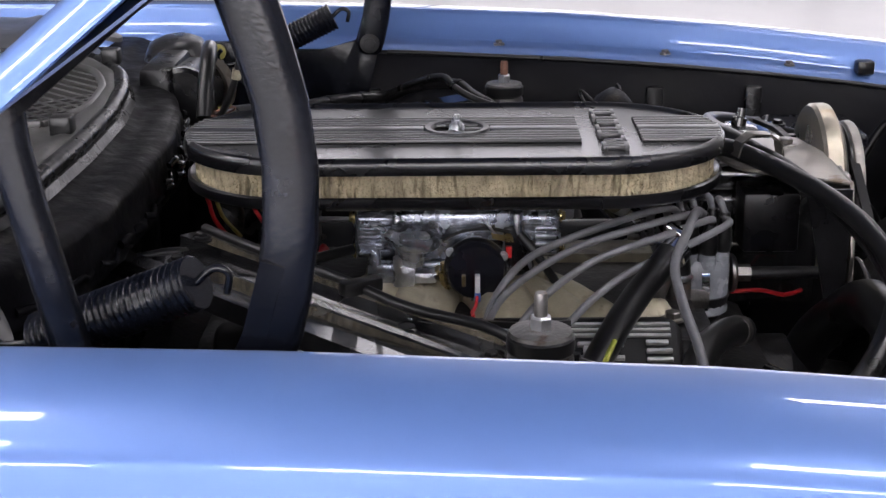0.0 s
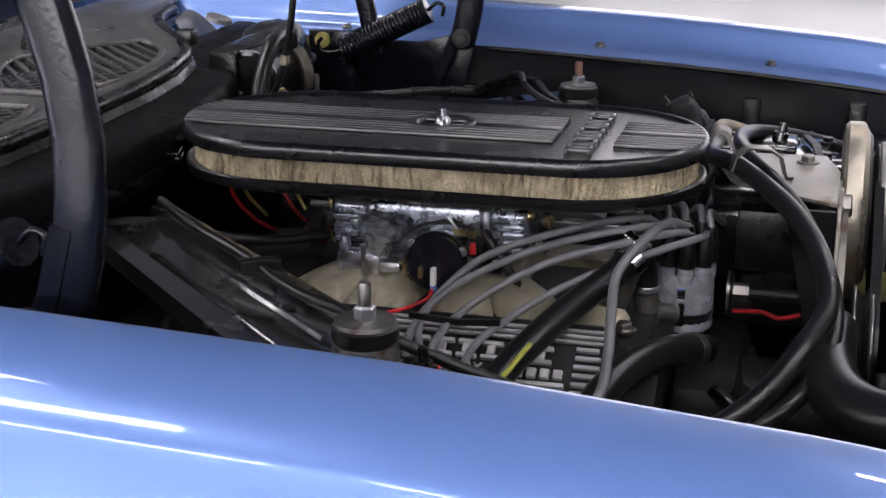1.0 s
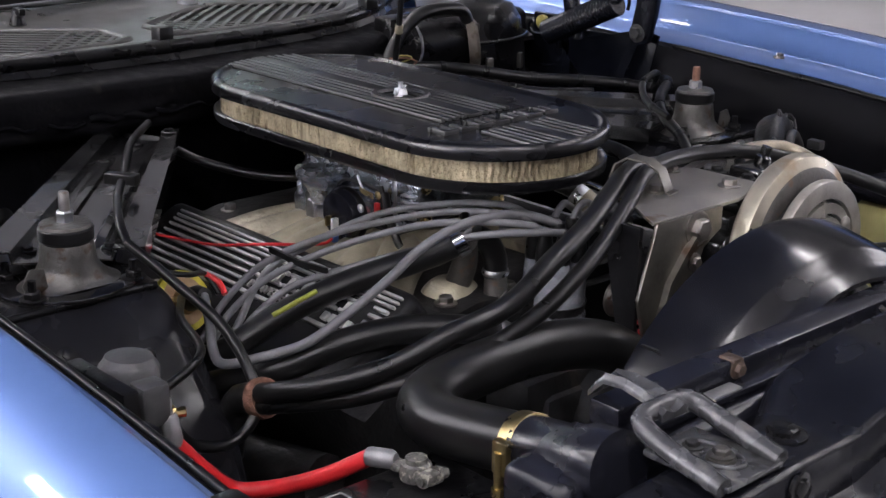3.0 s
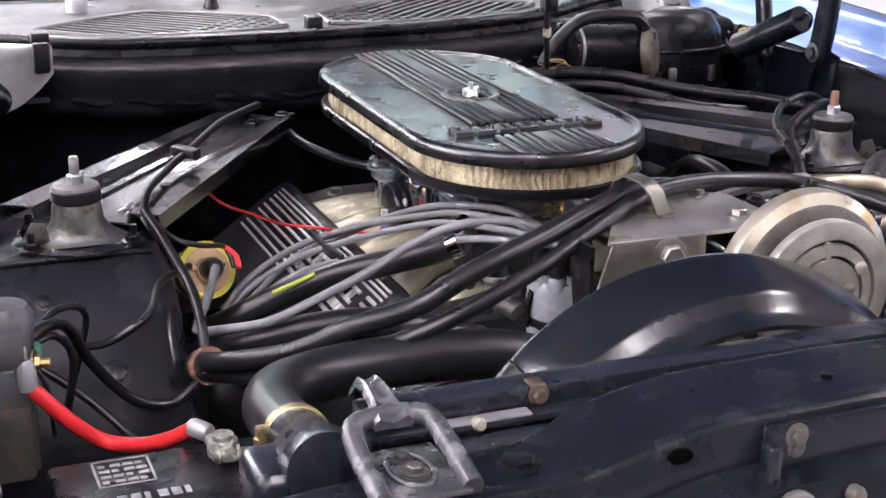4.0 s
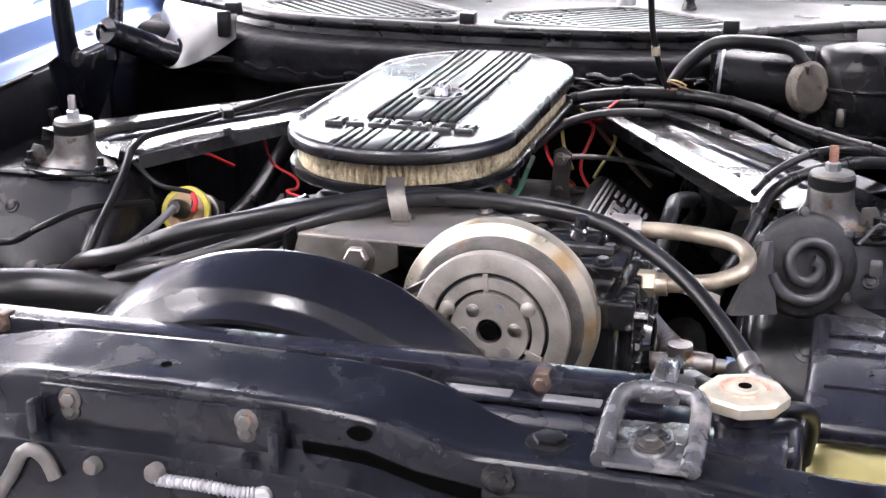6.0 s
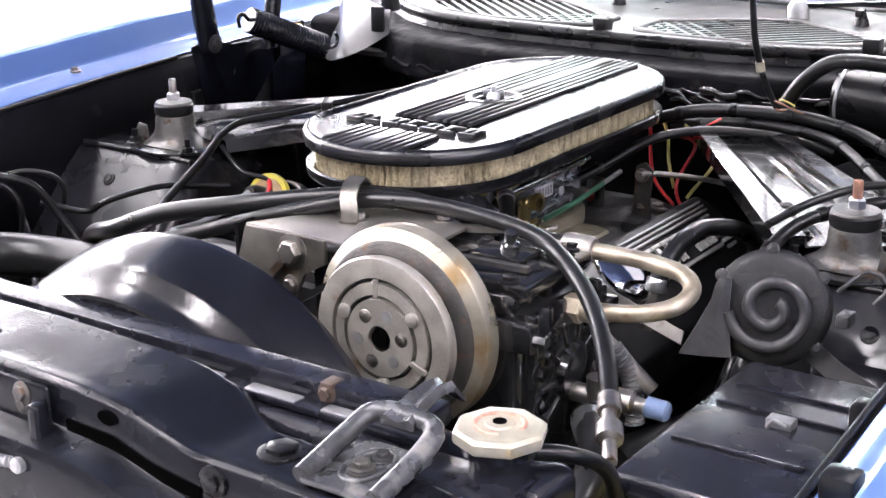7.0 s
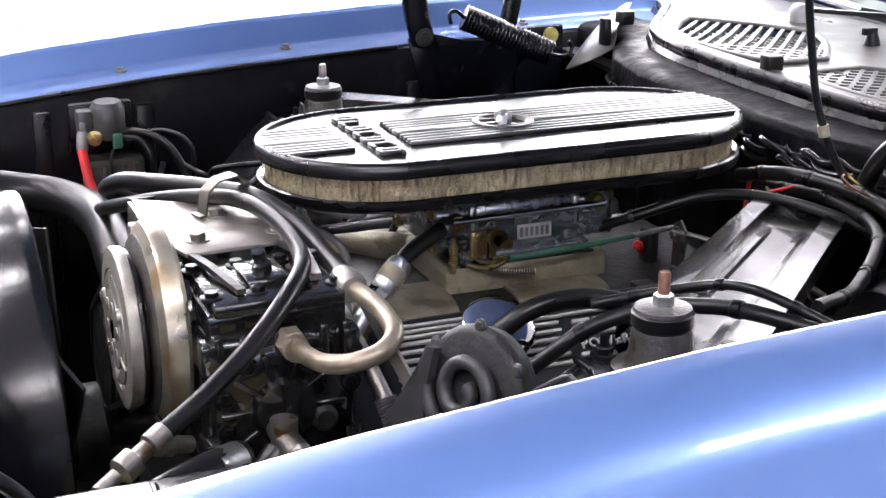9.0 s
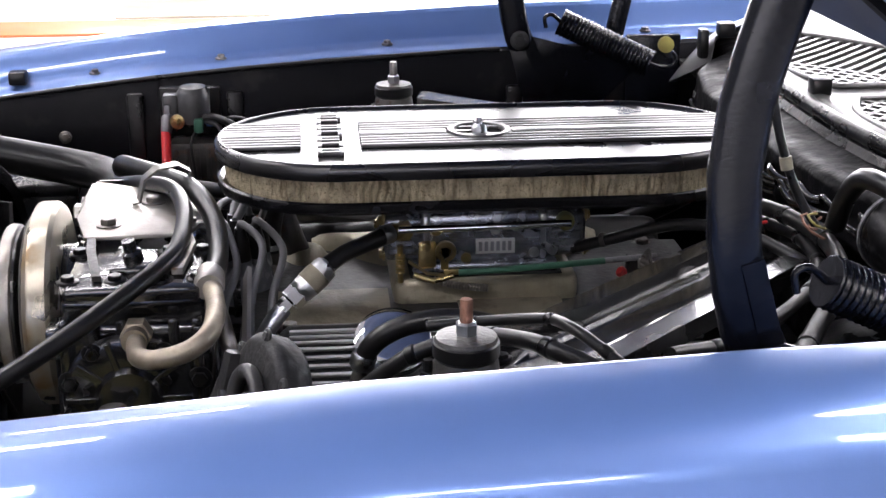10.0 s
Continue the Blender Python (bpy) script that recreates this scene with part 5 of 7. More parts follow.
for z in (0.832, 0.84, 0.848):
    part("rib", box(0.060, 0.0645, 0.036, 0.056, z, z + 0.002), CARBM, carb)
part("throttle_rod", tube([(0.088, -0.030, 0.815), (0.088, 0.04, 0.818), (0.08, 0.12, 0.820)], 0.0033, 8), GREENP, carb, "green sleeved throttle rod")
part("throttle_rod_end", tube([(0.08, 0.12, 0.820), (0.075, 0.175, 0.822)], 0.003, 8), GREYM, carb)

cbl = thing("throttle_bracket", "dark throttle cable bracket with red cap behind the carburetor", "bracket", (0.05, 0.16, 0.77))
part("post", box(0.040, 0.060, 0.150, 0.165, 0.765, 0.815, 0.003), DARK, cbl)
part("cap", lathe([(0.006, 0), (0.006, 0.012), (0.004, 0.014)], (0.045, 0.152, 0.790), (0.3, -0.6, 0.5), 12), REDP, cbl, "small red rubber cap")

# ---- air cleaner
ac = thing("air_cleaner", "oval black finned air cleaner with pleated tan filter", "air cleaner", (0, 0, 0.876))
HL, HW, CY = 0.2755, 0.1295, 0.003
part("base_pan", loft([stadium(HL, HW, CY, o, z, 30) for o, z in ((-0.05, 0.893), (-0.02, 0.8905), (-0.008, 0.8885), (-0.0035, 0.890), (-0.002, 0.8935), (-0.002, 0.9005), (-0.0045, 0.9022), (-0.008, 0.899), (-0.05, 0.898))]), LIDM, ac, "black lower pan", sharp=50)
rng = random.Random(3)
npl = 1100
base = stadium(HL, HW, CY, -0.012, 0, 240)
L = [0.0]
for p, q in zip(base, base[1:] + base[:1]):
    L.append(L[-1] + (q - p).length)
bend = [[rng.uniform(-1, 1) for _ in range(6)] for _ in range(70)]
rings = []
for z, wob in ((0.896, 0), (0.9005, 1), (0.905, 2), (0.910, 3), (0.915, 4), (0.9195, 5), (0.925, 5)):
    ring = []
    for i in range(npl):
        d = L[-1] * i / npl
        k = min(len(base) - 1, int(np.searchsorted(L, d, "right") - 1))
        p, q = base[k], base[(k + 1) % len(base)]
        f = (d - L[k]) / max(1e-9, L[k + 1] - L[k])
        c = p.lerp(q, f)
        n = Vector((q.y - p.y, p.x - q.x, 0)).normalized()
        u = d / L[-1] * 69
        sway = bend[int(u)][wob] * (1 - u % 1) + bend[int(u) + 1][wob] * (u % 1)
        ph = d / 0.0072 * 2 * math.pi + 2.0 * sway + 1.1 * math.sin(d * 31 + wob * 0.7) + 0.8 * math.sin(d * 83 + wob)
        c = c + n * (0.0028 * (0.62 + 0.5 * math.sin(d * 47 + 2 * math.sin(d * 19))) * math.sin(ph) - 0.0012)
        ring.append(Vector((c.x, c.y, z)))
    rings.append(ring)
part("filter_element", loft(rings, cap=False), PAPER, ac, "pleated tan paper filter behind fine mesh", sharp=80)
part("lid", loft([stadium(HL, HW, CY, o, z, 48) for o, z in ((-0.03, 0.9245), (-0.004, 0.9235), (-0.0008, 0.9242), (0.0, 0.9258), (0.0, 0.9345), (-0.0009, 0.9375), (-0.003, 0.9396), (-0.006, 0.9405), (-0.0085, 0.9398), (-0.0102, 0.9385), (-0.0112, 0.9372), (-0.0150, 0.9368))]), LIDM, ac, "satin black lid with a raised rim", sharp=50)


def lid_reach(x, off):
    s = HL - HW
    return CY + s + math.sqrt(max(0, (HW + off) ** 2 - x * x))


RIBS = [(0.0, 0.0100)] + [(sg * (0.0165 + 0.0104 * k), 0.0030) for sg in (-1, 1) for k in range(4)]
for y0, way in ((-0.124, 1), (-0.184, -1)):
    xs = [-0.052 + 0.0104 * k for k in range(11)]
    far = [(x, lid_reach(x, -0.007) if way > 0 else 2 * CY - lid_reach(x, -0.010)) for x in xs]
    # Bed under the ribs carries the groove shade in its colour.
    part("groove_bed", prism([(xs[0], y0), (xs[-1], y0)] + far[::-1] if way > 0 else far + [(xs[-1], y0), (xs[0], y0)], 0.9360, 0.9373), SHADEBLK, ac, "near-black bed painting shade between the ribs")
    for x, w in RIBS:
        y1 = lid_reach(x, -0.0015) if way > 0 else 2 * CY - lid_reach(x, -0.004)
        if way > 0 and w > 0.005:
            spans = ((y0, -0.034), (0.034, y1))
        else:
            spans = ((min(y0, y1), max(y0, y1)),)
        for a, b in spans:
            part("rib", box(x - w, x + w, a, b, 0.9360, 0.9408, 0.0011, 2), RIB, ac, sharp=25)
for k in range(7):
    x0 = -0.086 + 0.0247 * k
    w, y = 0.0205, -0.1545
    bits = [box(x0, x0 + w, y - 0.013, y - 0.0085, 0.9360, 0.9415, 0.001), box(x0 + 0.002, x0 + 0.0075, y - 0.0095, y + 0.0095, 0.9360, 0.9415, 0.001)]
    if k % 3 != 1:
        bits.append(box(x0, x0 + w, y + 0.0085, y + 0.013, 0.9360, 0.9415, 0.001))
    if k % 2 == 0:
        bits.append(box(x0 + 0.013, x0 + 0.018, y - 0.0095, y + 0.0095, 0.9360, 0.9415, 0.001))
    part("emblem_block", join(*bits), RIB, ac, sharp=25)
part("boss", lathe([(0.034, 0.9360), (0.034, 0.9405), (0.0325, 0.9425), (0.0275, 0.9420), (0.0255, 0.9400), (0.0245, 0.9378), (0.010, 0.9378)], (0, 0, 0), seg=40), RIB, ac, "round recessed boss")
# Disc blackens the boss floor, as shade round the nut.
part("recess", lathe([(0.0240, 0.9376), (0.0240, 0.9384)], (0, 0, 0), seg=30), SHADEBLK, ac, "near-black disc painting shade round the nut")
for a in (0.5, 2.6, 4.7):
    part("spoke", box(0.006, 0.025, -0.0032, 0.0032, 0.9380, 0.9405, 0.0006, m=pose(0, 0, 0, 0, 0, math.degrees(a))), RIB, ac)
part("stud", lathe([(0.003, 0.936), (0.003, 0.9545)], (0, 0, 0), seg=10), ALU, ac)
part("wing_nut", join(lathe([(0.0085, 0.9385), (0.0075, 0.944), (0.0050, 0.947)], (0, 0, 0), seg=16), box(0.003, 0.0125, -0.0016, 0.0016, 0.940, 0.9495, 0.0014, m=pose(0, 0, 0, 0, 0, 20)), box(-0.0125, -0.003, -0.0016, 0.0016, 0.940, 0.9495, 0.0014, m=pose(0, 0, 0, 0, 0, 20))), ALU, ac, "dull metal wing nut")
part("neck", lathe([(0.064, 0.8785), (0.066, 0.884), (0.066, 0.899)], (0, 0, 0), seg=32), LIDM, ac)

# ---- distributor and ignition
dis = thing("distributor", "grey distributor cap with black boots at the front of the engine", "distributor", (-0.005, -0.265, 0.66))
DA = Vector((0, -0.06, 1)).normalized()
D0 = Vector((-0.004, -0.246, 0.70))
part("shaft_housing", lathe([(0.020, -0.04), (0.020, 0.03), (0.032, 0.045), (0.036, 0.066)], D0, DA, 24), DARK, dis)
dcap = part("cap", lathe([(0.0335, 0.046), (0.0355, 0.048), (0.0355, 0.053), (0.0340, 0.055), (0.0335, 0.086), (0.0325, 0.098), (0.029, 0.105), (0.015, 0.107)], D0, DA, 36), CAPMAT, dis, "grey translucent distributor cap")
for s in (-1, 1):
    part("clip", strip([D0 + Vector((s * 0.037, -0.008, 0.055)), D0 + Vector((s * 0.0375, -0.009, 0.078)), D0 + Vector((s * 0.033, -0.009, 0.094))], 0.008, 0.0015, (0, 1, 0)), CHROME, dis)
towers = []
for k in range(8):
    a = 2 * math.pi * k / 8 + 0.2
    c = D0 + Vector((0.0245 * math.cos(a), 0.0245 * math.sin(a), 0.0))
    towers.append(c + DA * 0.146)
    tw = part("tower", lathe([(0.0095, 0.098), (0.0088, 0.108), (0.0080, 0.119)], c, DA, 14), CAPMAT, dcap)
    part("boot", lathe([(0.0088, 0.113), (0.0092, 0.116), (0.0090, 0.130), (0.0070, 0.140), (0.005, 0.149)], c, DA, 14), RUBBER, dcap, "black rubber boot")
part("tower", lathe([(0.011, 0.100), (0.009, 0.124)], D0, DA, 14), CAPMAT, dis)
part("boot", lathe([(0.010, 0.120), (0.010, 0.138), (0.006, 0.150)], D0, DA, 14), RUBBER, dis)


def plug_wire(pts, r=0.0038):
    solo("spark_plug_wire", tube(pts, r, 10, 0.006), GREYRUB, "grey silicone spark plug wire running over the valve cover", "spark plug wire", "spark plug wires")


plug_wire([towers[3], (-0.05, -0.240, 0.862), (-0.085, -0.19, 0.862), (-0.095, -0.11, 0.838), (-0.15, -0.045, 0.812), (-0.215, -0.025, 0.790), (-0.275, -0.04, 0.765), (-0.31, -0.05, 0.735)])
plug_wire([towers[4], (-0.058, -0.252, 0.858), (-0.105, -0.205, 0.858), (-0.118, -0.13, 0.834), (-0.168, -0.072, 0.806), (-0.225, -0.050, 0.784), (-0.285, -0.06, 0.758), (-0.315, -0.07, 0.728)])
plug_wire([towers[2], (-0.04, -0.212, 0.865), (-0.072, -0.15, 0.858), (-0.098, -0.07, 0.832), (-0.16, -0.03, 0.80), (-0.22, -0.035, 0.782), (-0.28, -0.075, 0.756), (-0.316, -0.09, 0.725)])
plug_wire([towers[5], (-0.055, -0.272, 0.853), (-0.10, -0.235, 0.850), (-0.118, -0.165, 0.822), (-0.165, -0.115, 0.800), (-0.225, -0.085, 0.782), (-0.285, -0.088, 0.752), (-0.318, -0.105, 0.722)])
for k, (px, py) in enumerate(((0.050, -0.225), (0.040, -0.205), (0.066, -0.250), (0.060, -0.285))):
    tw = towers[(0, 1, 7, 6)[k]]
    plug_wire([tw, tw + Vector((0.018, 0.004, 0.012)), (px + 0.03, py, 0.845 - 0.006 * k), (px + 0.075, py - 0.012, 0.80), (px + 0.11, py - 0.005, 0.745), (0.25, -0.18 + 0.05 * k, 0.68)])
wl = thing("wire_separator", "black plastic spark plug wire separator clip", "wire clip", (-0.20, -0.06, 0.782))
part("comb", strip([(-0.190, -0.105, 0.799), (-0.196, -0.065, 0.798), (-0.200, -0.02, 0.803)], 0.006, 0.004, (0, 0, 1)), RUBBER, wl)

coil = thing("ignition_coil", "black ignition coil with yellow rimmed tan top", "ignition coil", (-0.325, 0.0, 0.74))
cw = Vector((0.05, -0.80, 0.35)).normalized()
c0 = Vector((-0.323, -0.040, 0.779))
part("can", lathe([(0.026, -0.10), (0.027, -0.006), (0.029, -0.004), (0.029, 0.0)], c0, cw, 26), GLOSS, coil)
part("rim", lathe([(0.0310, -0.008), (0.0325, -0.003), (0.0315, 0.002), (0.0255, 0.002)], c0, cw, 30), COILYEL, coil, "yellow crimped rim")
part("top", lathe([(0.026, 0.0), (0.025, 0.003), (0.014, 0.004), (0.013, 0.012), (0.010, 0.014)], c0, cw, 26), TAN, coil, "tan resin top")
part("boot", lathe([(0.012, 0.010), (0.012, 0.030), (0.008, 0.040)], c0, cw, 16), RUBBER, coil)
part("clamp", lathe([(0.0295, -0.06), (0.0295, -0.04)], c0, cw, 26), STEEL, coil)
part("foot", box(-0.345, -0.30, -0.01, 0.03, 0.72, 0.775, 0.004), STEEL, coil)
for dx, mt in ((0.016, REDP), (-0.016, YELP)):
    part("terminal", lathe([(0.003, 0), (0.003, 0.012)], c0 + Vector((dx, 0, 0.004)), cw, 8), BRASS, coil)

solo("coil_wire", tube([c0 + cw * 0.038, (-0.335, -0.105, 0.778), (-0.352, -0.135, 0.764), (-0.362, -0.168, 0.762), (-0.338, -0.195, 0.771), (-0.299, -0.214, 0.781), (-0.249, -0.214, 0.799), (-0.195, -0.208, 0.818), (-0.148, -0.206, 0.841), (-0.105, -0.224, 0.862), (-0.05, -0.240, 0.864), D0 + DA * 0.148], 0.0048, 10, 0.006), GREYRUB, "grey silicone coil wire looping over the valve cover", "ignition wire")

# ---- hoses
hh = thing("heater_hose", "thick black heater hose with olive stripe crossing the valve cover", "hose", (-0.2, -0.15, 0.79))
part("hose", tube([(-0.096, -0.213, 0.842), (-0.118, -0.194, 0.826), (-0.150, -0.172, 0.813), (-0.200, -0.146, 0.797), (-0.255, -0.118, 0.772), (-0.32, -0.09, 0.735), (-0.35, 0.0, 0.70), (-0.34, 0.2, 0.72), (-0.33, 0.34, 0.78)], 0.0135, 14, 0.008), RUBBER, hh)
part("stripe", tube([(-0.232, -0.1418, 0.797), (-0.252, -0.132, 0.786), (-0.272, -0.122, 0.775)], 0.0026, 6), OLIVE, hh, "olive yellow printed stripe")
bh = thing("bypass_hose", "black coolant hose in front of the valve cover", "hose", (-0.2, -0.22, 0.77))
part("hose", tube([(-0.09, -0.285, 0.752), (-0.13, -0.262, 0.765), (-0.19, -0.232, 0.772), (-0.25, -0.212, 0.768), (-0.32, -0.19, 0.752), (-0.37, -0.12, 0.72)], 0.0145, 14, 0.008), RUBBER, bh)
part("clamp", lathe([(0.0150, -0.005), (0.0160, 0), (0.0150, 0.005)], (-0.105, -0.277, 0.757), (-0.85, 0.48, 0.2), 20), STEEL, bh, "steel band clamp")
hc = thing("hose_clamp", "bright worm drive clamp on the thermostat hose", "hose clamp", (-0.10, -0.213, 0.842), "hose clamps")
part("band", lathe([(0.0165, -0.006), (0.0165, 0.006)], (-0.101, -0.211, 0.839), (-0.6, 0.55, -0.45), 22), CHROME, hc)
part("screw", lathe([(0.006, -0.010), (0.006, 0.012), (0.004, 0.014)], (-0.100, -0.216, 0.858), (0.5, 0.6, 0.3), 10), CHROME, hc)
UP = [(-0.379, -0.592, 0.836), (-0.378, -0.560, 0.830), (-0.376, -0.525, 0.823), (-0.371, -0.478, 0.814), (-0.352, -0.438, 0.809), (-0.311, -0.412, 0.805), (-0.249, -0.400, 0.803), (-0.178, -0.400, 0.801), (-0.107, -0.402, 0.787), (-0.05, -0.395, 0.755), (-0.01, -0.375, 0.71), (0.0, -0.36, 0.66)]
uh = thing("radiator_hose", "thick black upper radiator hose with a wire clamp", "radiator hose", (-0.3, -0.42, 0.78))
part("hose", tube(UP, 0.0235, 20, 0.008), RUBBER, uh)
part("clamp", lathe([(0.0245, -0.0075), (0.0252, -0.007), (0.0252, 0.007), (0.0245, 0.0075)], (-0.3785, -0.578, 0.8335), (0.03, 1, -0.2), 32), BRASS, uh, "gold plated worm clamp")
part("clamp_screw", join(box(-0.4085, -0.4000, -0.5855, -0.5705, 0.820, 0.846, 0.002), lathe([(0.0038, 0), (0.0038, 0.030)], (-0.4075, -0.578, 0.808), (0, 0, 1), 10), lathe([(0.0055, 0), (0.0055, 0.006)], (-0.4075, -0.578, 0.804), (0, 0, 1), sides=6)), BRASS, uh, "yellow plated clamp screw")

# ---------------------------------------------------------------- air conditioning
cmp = thing("ac_compressor", "oily black air conditioning compressor with stained clutch pulley", "compressor", (0.19, -0.33, 0.70))
part("body", join(box(0.085, 0.285, -0.400, -0.262, 0.715, 0.848, 0.012, 3), box(0.10, 0.275, -0.392, -0.268, 0.846, 0.868, 0.006), lathe([(0.058, 0), (0.058, 0.04), (0.045, 0.05)], (0.17, -0.39, 0.825), (0, -1, 0), 24)), OILY, cmp)
part("head", box(0.12, 0.285, -0.388, -0.272, 0.866, 0.880, 0.004), OILY, cmp)
for y in (-0.392, -0.368, -0.344, -0.300, -0.280):
    part("fin", box(0.283, 0.296, y, y + 0.009, 0.73, 0.855, 0.003), OILY, cmp)
for y in (-0.385, -0.345, -0.305, -0.275):
    for x in (0.135, 0.19, 0.265):
        part("bolt", bolt((x, y, 0.880), (0, 0, 1), 0.0065, 0.006), SATIN, cmp)
    part("bolt", bolt((0.296, y, 0.80), (1, 0, 0), 0.007, 0.007), SATIN, cmp)
part("service_cap", lathe([(0.012, 0), (0.012, 0.02), (0.008, 0.024)], (0.285, -0.30, 0.77), (1, 0, 0.1), 14), DARK, cmp)
part("service_cap", lathe([(0.016, 0), (0.016, 0.012)], (0.285, -0.37, 0.755), (1, 0, 0), 14), DARK, cmp)
part("rear_head", lathe([(0.058, 0), (0.058, 0.008), (0.050, 0.012), (0.030, 0.013), (0.026, 0.020), (0.010, 0.022)], (0.288, -0.335, 0.785), (1, 0, 0), 36), OILY, cmp)
for k in range(10):
    a = 2 * math.pi * k / 10
    part("head_rib", box(0.288, 0.303, 0.024, 0.054, -0.0028, 0.0028, 0.001, 1, m=Matrix.Translation((0, -0.335, 0.785)) @ Matrix.Rotation(a, 4, "X")), OILY, cmp)
    if k % 2:
        part("bolt", bolt((0.298, -0.335 + 0.051 * math.cos(a + 0.3), 0.785 + 0.051 * math.sin(a + 0.3)), (1, 0, 0), 0.006, 0.006), SATIN, cmp)
for y0, z0 in ((-0.395, 0.745), (-0.395, 0.835), (-0.272, 0.745), (-0.272, 0.835)):
    part("mount_lug", join(box(0.262, 0.298, y0 - 0.008, y0 + 0.008, z0 - 0.014, z0 + 0.014, 0.004), lathe([(0.006, 0), (0.006, 0.012)], (0.298, y0, z0), (1, 0, 0), sides=6)), OILY, cmp)
part("gauge_port", join(lathe([(0.009, 0), (0.009, 0.018), (0.006, 0.020), (0.006, 0.030)], (0.230, -0.330, 0.878), (0.2, -0.2, 1), 12), box(0.20, 0.255, -0.352, -0.312, 0.876, 0.888, 0.004)), OILY, cmp)
part("head_bar", strip([(0.14, -0.295, 0.884), (0.20, -0.285, 0.890), (0.262, -0.292, 0.886)], 0.010, 0.006, (0, 1, 0)), STEEL, cmp)
part("head_bar", strip([(0.15, -0.38, 0.884), (0.21, -0.372, 0.888), (0.270, -0.36, 0.884)], 0.008, 0.005, (0, 1, 0)), DARK, cmp)
HUB = Vector((0.175, -0.461, 0.830))
FACE = HUB + Vector((0, 0.009, 0))
part("rim_disc", lathe([(0.040, -0.060), (0.080, -0.060), (0.0905, -0.058), (0.0935, -0.054), (0.0938, -0.041), (0.0925, -0.0375), (0.0785, -0.030), (0.05, -0.029)], HUB, (0, -1, 0), 72), DISC, cmp, "pale pulley rim with brown heat stains", sharp=24)
# Dark ring laid over the disc to paint the shade inside the rim.
part("hub_shade_ring", lathe([(0.0825, -0.0330), (0.0822, -0.0316), (0.0790, -0.0292), (0.05, -0.0270)], HUB, (0, -1, 0), 64), MOUNT, cmp, "dark ring put in as shade inside the pulley rim")
part("tyre_band", lathe([(0.0675, -0.016), (0.0705, -0.014), (0.0705, -0.008), (0.0690, -0.006)], FACE, (0, -1, 0), 56), RUBBER, cmp, "black band round the clutch")
part("belt_groove", lathe([(0.072, -0.036), (0.060, -0.030), (0.060, -0.018), (0.066, -0.012)], FACE, (0, -1, 0), 48), RUBBER, cmp)
part("front_pulley", lathe([(0.066, -0.014), (0.0730, -0.010), (0.0738, -0.003), (0.0722, 0.000), (0.068, 0.001), (0.0550, 0.0015), (0.0540, -0.004), (0.0510, -0.004), (0.0505, 0.002), (0.040, 0.003), (0.0395, -0.004), (0.037, -0.004), (0.036, 0.0035), (0.012, 0.004), (0.011, -0.004), (0.004, -0.004)], FACE, (0, -1, 0), 56), CLUTCH, cmp, "grey clutch face with ring grooves")
for k in range(3):
    a = 0.6 + 2 * math.pi * k / 3
    c, n = math.cos(a + 1.05), math.sin(a + 1.05)
    part("spoke", strip([FACE + Vector((0.037 * c, -0.0028, 0.037 * n)), FACE + Vector((0.054 * c, -0.0020, 0.054 * n))], 0.0042, 0.0030, (-n, 0, c)), CLUTCH, cmp)
    part("rivet", lathe([(0.0070, 0), (0.0065, 0.003), (0.004, 0.0045)], FACE + Vector((0.043 * math.cos(a), -0.002, 0.043 * math.sin(a))), (0, -1, 0), 14), CLUTCH, cmp)
    b = 0.15 + 2 * math.pi * k / 3
    part("bolt", bolt(FACE + Vector((0.024 * math.cos(b), -0.0035, 0.024 * math.sin(b))), (0, -1, 0), 0.0042, 0.0025), STEEL, cmp)
    part("hole", lathe([(0.0055, 0), (0.0055, 0.0012)], FACE + Vector((0.024 * math.cos(b + 1.05), -0.0035, 0.024 * math.sin(b + 1.05))), (0, -1, 0), 14), GREYM, cmp)
# Dark disc behind the face shows only in its grooves, as their shade.
part("groove_shade", lathe([(0.0545, -0.0065), (0.0545, -0.0028)], FACE, (0, -1, 0), 48), DARK, cmp, "dark disc painting shade into the ring grooves")
part("hub_hole", lathe([(0.0085, 0.0), (0.0085, 0.0046)], FACE, (0, -1, 0), 20), HOLEDARK, cmp, "flat black disc painted as the shaft hole")
part("port", join(lathe([(0.0135, 0), (0.0135, 0.016), (0.011, 0.018)], (0.290, -0.326, 0.843), (1, 0, 0.02), sides=6), lathe([(0.011, 0.0), (0.011, 0.028)], (0.290, -0.326, 0.843), (1, 0, 0.02), 16)), GOLDPIPE, cmp, "brass hexagon port nut")
belt = solo("drive_belt", join(*[loft([[Vector((c.x + (r + dr) * math.cos(a), y, c.y + (r + dr) * math.sin(a))) for y, dr in ((-0.484 + 0.038, 0), (-0.474 + 0.038, 0), (-0.474 + 0.038, 0.006), (-0.484 + 0.038, 0.006))] for c, r, a in [(Vector((0.175, 0.830)), 0.061, radians(t)) for t in range(-50, 131, 6)] + [(Vector((0.0, 0.735)), 0.052, radians(t)) for t in range(131, 309, 6)] + [(Vector((0.175, 0.830)), 0.061, radians(-50))]]) for _ in (0,)]), RUBBER, "black rubber drive belt round the compressor and pump pulleys", "drive belt")

brk = thing("compressor_bracket", "bare steel mounting bracket carrying the compressor", "bracket", (0.05, -0.35, 0.80))
part("top_plate", prism([(-0.030, -0.398), (0.10, -0.400), (0.165, -0.385), (0.160, -0.292), (0.115, -0.272), (0.045, -0.292), (0.03, -0.30)], 0.8845, 0.8885, bev=0.001), PLATE, brk)
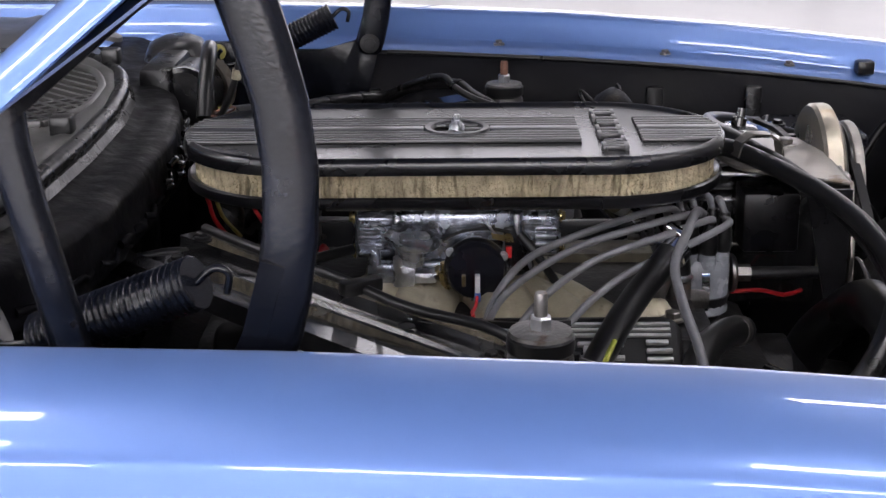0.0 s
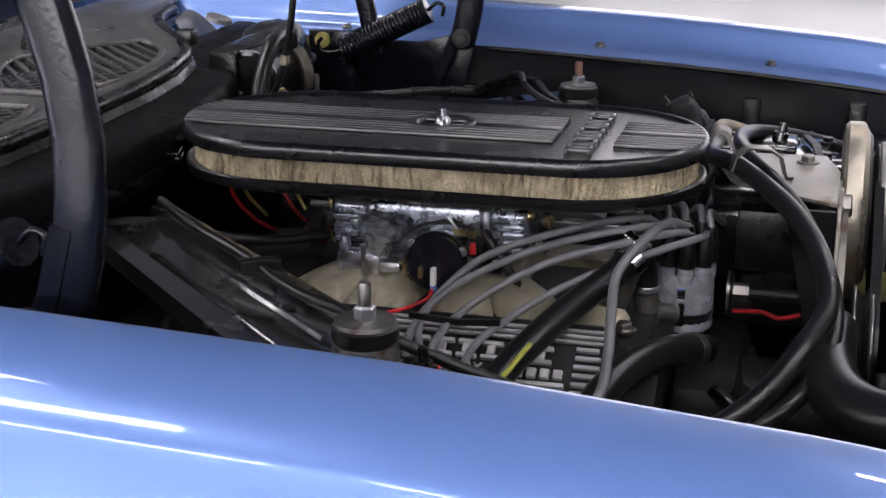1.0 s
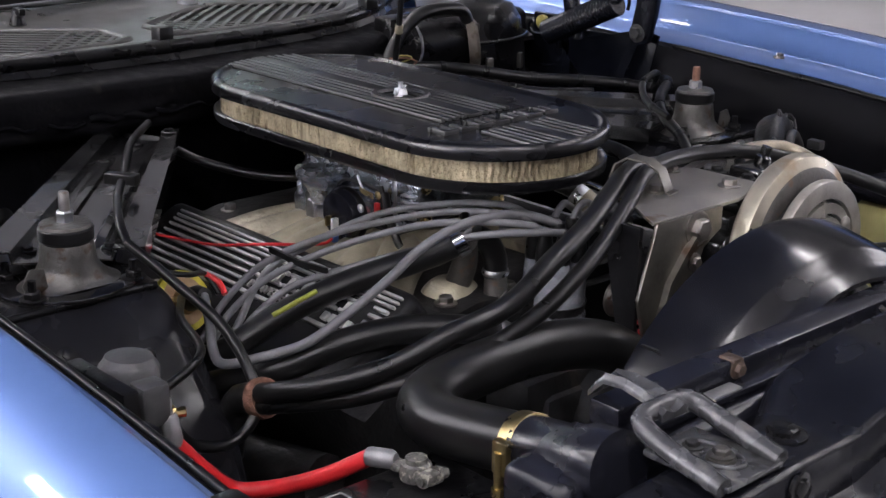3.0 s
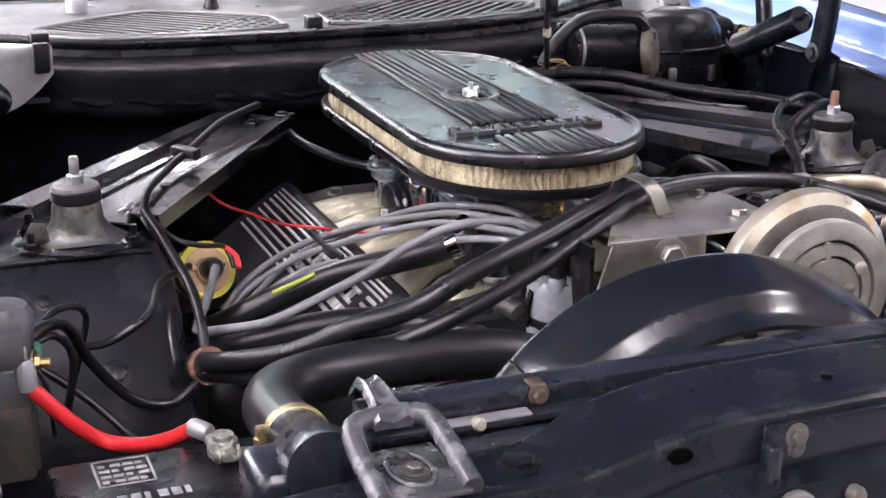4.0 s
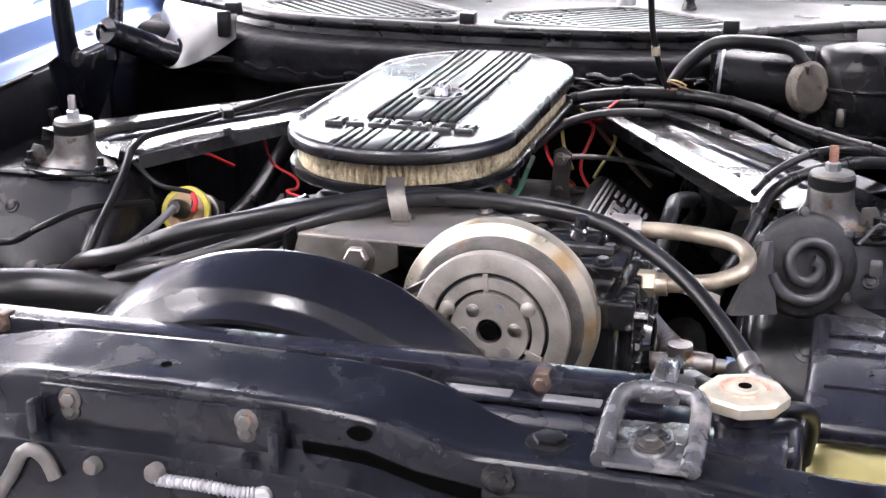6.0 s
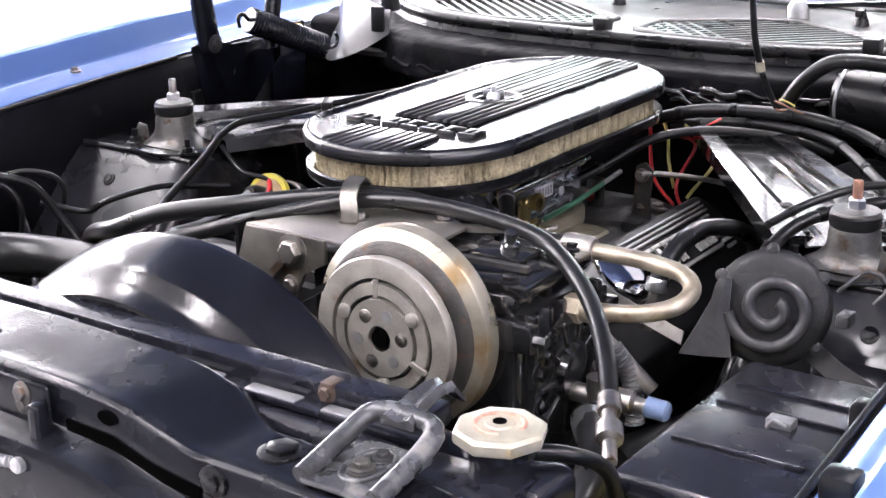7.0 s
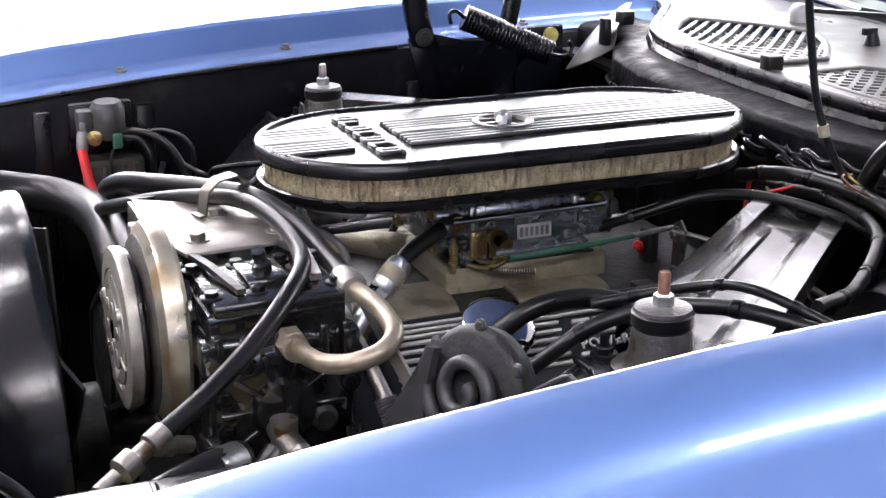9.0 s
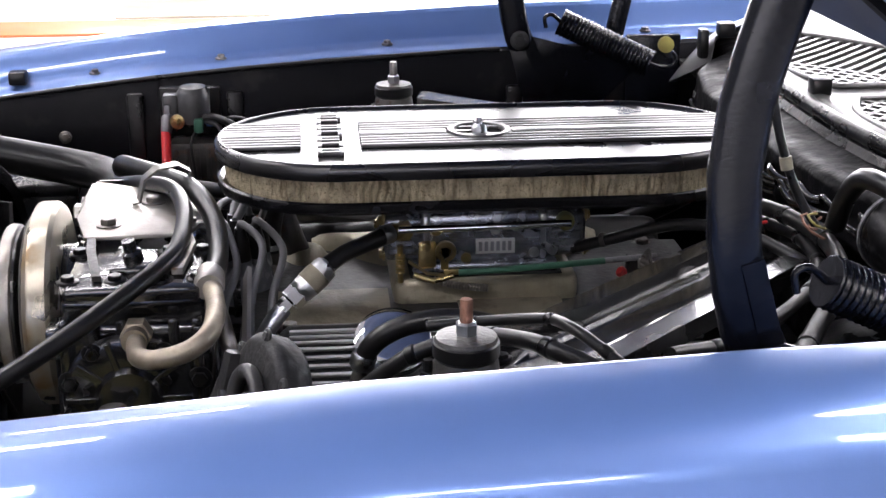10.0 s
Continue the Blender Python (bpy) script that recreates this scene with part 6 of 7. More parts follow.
part("front_plate", prism([(-0.027, 0.887), (0.072, 0.887), (0.072, 0.864), (0.045, 0.850), (0.030, 0.815), (0.0, 0.765), (-0.035, 0.760), (-0.050, 0.815)], -0.0022, 0.0022, m=Matrix(((1, 0, 0, 0), (0, 0, -1, -0.4005), (0, 1, 0, 0), (0, 0, 0, 1))), bev=0.0008), PLATE2, brk)
part("side_strut", strip([(0.040, -0.405, 0.878), (0.012, -0.405, 0.848), (-0.008, -0.405, 0.824), (-0.018, -0.405, 0.795), (-0.022, -0.405, 0.74)], 0.010, 0.007, (0, 1, 0)), PLATE2, brk, "pressed stiffening rib")
part("back_leg", prism([(-0.397, 0.885), (-0.35, 0.885), (-0.36, 0.84), (-0.375, 0.77), (-0.38, 0.72), (-0.395, 0.72)], -0.002, 0.002, m=Matrix(((0, 0, 1, -0.044), (1, 0, 0, 0), (0, 1, 0, 0), (0, 0, 0, 1)))), SATIN, brk, "black painted side leg")
part("bolt", bolt((0.033, -0.403, 0.871), (0, -1, 0), 0.012, 0.010), STEEL, brk)
part("bolt", bolt((0.056, -0.331, 0.8885), (0, 0, 1), 0.008, 0.007), STEEL, brk)
part("bolt", bolt((0.130, -0.366, 0.8885), (0, 0, 1), 0.008, 0.008), STEEL, brk)
part("bolt", bolt((0.130, -0.290, 0.8885), (0, 0, 1), 0.007, 0.006), STEEL, brk)
part("bolt", bolt((0.030, -0.404, 0.838), (0, -1, 0), 0.006, 0.006), STEEL, brk)
part("adjuster", join(lathe([(0.0095, -0.002), (0.0095, 0.014)], (0.045, -0.303, 0.767), (0, -1, 0), sides=6), lathe([(0.021, -0.008), (0.021, -0.005), (0.018, -0.002)], (0.045, -0.303, 0.767), (0, -1, 0), 24)), STEEL, brk, "plain steel nut and washer")
part("adjuster_shaft", lathe([(0.007, 0), (0.007, 0.09)], (0.045, -0.30, 0.767), (0, -1, 0), 12), DARK, brk)
part("rear_stay", strip([(0.185, -0.236, 0.856), (0.27, -0.235, 0.828), (0.36, -0.232, 0.796)], 0.013, 0.004, (0, 0.4, 1)), PLATE, brk, "plain steel rear stay")
part("pivot_box", box(0.022, 0.08, -0.362, -0.302, 0.797, 0.862, 0.004), SATIN, brk, "black box section behind the bracket")

LIQ = [(-0.372, -0.232, 0.756), (-0.374, -0.268, 0.770), (-0.356, -0.310, 0.785), (-0.312, -0.350, 0.804), (-0.27, -0.378, 0.831), (-0.216, -0.395, 0.85), (-0.154, -0.386, 0.874), (-0.083, -0.363, 0.888), (-0.011, -0.328, 0.898), (0.059, -0.292, 0.902), (0.127, -0.268, 0.890)]
ah = thing("ac_hose", "black rubber air conditioning hose sweeping over the compressor to its pipe", "hose", (-0.1, -0.36, 0.86), "air conditioning hoses")
part("hose", tube(LIQ + [(0.198, -0.261, 0.878), (0.270, -0.263, 0.876)], 0.0098, 14, 0.008), RUBBER, ah)
part("ferrule", lathe([(0.0125, 0), (0.0135, 0.004), (0.0135, 0.026), (0.0115, 0.03)], (0.252, -0.2655, 0.878), (1, 0.05, -0.03), 18), PLATE, ah, "pale crimped ferrule")
part("pipe", tube([(0.275, -0.263, 0.876), (0.306, -0.258, 0.875), (0.339, -0.256, 0.873), (0.372, -0.260, 0.869), (0.388, -0.276, 0.862), (0.386, -0.300, 0.855), (0.366, -0.316, 0.849), (0.340, -0.322, 0.845), (0.308, -0.325, 0.843)], 0.0082, 14, 0.005), GOLDPIPE, ah, "gold plated return bend")
dh = thing("discharge_hose", "thinner black air conditioning hose ending in a service fitting", "hose", (0.2, -0.33, 0.88), "air conditioning hoses")
part("hose", tube([(-0.375, -0.240, 0.748), (-0.371, -0.267, 0.757), (-0.338, -0.325, 0.773), (-0.307, -0.371, 0.795), (-0.255, -0.396, 0.814), (-0.189, -0.402, 0.835), (-0.118, -0.390, 0.858), (-0.052, -0.368, 0.879), (0.004, -0.342, 0.894), (0.053, -0.316, 0.903), (0.105, -0.300, 0.905), (0.17, -0.292, 0.901), (0.241, -0.298, 0.893), (0.294, -0.329, 0.881), (0.341, -0.37, 0.864), (0.379, -0.417, 0.844), (0.408, -0.463, 0.827)], 0.0080, 14, 0.008), RUBBER, dh)
part("fitting", join(lathe([(0.0095, 0), (0.0095, 0.016), (0.007, 0.018), (0.007, 0.03), (0.011, 0.032), (0.011, 0.046), (0.006, 0.05), (0.006, 0.07)], (0.404, -0.456, 0.830), (0.45, -0.80, -0.35), 14)), STEEL, dh, "steel service fitting")
part("valve_stem", lathe([(0.010, 0), (0.010, 0.014), (0.007, 0.018), (0.007, 0.034)], (0.408, -0.463, 0.823), (-0.45, 0.8, -0.35), 12), STEEL, dh)
sv = thing("service_valve", "steel service valve with a blue cap beside the compressor", "valve", (0.35, -0.33, 0.74))
part("body", join(lathe([(0.011, 0), (0.011, 0.03), (0.007, 0.034), (0.007, 0.05)], (0.335, -0.345, 0.775), (0.9, 0.15, -0.1), 14), lathe([(0.012, -0.01), (0.012, 0.02)], (0.335, -0.345, 0.772), (0, 0, 1), 12), lathe([(0.009, 0), (0.009, 0.05)], (0.30, -0.345, 0.772), (1, 0, 0), 12)), STEEL, sv)
part("cap", lathe([(0.0095, 0), (0.0095, 0.018), (0.007, 0.021)], (0.378, -0.338, 0.771), (0.9, 0.15, -0.1), 14), FADEDBLUE, sv, "blue plastic cap")
part("hose", tube([(0.34, -0.35, 0.765), (0.36, -0.40, 0.72), (0.40, -0.47, 0.70), (0.42, -0.55, 0.68)], 0.014, 12), RUBBER, sv)
lh = thing("suction_hose", "thick black hose with crimped steel end below the compressor", "hose", (0.36, -0.42, 0.75))
part("hose", tube([(0.345, -0.385, 0.768), (0.375, -0.425, 0.775), (0.400, -0.475, 0.768), (0.405, -0.53, 0.735), (0.40, -0.56, 0.68)], 0.015, 14), RUBBER, lh)
part("ferrule", lathe([(0.0165, 0), (0.0165, 0.03)], (0.350, -0.390, 0.769), (0.55, -0.75, 0.1), 16), ALU, lh, "crimped steel ferrule")
cl = thing("hose_strap", "bent steel strap holding the hoses on the bracket", "hose strap", (0.05, -0.325, 0.889))
part("strap", strip([(0.060, -0.352, 0.8905), (0.058, -0.345, 0.8915), (0.052, -0.340, 0.912), (0.047, -0.328, 0.921), (0.040, -0.308, 0.923), (0.036, -0.296, 0.915), (0.034, -0.292, 0.90)], 0.018, 0.002, (1, 0.25, 0)), PLATE2, cl)
he = thing("hose_grommet", "rust-brown bracket end where the hoses turn down", "hose bracket", (-0.37, -0.23, 0.74))
part("band", lathe([(0.0185, -0.006), (0.0195, 0), (0.0185, 0.006)], (-0.368, -0.236, 0.752), (0.2, -0.9, 0.3), 20), RUST, he, "rusty steel band")
part("stem", tube([(-0.368, -0.225, 0.750), (-0.372, -0.20, 0.735), (-0.375, -0.19, 0.68)], 0.014, 10), RUBBER, he)

# ---- fuel line
fl = thing("fuel_line", "black fuel hose with clear filter feeding the carburetor", "fuel hose", (0.14, -0.19, 0.82))
part("hose", tube([(0.078, -0.096, 0.856), (0.092, -0.116, 0.853), (0.110, -0.146, 0.846), (0.122, -0.163, 0.838)], 0.0088, 12), RUBBER, fl)
part("hose_end", lathe([(0.0098, 0), (0.0100, 0.004), (0.0100, 0.011), (0.0085, 0.013)], (0.085, -0.107, 0.855), (-0.5, 0.8, 0.1), 18), ALU, fl, "bright crimped hose end")
part("filter", lathe([(0.008, 0), (0.0120, 0.003), (0.0130, 0.008), (0.0130, 0.034), (0.0120, 0.040), (0.008, 0.044)], (0.121, -0.160, 0.840), (0.30, -0.68, -0.55), 20), ALU, fl, "bright inline fuel filter")
part("filter_window", lathe([(0.0136, 0.013), (0.0136, 0.029)], (0.121, -0.160, 0.840), (0.30, -0.68, -0.55), 20), KHAKI, fl, "pale sight glass")
part("filter_nut", lathe([(0.0120, 0.040), (0.0120, 0.052), (0.009, 0.054), (0.009, 0.064)], (0.121, -0.160, 0.840), (0.30, -0.68, -0.55), sides=6), CHROME, fl, "chrome hexagon fitting")
part("lower_hose", tube([(0.141, -0.205, 0.803), (0.150, -0.218, 0.790), (0.160, -0.232, 0.765), (0.168, -0.245, 0.72), (0.17, -0.26, 0.66)], 0.0085, 12), ALU, fl, "bright braided lower line")
vh = thing("vacuum_hose", "black vacuum hose behind the carburetor", "hose", (0.055, 0.088, 0.826))
part("hose", tube([(0.055, 0.088, 0.826), (0.080, 0.125, 0.843), (0.114, 0.185, 0.867), (0.165, 0.232, 0.874), (0.24, 0.27, 0.868), (0.30, 0.30, 0.85)], 0.0060, 12), RUBBER, vh)
part("clip", tube([(0.075, 0.117, 0.8405), (0.0775, 0.121, 0.842)], 0.0074, 16, straight=True), MOUNT, vh, "dull spring clip")
solo("pcv_hose", tube([(-0.06, 0.106, 0.830), (-0.10, 0.15, 0.832), (-0.14, 0.20, 0.845), (-0.16, 0.26, 0.86), (-0.18, 0.30, 0.86)], 0.0055, 12), RUBBER, "black breather hose behind the carburetor", "hose")
bh2 = thing("breather_hose", "black breather hose arching over the driver valve cover", "hose", (0.284, -0.130, 0.80))
part("hose", tube([(0.283, -0.132, 0.806), (0.285, -0.129, 0.816), (0.288, -0.117, 0.829), (0.289, -0.096, 0.839), (0.289, -0.070, 0.843), (0.289, -0.044, 0.842), (0.297, -0.015, 0.837), (0.305, 0.02, 0.825), (0.305, 0.06, 0.80), (0.29, 0.10, 0.77)], 0.0095, 14), RUBBER, bh2)
part("clamp", lathe([(0.0105, -0.007), (0.0115, -0.005), (0.0115, 0.005), (0.0105, 0.007)], (0.283, -0.134, 0.805), (0.1, 0.25, 1), 18), ALU, bh2, "bright crimped end")
part("pipe", tube([(0.283, -0.134, 0.802), (0.281, -0.140, 0.785), (0.279, -0.148, 0.76)], 0.0065, 10), MOUNT, bh2, "dull dark pipe below the hose")
tp = thing("dipstick_tube", "grey steel dipstick tube beside the compressor", "tube", (0.26, -0.25, 0.75))
part("tube", tube([(0.210, -0.270, 0.862), (0.245, -0.255, 0.822), (0.290, -0.240, 0.775), (0.330, -0.230, 0.735)], 0.0075, 10), STEEL, tp)
part("braided_end", tube([(0.290, -0.240, 0.775), (0.310, -0.236, 0.745), (0.315, -0.238, 0.70)], 0.010, 10, 0.001, ridge=0.0008, pitch=0.003), GREYM, tp, "braided sleeve")

# ---- horn
hn = thing("horn", "dusty black snail horn with spiral relief on the driver side", "horn", (0.46, -0.22, 0.76))
hw = Vector((0.36, -0.90, 0.24)).normalized()
H0 = Vector((0.445, -0.231, 0.842))
part("disc", lathe([(0.038, -0.040), (0.046, -0.037), (0.051, -0.030), (0.053, -0.018), (0.054, -0.012), (0.050, -0.008), (0.046, -0.006), (0.01, -0.006)], H0, hw, 36), DARK, hn, sharp=60)
hm = axis_m(H0, hw)
spiral = [hm @ Vector((r * math.cos(a), r * math.sin(a), 0.0)) for r, a in [(0.0075 + 0.031 * k / 34, 0.9 - 0.30 * k) for k in range(35)]]
part("spiral", tube(spiral, 0.0060, 12, 0.004), HORNM, hn, "raised spiral trumpet")
he1 = Vector((0.93, 0.37, 0)).normalized()
he2 = hw.cross(he1)
he2 = he2 if he2.z > 0 else -he2
part("mouth", loft([[H0 + he1 * e + he2 * f + hw * d for e, d in ((e0, -0.020), (e1, -0.020), (e1, 0.002), ((e0 + e1) / 2, 0.005), (e0, 0.000))] for f, e0, e1 in ((0.026, -0.047, -0.036), (0.004, -0.054, -0.037), (-0.020, -0.066, -0.036), (-0.046, -0.080, -0.033))]), HORNM, hn, "flared horn mouth")
part("rim_tab", box(-0.010, 0.010, -0.006, 0.006, 0.0, 0.012, 0.002, m=axis_m(H0 + Vector((0.058, 0.012, 0.0)), (1, 0, 0))), HORNM, hn)
for a in (0.6, 1.6, 2.6, 3.8, 5.6):
    part("screw", bolt(hm @ Vector((0.053 * math.cos(a), 0.053 * math.sin(a), -0.010)), hw, 0.004, 0.003), HORNM, hn)
part("bracket", strip([(0.47, -0.20, 0.80), (0.50, -0.20, 0.78), (0.54, -0.215, 0.77), (0.57, -0.21, 0.77)], 0.022, 0.004, (0, 0.3, 1)), HORNM, hn)
part("lead", tube([(0.49, -0.19, 0.855), (0.51, -0.17, 0.872), (0.53, -0.17, 0.862), (0.52, -0.18, 0.845)], 0.002, 6), HORNM, hn)

# ---- washer and overflow tank
tk = thing("washer_tank", "yellowed plastic washer tank with black lid on the driver side", "fluid tank", (0.53, -0.42, 0.60))
part("tank", box(0.462, 0.585, -0.545, -0.305, 0.62, 0.801, 0.018, 3), TANK, tk, "yellowed translucent tank")
part("lid", box(0.455, 0.588, -0.552, -0.298, 0.800, 0.821, 0.008, 3), GLOSS, tk, "black moulded lid")
part("clip", join(box(0.520, 0.542, -0.420, -0.406, 0.820, 0.828, 0.002), tube([(0.524, -0.424, 0.823), (0.530, -0.428, 0.831), (0.538, -0.424, 0.826)], 0.0018, 8)), GREYM, tk, "small bright lid clip")
for y in (-0.36, -0.48):
    part("lid_rib", box(0.470, 0.575, y, y + 0.005, 0.820, 0.8235, 0.001), GLOSS, tk)
part("lid_rib", box(0.47, 0.575, -0.40, -0.395, 0.820, 0.824, 0.001), GLOSS, tk)

# ---- battery and starter relay
bat = thing("battery", "black car battery with white printed label on the passenger side", "battery", (-0.46, -0.55, 0.58))
part("case", box(-0.545, -0.375, -0.665, -0.475, 0.60, 0.775, 0.006), SATIN, bat)
part("cover", box(-0.548, -0.372, -0.668, -0.472, 0.774, 0.790, 0.005), SATIN, bat)
LX0, LX1, LY0, LY1 = -0.516, -0.472, -0.524, -0.480
for x0, x1, y0, y1 in ((LX0, LX1, LY1 - 0.002, LY1), (LX0, LX1, LY0, LY0 + 0.002), (LX0, LX0 + 0.002, LY0, LY1), (LX1 - 0.002, LX1, LY0, LY1)):
    part("label_border", box(x0, x1, y0, y1, 0.7902, 0.7908), PRINTGREY, bat, "white printed label border")
for k in range(4):
    for q in range(4):
        x0 = LX0 + 0.004 + 0.0095 * q
        part("print_bar", box(x0, x0 + (0.0078 if (k + q) % 3 else 0.005), LY0 + 0.005 + 0.009 * k, LY0 + 0.0095 + 0.009 * k, 0.7902, 0.7908), PRINTGREY, bat)
for k in range(7):
    part("print_bar", box(LX0 + 0.010 * k, LX0 + 0.010 * k + (0.007 if k % 3 else 0.004), -0.552, -0.541, 0.7902, 0.7908), PRINTGREY, bat)
part("post", lathe([(0.0095, 0.79), (0.0085, 0.808)], (-0.416, -0.500, 0), seg=16), CORROD, bat)
part("vent_strip", box(-0.54, -0.38, -0.63, -0.615, 0.790, 0.797, 0.002), SATIN, bat)
part("tray", box(-0.56, -0.36, -0.68, -0.46, 0.585, 0.602, 0.004), SATIN, bat)
part("tray_leg", box(-0.56, -0.52, -0.66, -0.48, 0.30, 0.585, 0.004), SATIN, bat)
bc = thing("battery_cable", "bright red battery cable from relay to positive terminal", "battery cable", (-0.47, -0.42, 0.77))
part("cable", tube([(-0.546, -0.375, 0.815), (-0.516, -0.373, 0.779), (-0.49, -0.369, 0.755), (-0.467, -0.389, 0.756), (-0.447, -0.425, 0.773), (-0.429, -0.465, 0.8)], 0.0068, 12, 0.006), REDP, bc)
part("sleeve", lathe([(0.0072, -0.004), (0.0078, 0.0), (0.0075, 0.016), (0.0050, 0.020)], (-0.430, -0.466, 0.800), (0.35, -0.9, 0.1), 16), GREYM, bc, "grey crimped sleeve")
part("clamp", join(lathe([(0.0125, 0.791), (0.0130, 0.795), (0.0115, 0.803), (0.0100, 0.804)], (-0.416, -0.500, 0), seg=18), box(-0.4225, -0.4095, -0.522, -0.509, 0.792, 0.802, 0.003), box(-0.428, -0.416, -0.492, -0.478, 0.794, 0.802, 0.003), bolt((-0.408, -0.515, 0.797), (1, -0.2, 0), 0.0045, 0.008), bolt((-0.424, -0.516, 0.797), (-1, -0.2, 0), 0.0040, 0.004)), CORROD, bc, "corroded lead terminal clamp")
part("lug", join(lathe([(0.0078, -0.004), (0.0082, 0.0), (0.0080, 0.018), (0.0060, 0.022)], (-0.547, -0.374, 0.817), (-0.12, 0.10, 1), 14), box(-0.556, -0.546, -0.376, -0.368, 0.836, 0.852, 0.002)), GREYM, bc, "grey crimped cable lug")
rl = thing("starter_relay", "grey starter relay on a bracket with red and green wires", "relay", (-0.57, -0.335, 0.80))
part("body", lathe([(0.022, 0), (0.023, 0.003), (0.023, 0.042), (0.020, 0.046)], (-0.560, -0.336, 0.826), (0.05, 0, 1), 24), RELAYM, rl)
part("cap", lathe([(0.020, 0.046), (0.018, 0.050), (0.006, 0.052)], (-0.560, -0.336, 0.826), (0.05, 0, 1), 24), RELAYM, rl)
part("side_block", box(-0.572, -0.548, -0.378, -0.356, 0.832, 0.866, 0.004), RELAYM, rl)
part("bracket", box(-0.592, -0.578, -0.385, -0.30, 0.80, 0.87, 0.003), SATIN, rl)
part("stud", join(lathe([(0.004, 0), (0.004, 0.022)], (-0.548, -0.355, 0.83), (1, -0.3, 0), 8), bolt((-0.540, -0.358, 0.83), (1, -0.3, 0), 0.007, 0.006)), BRASS, rl)
part("connector", box(-0.545, -0.53, -0.335, -0.322, 0.815, 0.835, 0.003), GREENP, rl, "green connector")
part("connector", box(-0.545, -0.532, -0.318, -0.308, 0.824, 0.834, 0.002), BLUEP, rl)
vr = thing("voltage_regulator", "grey ribbed voltage regulator box on the inner fender", "regulator", (-0.57, -0.33, 0.73))
part("box", box(-0.59, -0.545, -0.372, -0.292, 0.728, 0.798, 0.006), MOUNT, vr)
for k in range(5):
    part("rib", box(-0.547, -0.541, -0.366 + 0.015 * k, -0.360 + 0.015 * k, 0.735, 0.79, 0.001), MOUNT, vr)

# ---- wiper motor
wm = thing("wiper_motor", "black cylindrical motor with tan end cap on the firewall", "motor", (0.36, 0.33, 0.87))
part("can", lathe([(0.032, 0), (0.037, 0.006), (0.037, 0.115), (0.034, 0.122)], (0.290, 0.335, 0.912), (1, 0.02, -0.06), 30), SATIN, wm)
part("band", lathe([(0.0385, 0.006), (0.0385, 0.010)], (0.290, 0.335, 0.912), (1, 0.02, -0.06), 30), GREYM, wm)
part("end_cap", lathe([(0.034, -0.012), (0.035, 0.0), (0.031, 0.004), (0.008, 0.006)], (0.416, 0.312, 0.906), (0.78, -0.64, 0.12), 30), ENDCAP, wm, "tan stained end cap")
for a in (0.3, 2.4, 4.5):
    part("lug", box(-0.008, 0.008, -0.006, 0.006, -0.004, 0.006, 0.002, m=axis_m((0.408, 0.337 + 0.038 * math.cos(a), 0.905 + 0.038 * math.sin(a)), (1, 0, 0))), MOUNT, wm)
part("vent_pipe", tube([(0.235, 0.300, 0.900), (0.250, 0.300, 0.925), (0.275, 0.300, 0.950), (0.30, 0.302, 0.962), (0.35, 0.308, 0.963), (0.390, 0.315, 0.955), (0.405, 0.318, 0.935)], 0.0095, 12), RUBBER, wm, "curved black vent pipe")
part("mount", box(0.28, 0.42, 0.345, 0.385, 0.85, 0.95, 0.006), SATIN, wm)
hb = thing("heater_box", "black moulded duct bulge on the firewall beside the motor", "heater duct", (0.47, 0.36, 0.80))
part("shell", loft([[Vector((0.485 + 0.085 * math.cos(a) * f, 0.375 + 0.05 * math.sin(a) * f, z)) for a in [2 * math.pi * k / 20 for k in range(20)]] for z, f in ((0.80, 1.05), (0.88, 1.0), (0.925, 0.9), (0.948, 0.7), (0.955, 0.4))]), SATIN, hb, sharp=60)
for k, z in enumerate((0.84, 0.90)):
    part("seam", tube([(0.485 + 0.0885 * math.cos(q) * (1.02 - 0.03 * k), 0.375 + 0.0525 * math.sin(q) * (1.02 - 0.03 * k), z) for q in [math.pi + math.pi * i / 12 for i in range(13)]], 0.003, 8, 0.01), SATIN, hb)
for q in (3.6, 4.4, 5.2):
    part("clip", box(-0.006, 0.006, -0.004, 0.004, -0.012, 0.012, 0.002, m=pose(0.485 + 0.088 * math.cos(q), 0.375 + 0.053 * math.sin(q), 0.865, 0, 0, math.degrees(q) + 90)), STEEL, hb, "small steel spring clip")
hb2 = thing("cowl_corner", "smooth pale grey cowl side panel sloping down beside the grille", "cowl corner", (-0.50, 0.36, 0.80))


def corner(u, v):
    x = -0.585 + 0.165 * u
    back = 0.475 - 0.110 * u
    reach = 0.025 + 0.085 * math.sin(math.pi * min(1, u * 0.55 + 0.22)) ** 2 - 0.055 * u * u
    return (x, back - reach * v, 0.957 - (0.085 - 0.050 * u ** 3) * max(0.0, v - 0.15) ** 1.5 * 1.25)


part("shell", sheet(corner, [i / 16 for i in range(17)], [i / 16 for i in range(17)], 0.002), CORNERM, hb2, sharp=60)
hb3 = thing("cowl_corner", "smooth grey cowl side panel beside the heater duct", "cowl corner", (0.50, 0.40, 0.80))
part("shell", sheet(lambda u, v: (0.600 - 0.130 * u, fire_front(0.600 - 0.130 * u) + 0.030 - (0.02 + 0.06 * (1 - u)) * v, 0.951 - 0.075 * v ** 1.5), [i / 10 for i in range(11)], [i / 10 for i in range(11)], 0.002), CORNERM, hb3, sharp=60)
part("boss", lathe([(0.020, 0), (0.018, 0.006), (0.008, 0.008)], (0.535, 0.478, 0.946), (0, -0.3, 1), 18), CORNERM, hb3)
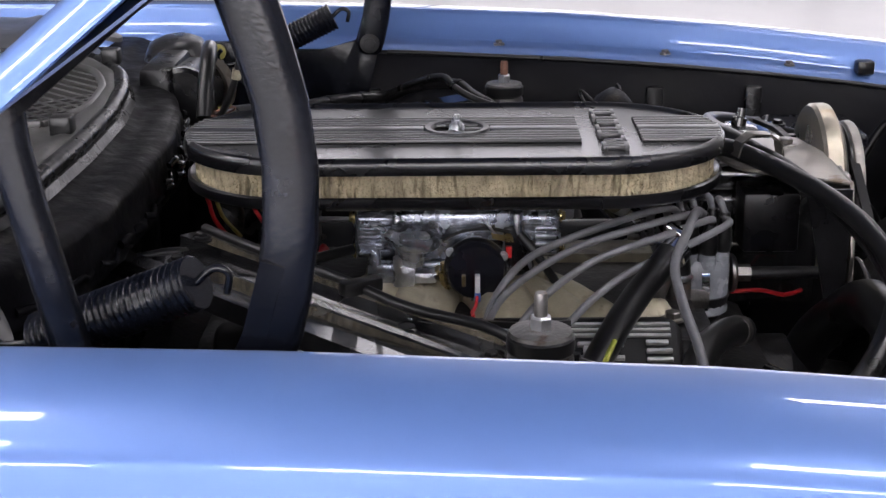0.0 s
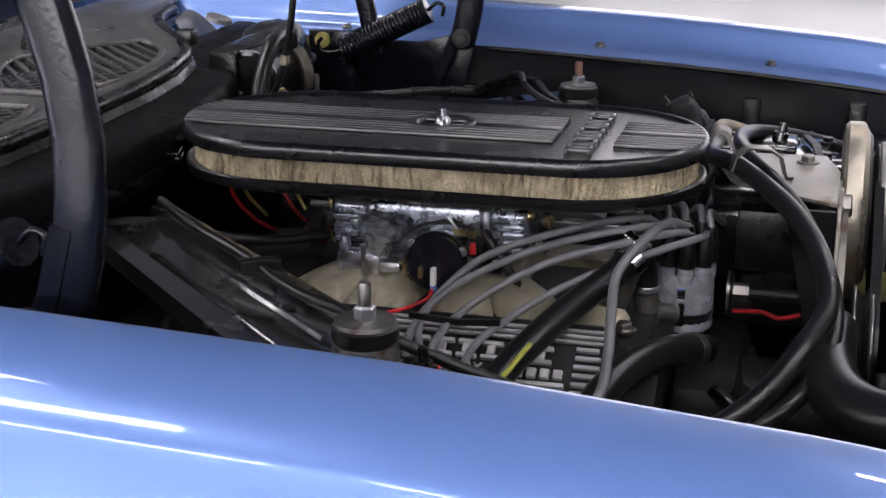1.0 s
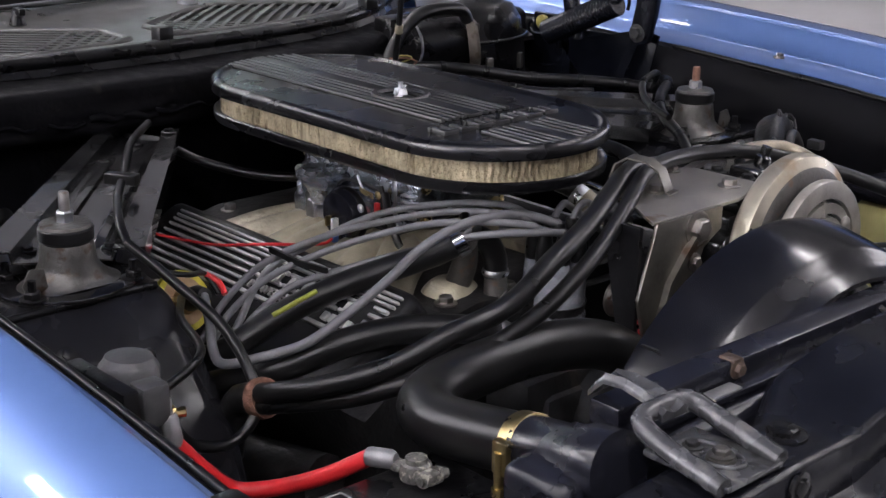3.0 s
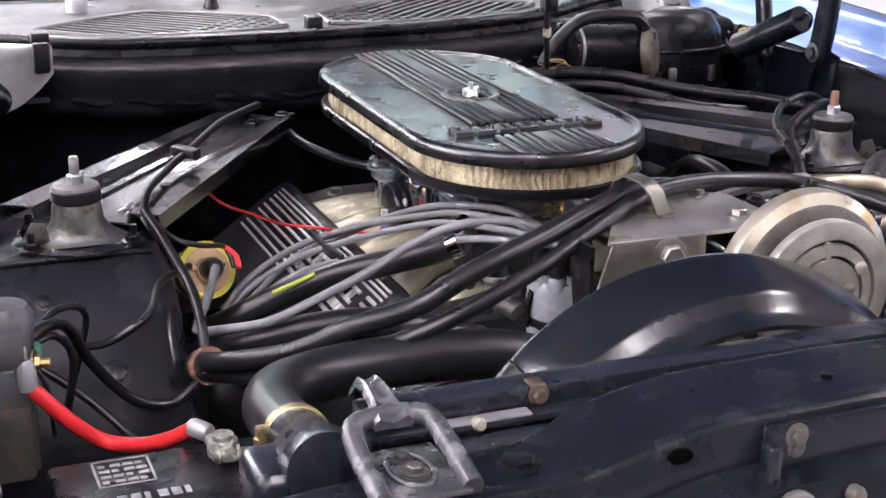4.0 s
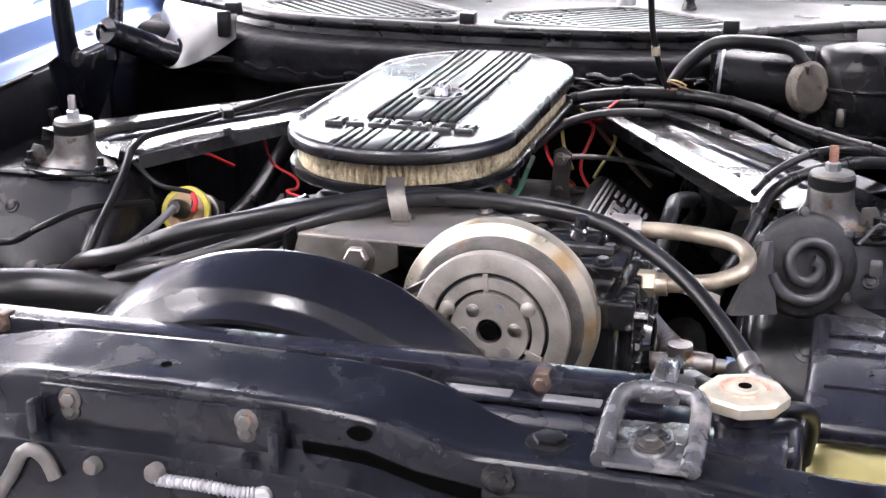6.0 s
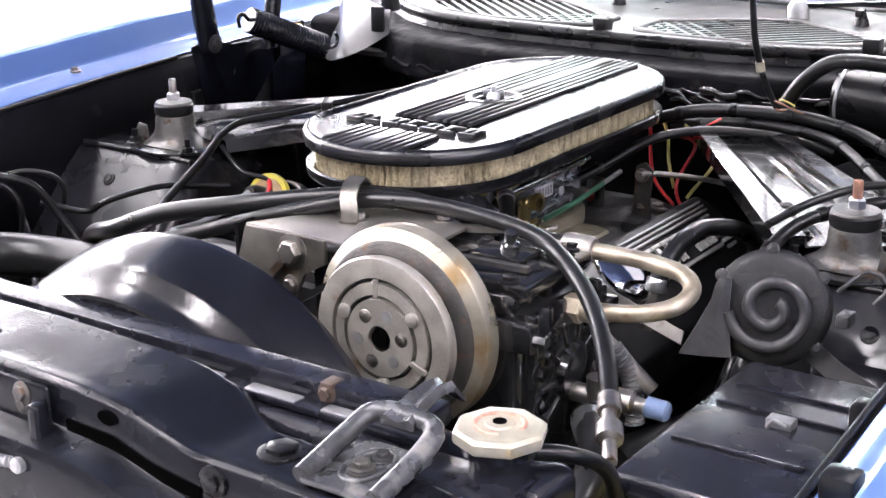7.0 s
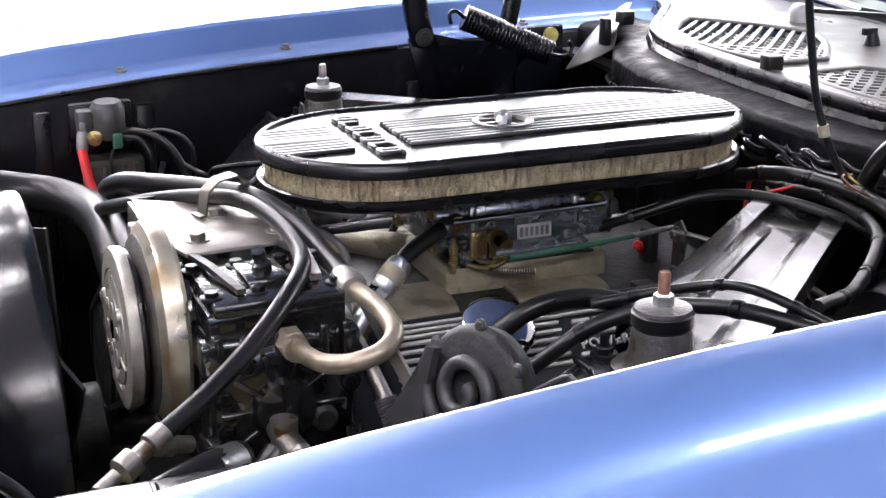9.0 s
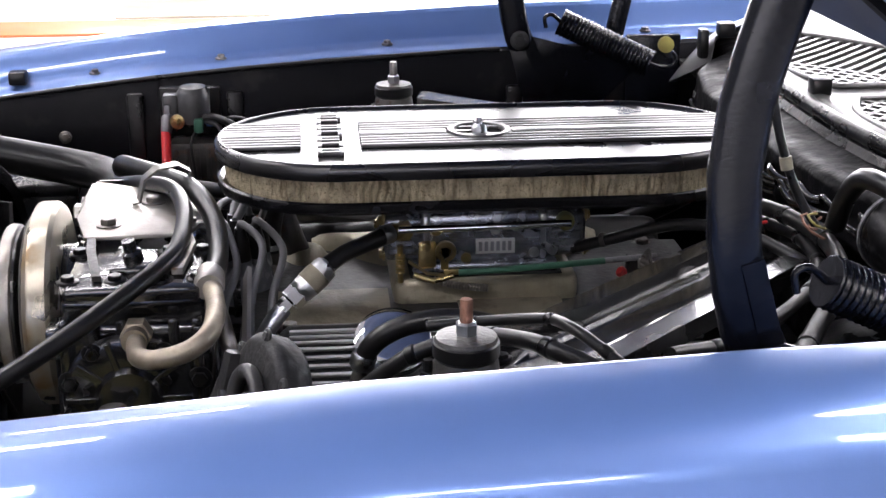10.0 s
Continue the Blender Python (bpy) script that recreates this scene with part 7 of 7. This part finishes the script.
part("bumper", box(-0.445, -0.425, 0.345, 0.357, 0.925, 0.964, 0.003), RUBBER, hb2)

# ---- wiring
def cable(name, pts, r, m, label, cat="wire"):
    solo(name, tube(pts, r, 8, 0.008), m, label, cat)


def loom(pts, r, label):
    """A taped bundle of wires with darker tape turns along it."""
    lm = thing("wiring_loom", label, "wiring loom", pts[0], "wiring looms")
    part("sleeve", tube(pts, r, 12, 0.008), RUBBER, lm)
    path = smooth_path(pts, 0.006)
    for k in range(6, len(path) - 4, 11):
        part("tape", lathe([(r * 1.02, -0.005), (r * 1.14, -0.004), (r * 1.14, 0.004), (r * 1.02, 0.005)], path[k], path[k + 1] - path[k - 1], 14), SATIN, lm, "black tape turn")


cable("engine_wire", [(-0.112, -0.0195, 0.803), (-0.122, -0.018, 0.793), (-0.155, -0.014, 0.797), (-0.198, -0.008, 0.805), (-0.212, 0.06, 0.790), (-0.232, 0.105, 0.790), (-0.270, 0.118, 0.806), (-0.30, 0.16, 0.838)], 0.0018, REDP, "thin red choke wire running over the valve cover to the brace")
cable("engine_wire", [(-0.57, 0.10, 0.79), (-0.53, 0.13, 0.80), (-0.48, 0.16, 0.80), (-0.42, 0.20, 0.79), (-0.38, 0.24, 0.76)], 0.0022, REDP, "thin red wire along the firewall")
cable("engine_wire", [(0.06, -0.30, 0.74), (0.05, -0.33, 0.745), (0.02, -0.35, 0.75), (0.03, -0.37, 0.752)], 0.0024, REDP, "short red wire by the distributor")
cable("engine_wire", [(0.10, 0.24, 0.86), (0.14, 0.25, 0.85), (0.13, 0.22, 0.80), (0.16, 0.20, 0.76)], 0.0022, REDP, "red wire hanging behind the air cleaner")
cable("engine_wire", [(0.12, 0.26, 0.87), (0.17, 0.25, 0.84), (0.15, 0.21, 0.79)], 0.0022, YELP, "yellow wire hanging behind the air cleaner")
cable("engine_wire", [(0.225, 0.29, 0.905), (0.235, 0.275, 0.90), (0.245, 0.28, 0.90), (0.24, 0.29, 0.895)], 0.0014, RUST, "red wire tail at the firewall")
loom([(0.08, 0.25, 0.875), (0.15, 0.265, 0.892), (0.25, 0.285, 0.893), (0.34, 0.27, 0.885), (0.42, 0.22, 0.87), (0.52, 0.16, 0.86), (0.585, 0.1, 0.85)], 0.0080, "black taped wiring loom along the firewall")
loom([(0.10, 0.262, 0.868), (0.2, 0.28, 0.878), (0.31, 0.26, 0.875), (0.40, 0.17, 0.86), (0.44, 0.10, 0.865)], 0.0065, "black taped wiring loom above the brace")
loom([(0.345, -0.165, 0.77), (0.362, -0.145, 0.805), (0.378, -0.120, 0.833), (0.386, -0.098, 0.851), (0.394, -0.068, 0.864), (0.412, -0.042, 0.875), (0.440, -0.020, 0.883), (0.480, 0.002, 0.889), (0.53, 0.05, 0.878), (0.575, 0.10, 0.85)], 0.0070, "black cable bundle draped round the driver shock mount")
loom([(0.378, -0.085, 0.872), (0.390, -0.045, 0.879), (0.408, -0.016, 0.887), (0.434, 0.006, 0.896), (0.465, 0.016, 0.901), (0.495, 0.034, 0.895), (0.54, 0.07, 0.875), (0.58, 0.11, 0.85)], 0.0045, "black cable looped round the driver shock mount")
cable("battery_lead", [(-0.540, -0.32, 0.835), (-0.522, -0.300, 0.838), (-0.500, -0.268, 0.822), (-0.478, -0.245, 0.775), (-0.440, -0.235, 0.728), (-0.400, -0.24, 0.722), (-0.372, -0.235, 0.752), (-0.366, -0.18, 0.80), (-0.376, -0.105, 0.832), (-0.388, -0.05, 0.856)], 0.0052, RUBBER, "black sleeved cable looping down the shock tower")
cable("battery_lead", [(-0.388, -0.05, 0.856), (-0.378, -0.02, 0.868), (-0.345, 0.04, 0.872), (-0.30, 0.10, 0.882), (-0.25, 0.17, 0.890), (-0.19, 0.23, 0.893)], 0.0045, RUBBER, "black sleeved cable along the tower brace")
cn = thing("wire_connector", "black plastic wire connector on the tower brace", "connector", (-0.30, 0.10, 0.87))
part("plug", box(-0.007, 0.007, -0.018, 0.018, -0.006, 0.006, 0.002, m=pose(-0.315, 0.08, 0.880, 0, 0, 33)), RUBBER, cn)
cable("battery_lead", [(-0.50, -0.26, 0.80), (-0.46, -0.225, 0.785), (-0.42, -0.22, 0.805), (-0.395, -0.15, 0.81), (-0.35, -0.08, 0.80)], 0.004, RUBBER, "black wire crossing the shock tower face")
cable("battery_lead", [(-0.53, -0.27, 0.79), (-0.49, -0.29, 0.76), (-0.45, -0.32, 0.72), (-0.40, -0.36, 0.66)], 0.004, RUBBER, "black wire dropping behind the battery")
cable("coil_lead", [(-0.38, -0.06, 0.845), (-0.36, -0.06, 0.825), (-0.335, -0.07, 0.818), (-0.305, -0.055, 0.808), (-0.30, -0.07, 0.79)], 0.003, RUBBER, "black rubber coil lead from the brace")
cable("coil_lead", [(-0.305, -0.055, 0.808), (-0.296, -0.065, 0.800), (-0.296, -0.075, 0.790)], 0.0032, REDP, "short red coil lead end at the terminal")
cable("relay_wire", [(-0.535, -0.318, 0.83), (-0.515, -0.30, 0.828), (-0.50, -0.29, 0.80), (-0.51, -0.29, 0.74)], 0.0035, RUBBER, "black wire hanging from the starter relay")
cable("relay_wire", [(-0.535, -0.312, 0.83), (-0.51, -0.27, 0.84), (-0.48, -0.24, 0.82), (-0.50, -0.24, 0.74)], 0.0032, RUBBER, "black wire hanging from the starter relay")
cable("relay_wire", [(-0.54, -0.33, 0.82), (-0.53, -0.34, 0.80), (-0.525, -0.335, 0.75)], 0.0022, RUBBER, "thin black relay wire")
kb = thing("kickdown_bracket", "grey steel linkage bracket with rods behind the carburetor", "bracket", (0.115, 0.155, 0.76))
part("upright", prism([(-0.014, 0.765), (0.014, 0.765), (0.012, 0.80), (0.016, 0.835), (0.004, 0.845), (-0.008, 0.838), (-0.010, 0.80)], -0.0015, 0.0015, m=Matrix(((1, 0, 0, 0.115), (0, 0, 1, 0.156), (0, 1, 0, 0), (0, 0, 0, 1))), bev=0.0006), MOUNT, kb, "worn grey plate")
part("rod", tube([(0.118, 0.150, 0.832), (0.150, 0.175, 0.828), (0.20, 0.215, 0.815), (0.25, 0.25, 0.79)], 0.0034, 10), STEEL, kb, "thin steel rod")
part("rod", tube([(0.112, 0.150, 0.79), (0.145, 0.19, 0.775), (0.18, 0.235, 0.76)], 0.0030, 10), MOUNT, kb)
part("pivot", bolt((0.116, 0.153, 0.828), (0, -1, 0), 0.006, 0.006), STEEL, kb)
cable("engine_wire", [(0.055, 0.285, 0.875), (0.066, 0.272, 0.85), (0.070, 0.266, 0.824), (0.085, 0.25, 0.795), (0.12, 0.235, 0.77)], 0.0024, REDP, "red wire hanging against the firewall")
cable("engine_wire", [(0.075, 0.285, 0.872), (0.092, 0.270, 0.85), (0.098, 0.262, 0.82), (0.115, 0.245, 0.79)], 0.0022, YELP, "thin yellow wire hanging against the firewall")
cable("engine_wire", [(0.13, 0.27, 0.868), (0.15, 0.26, 0.84), (0.19, 0.255, 0.80), (0.22, 0.26, 0.77)], 0.0030, CLIPM, "brown wire hanging against the firewall")
cable("engine_wire", [(0.235, 0.282, 0.912), (0.246, 0.270, 0.914), (0.258, 0.274, 0.908), (0.250, 0.286, 0.902)], 0.0012, YELP, "short yellow wire loop at the firewall")
cable("engine_wire", [(0.226, 0.284, 0.910), (0.240, 0.266, 0.912), (0.262, 0.268, 0.904), (0.268, 0.285, 0.896)], 0.0013, RUST, "short red wire loop at the firewall")
cable("engine_wire", [(0.17, 0.258, 0.885), (0.16, 0.235, 0.878), (0.145, 0.225, 0.868), (0.13, 0.24, 0.858)], 0.0016, REDP, "red wire curling out of the loom")
ant = thing("lamp_lead", "thin dark blue lead hanging from the hood to the firewall", "cable", (0.22, 0.30, 0.90))
part("lead", tube([(0.235, 0.285, 0.895), (0.225, 0.268, 0.925), (0.218, 0.255, 0.96), (0.213, 0.245, 1.0), (0.212, 0.235, 1.06), (0.22, 0.22, 1.125)], 0.0042, 8), RUBBER, ant)
part("joint", lathe([(0.0058, 0), (0.0058, 0.012)], (0.219, 0.257, 0.95), (-0.1, -0.2, 1), 10), CREAM, ant)
bo = thing("brake_booster", "black brake booster drum on the firewall under the brace", "brake booster", (0.34, 0.20, 0.70))
part("drum", lathe([(0.09, 0), (0.105, 0.02), (0.105, 0.06), (0.08, 0.10), (0.03, 0.11)], (0.36, 0.33, 0.74), (0, -1, 0.1), 30), SATIN, bo)
part("master_cylinder", lathe([(0.022, 0), (0.022, 0.10)], (0.36, 0.22, 0.75), (0, -1, 0.05), 18), DARK, bo)
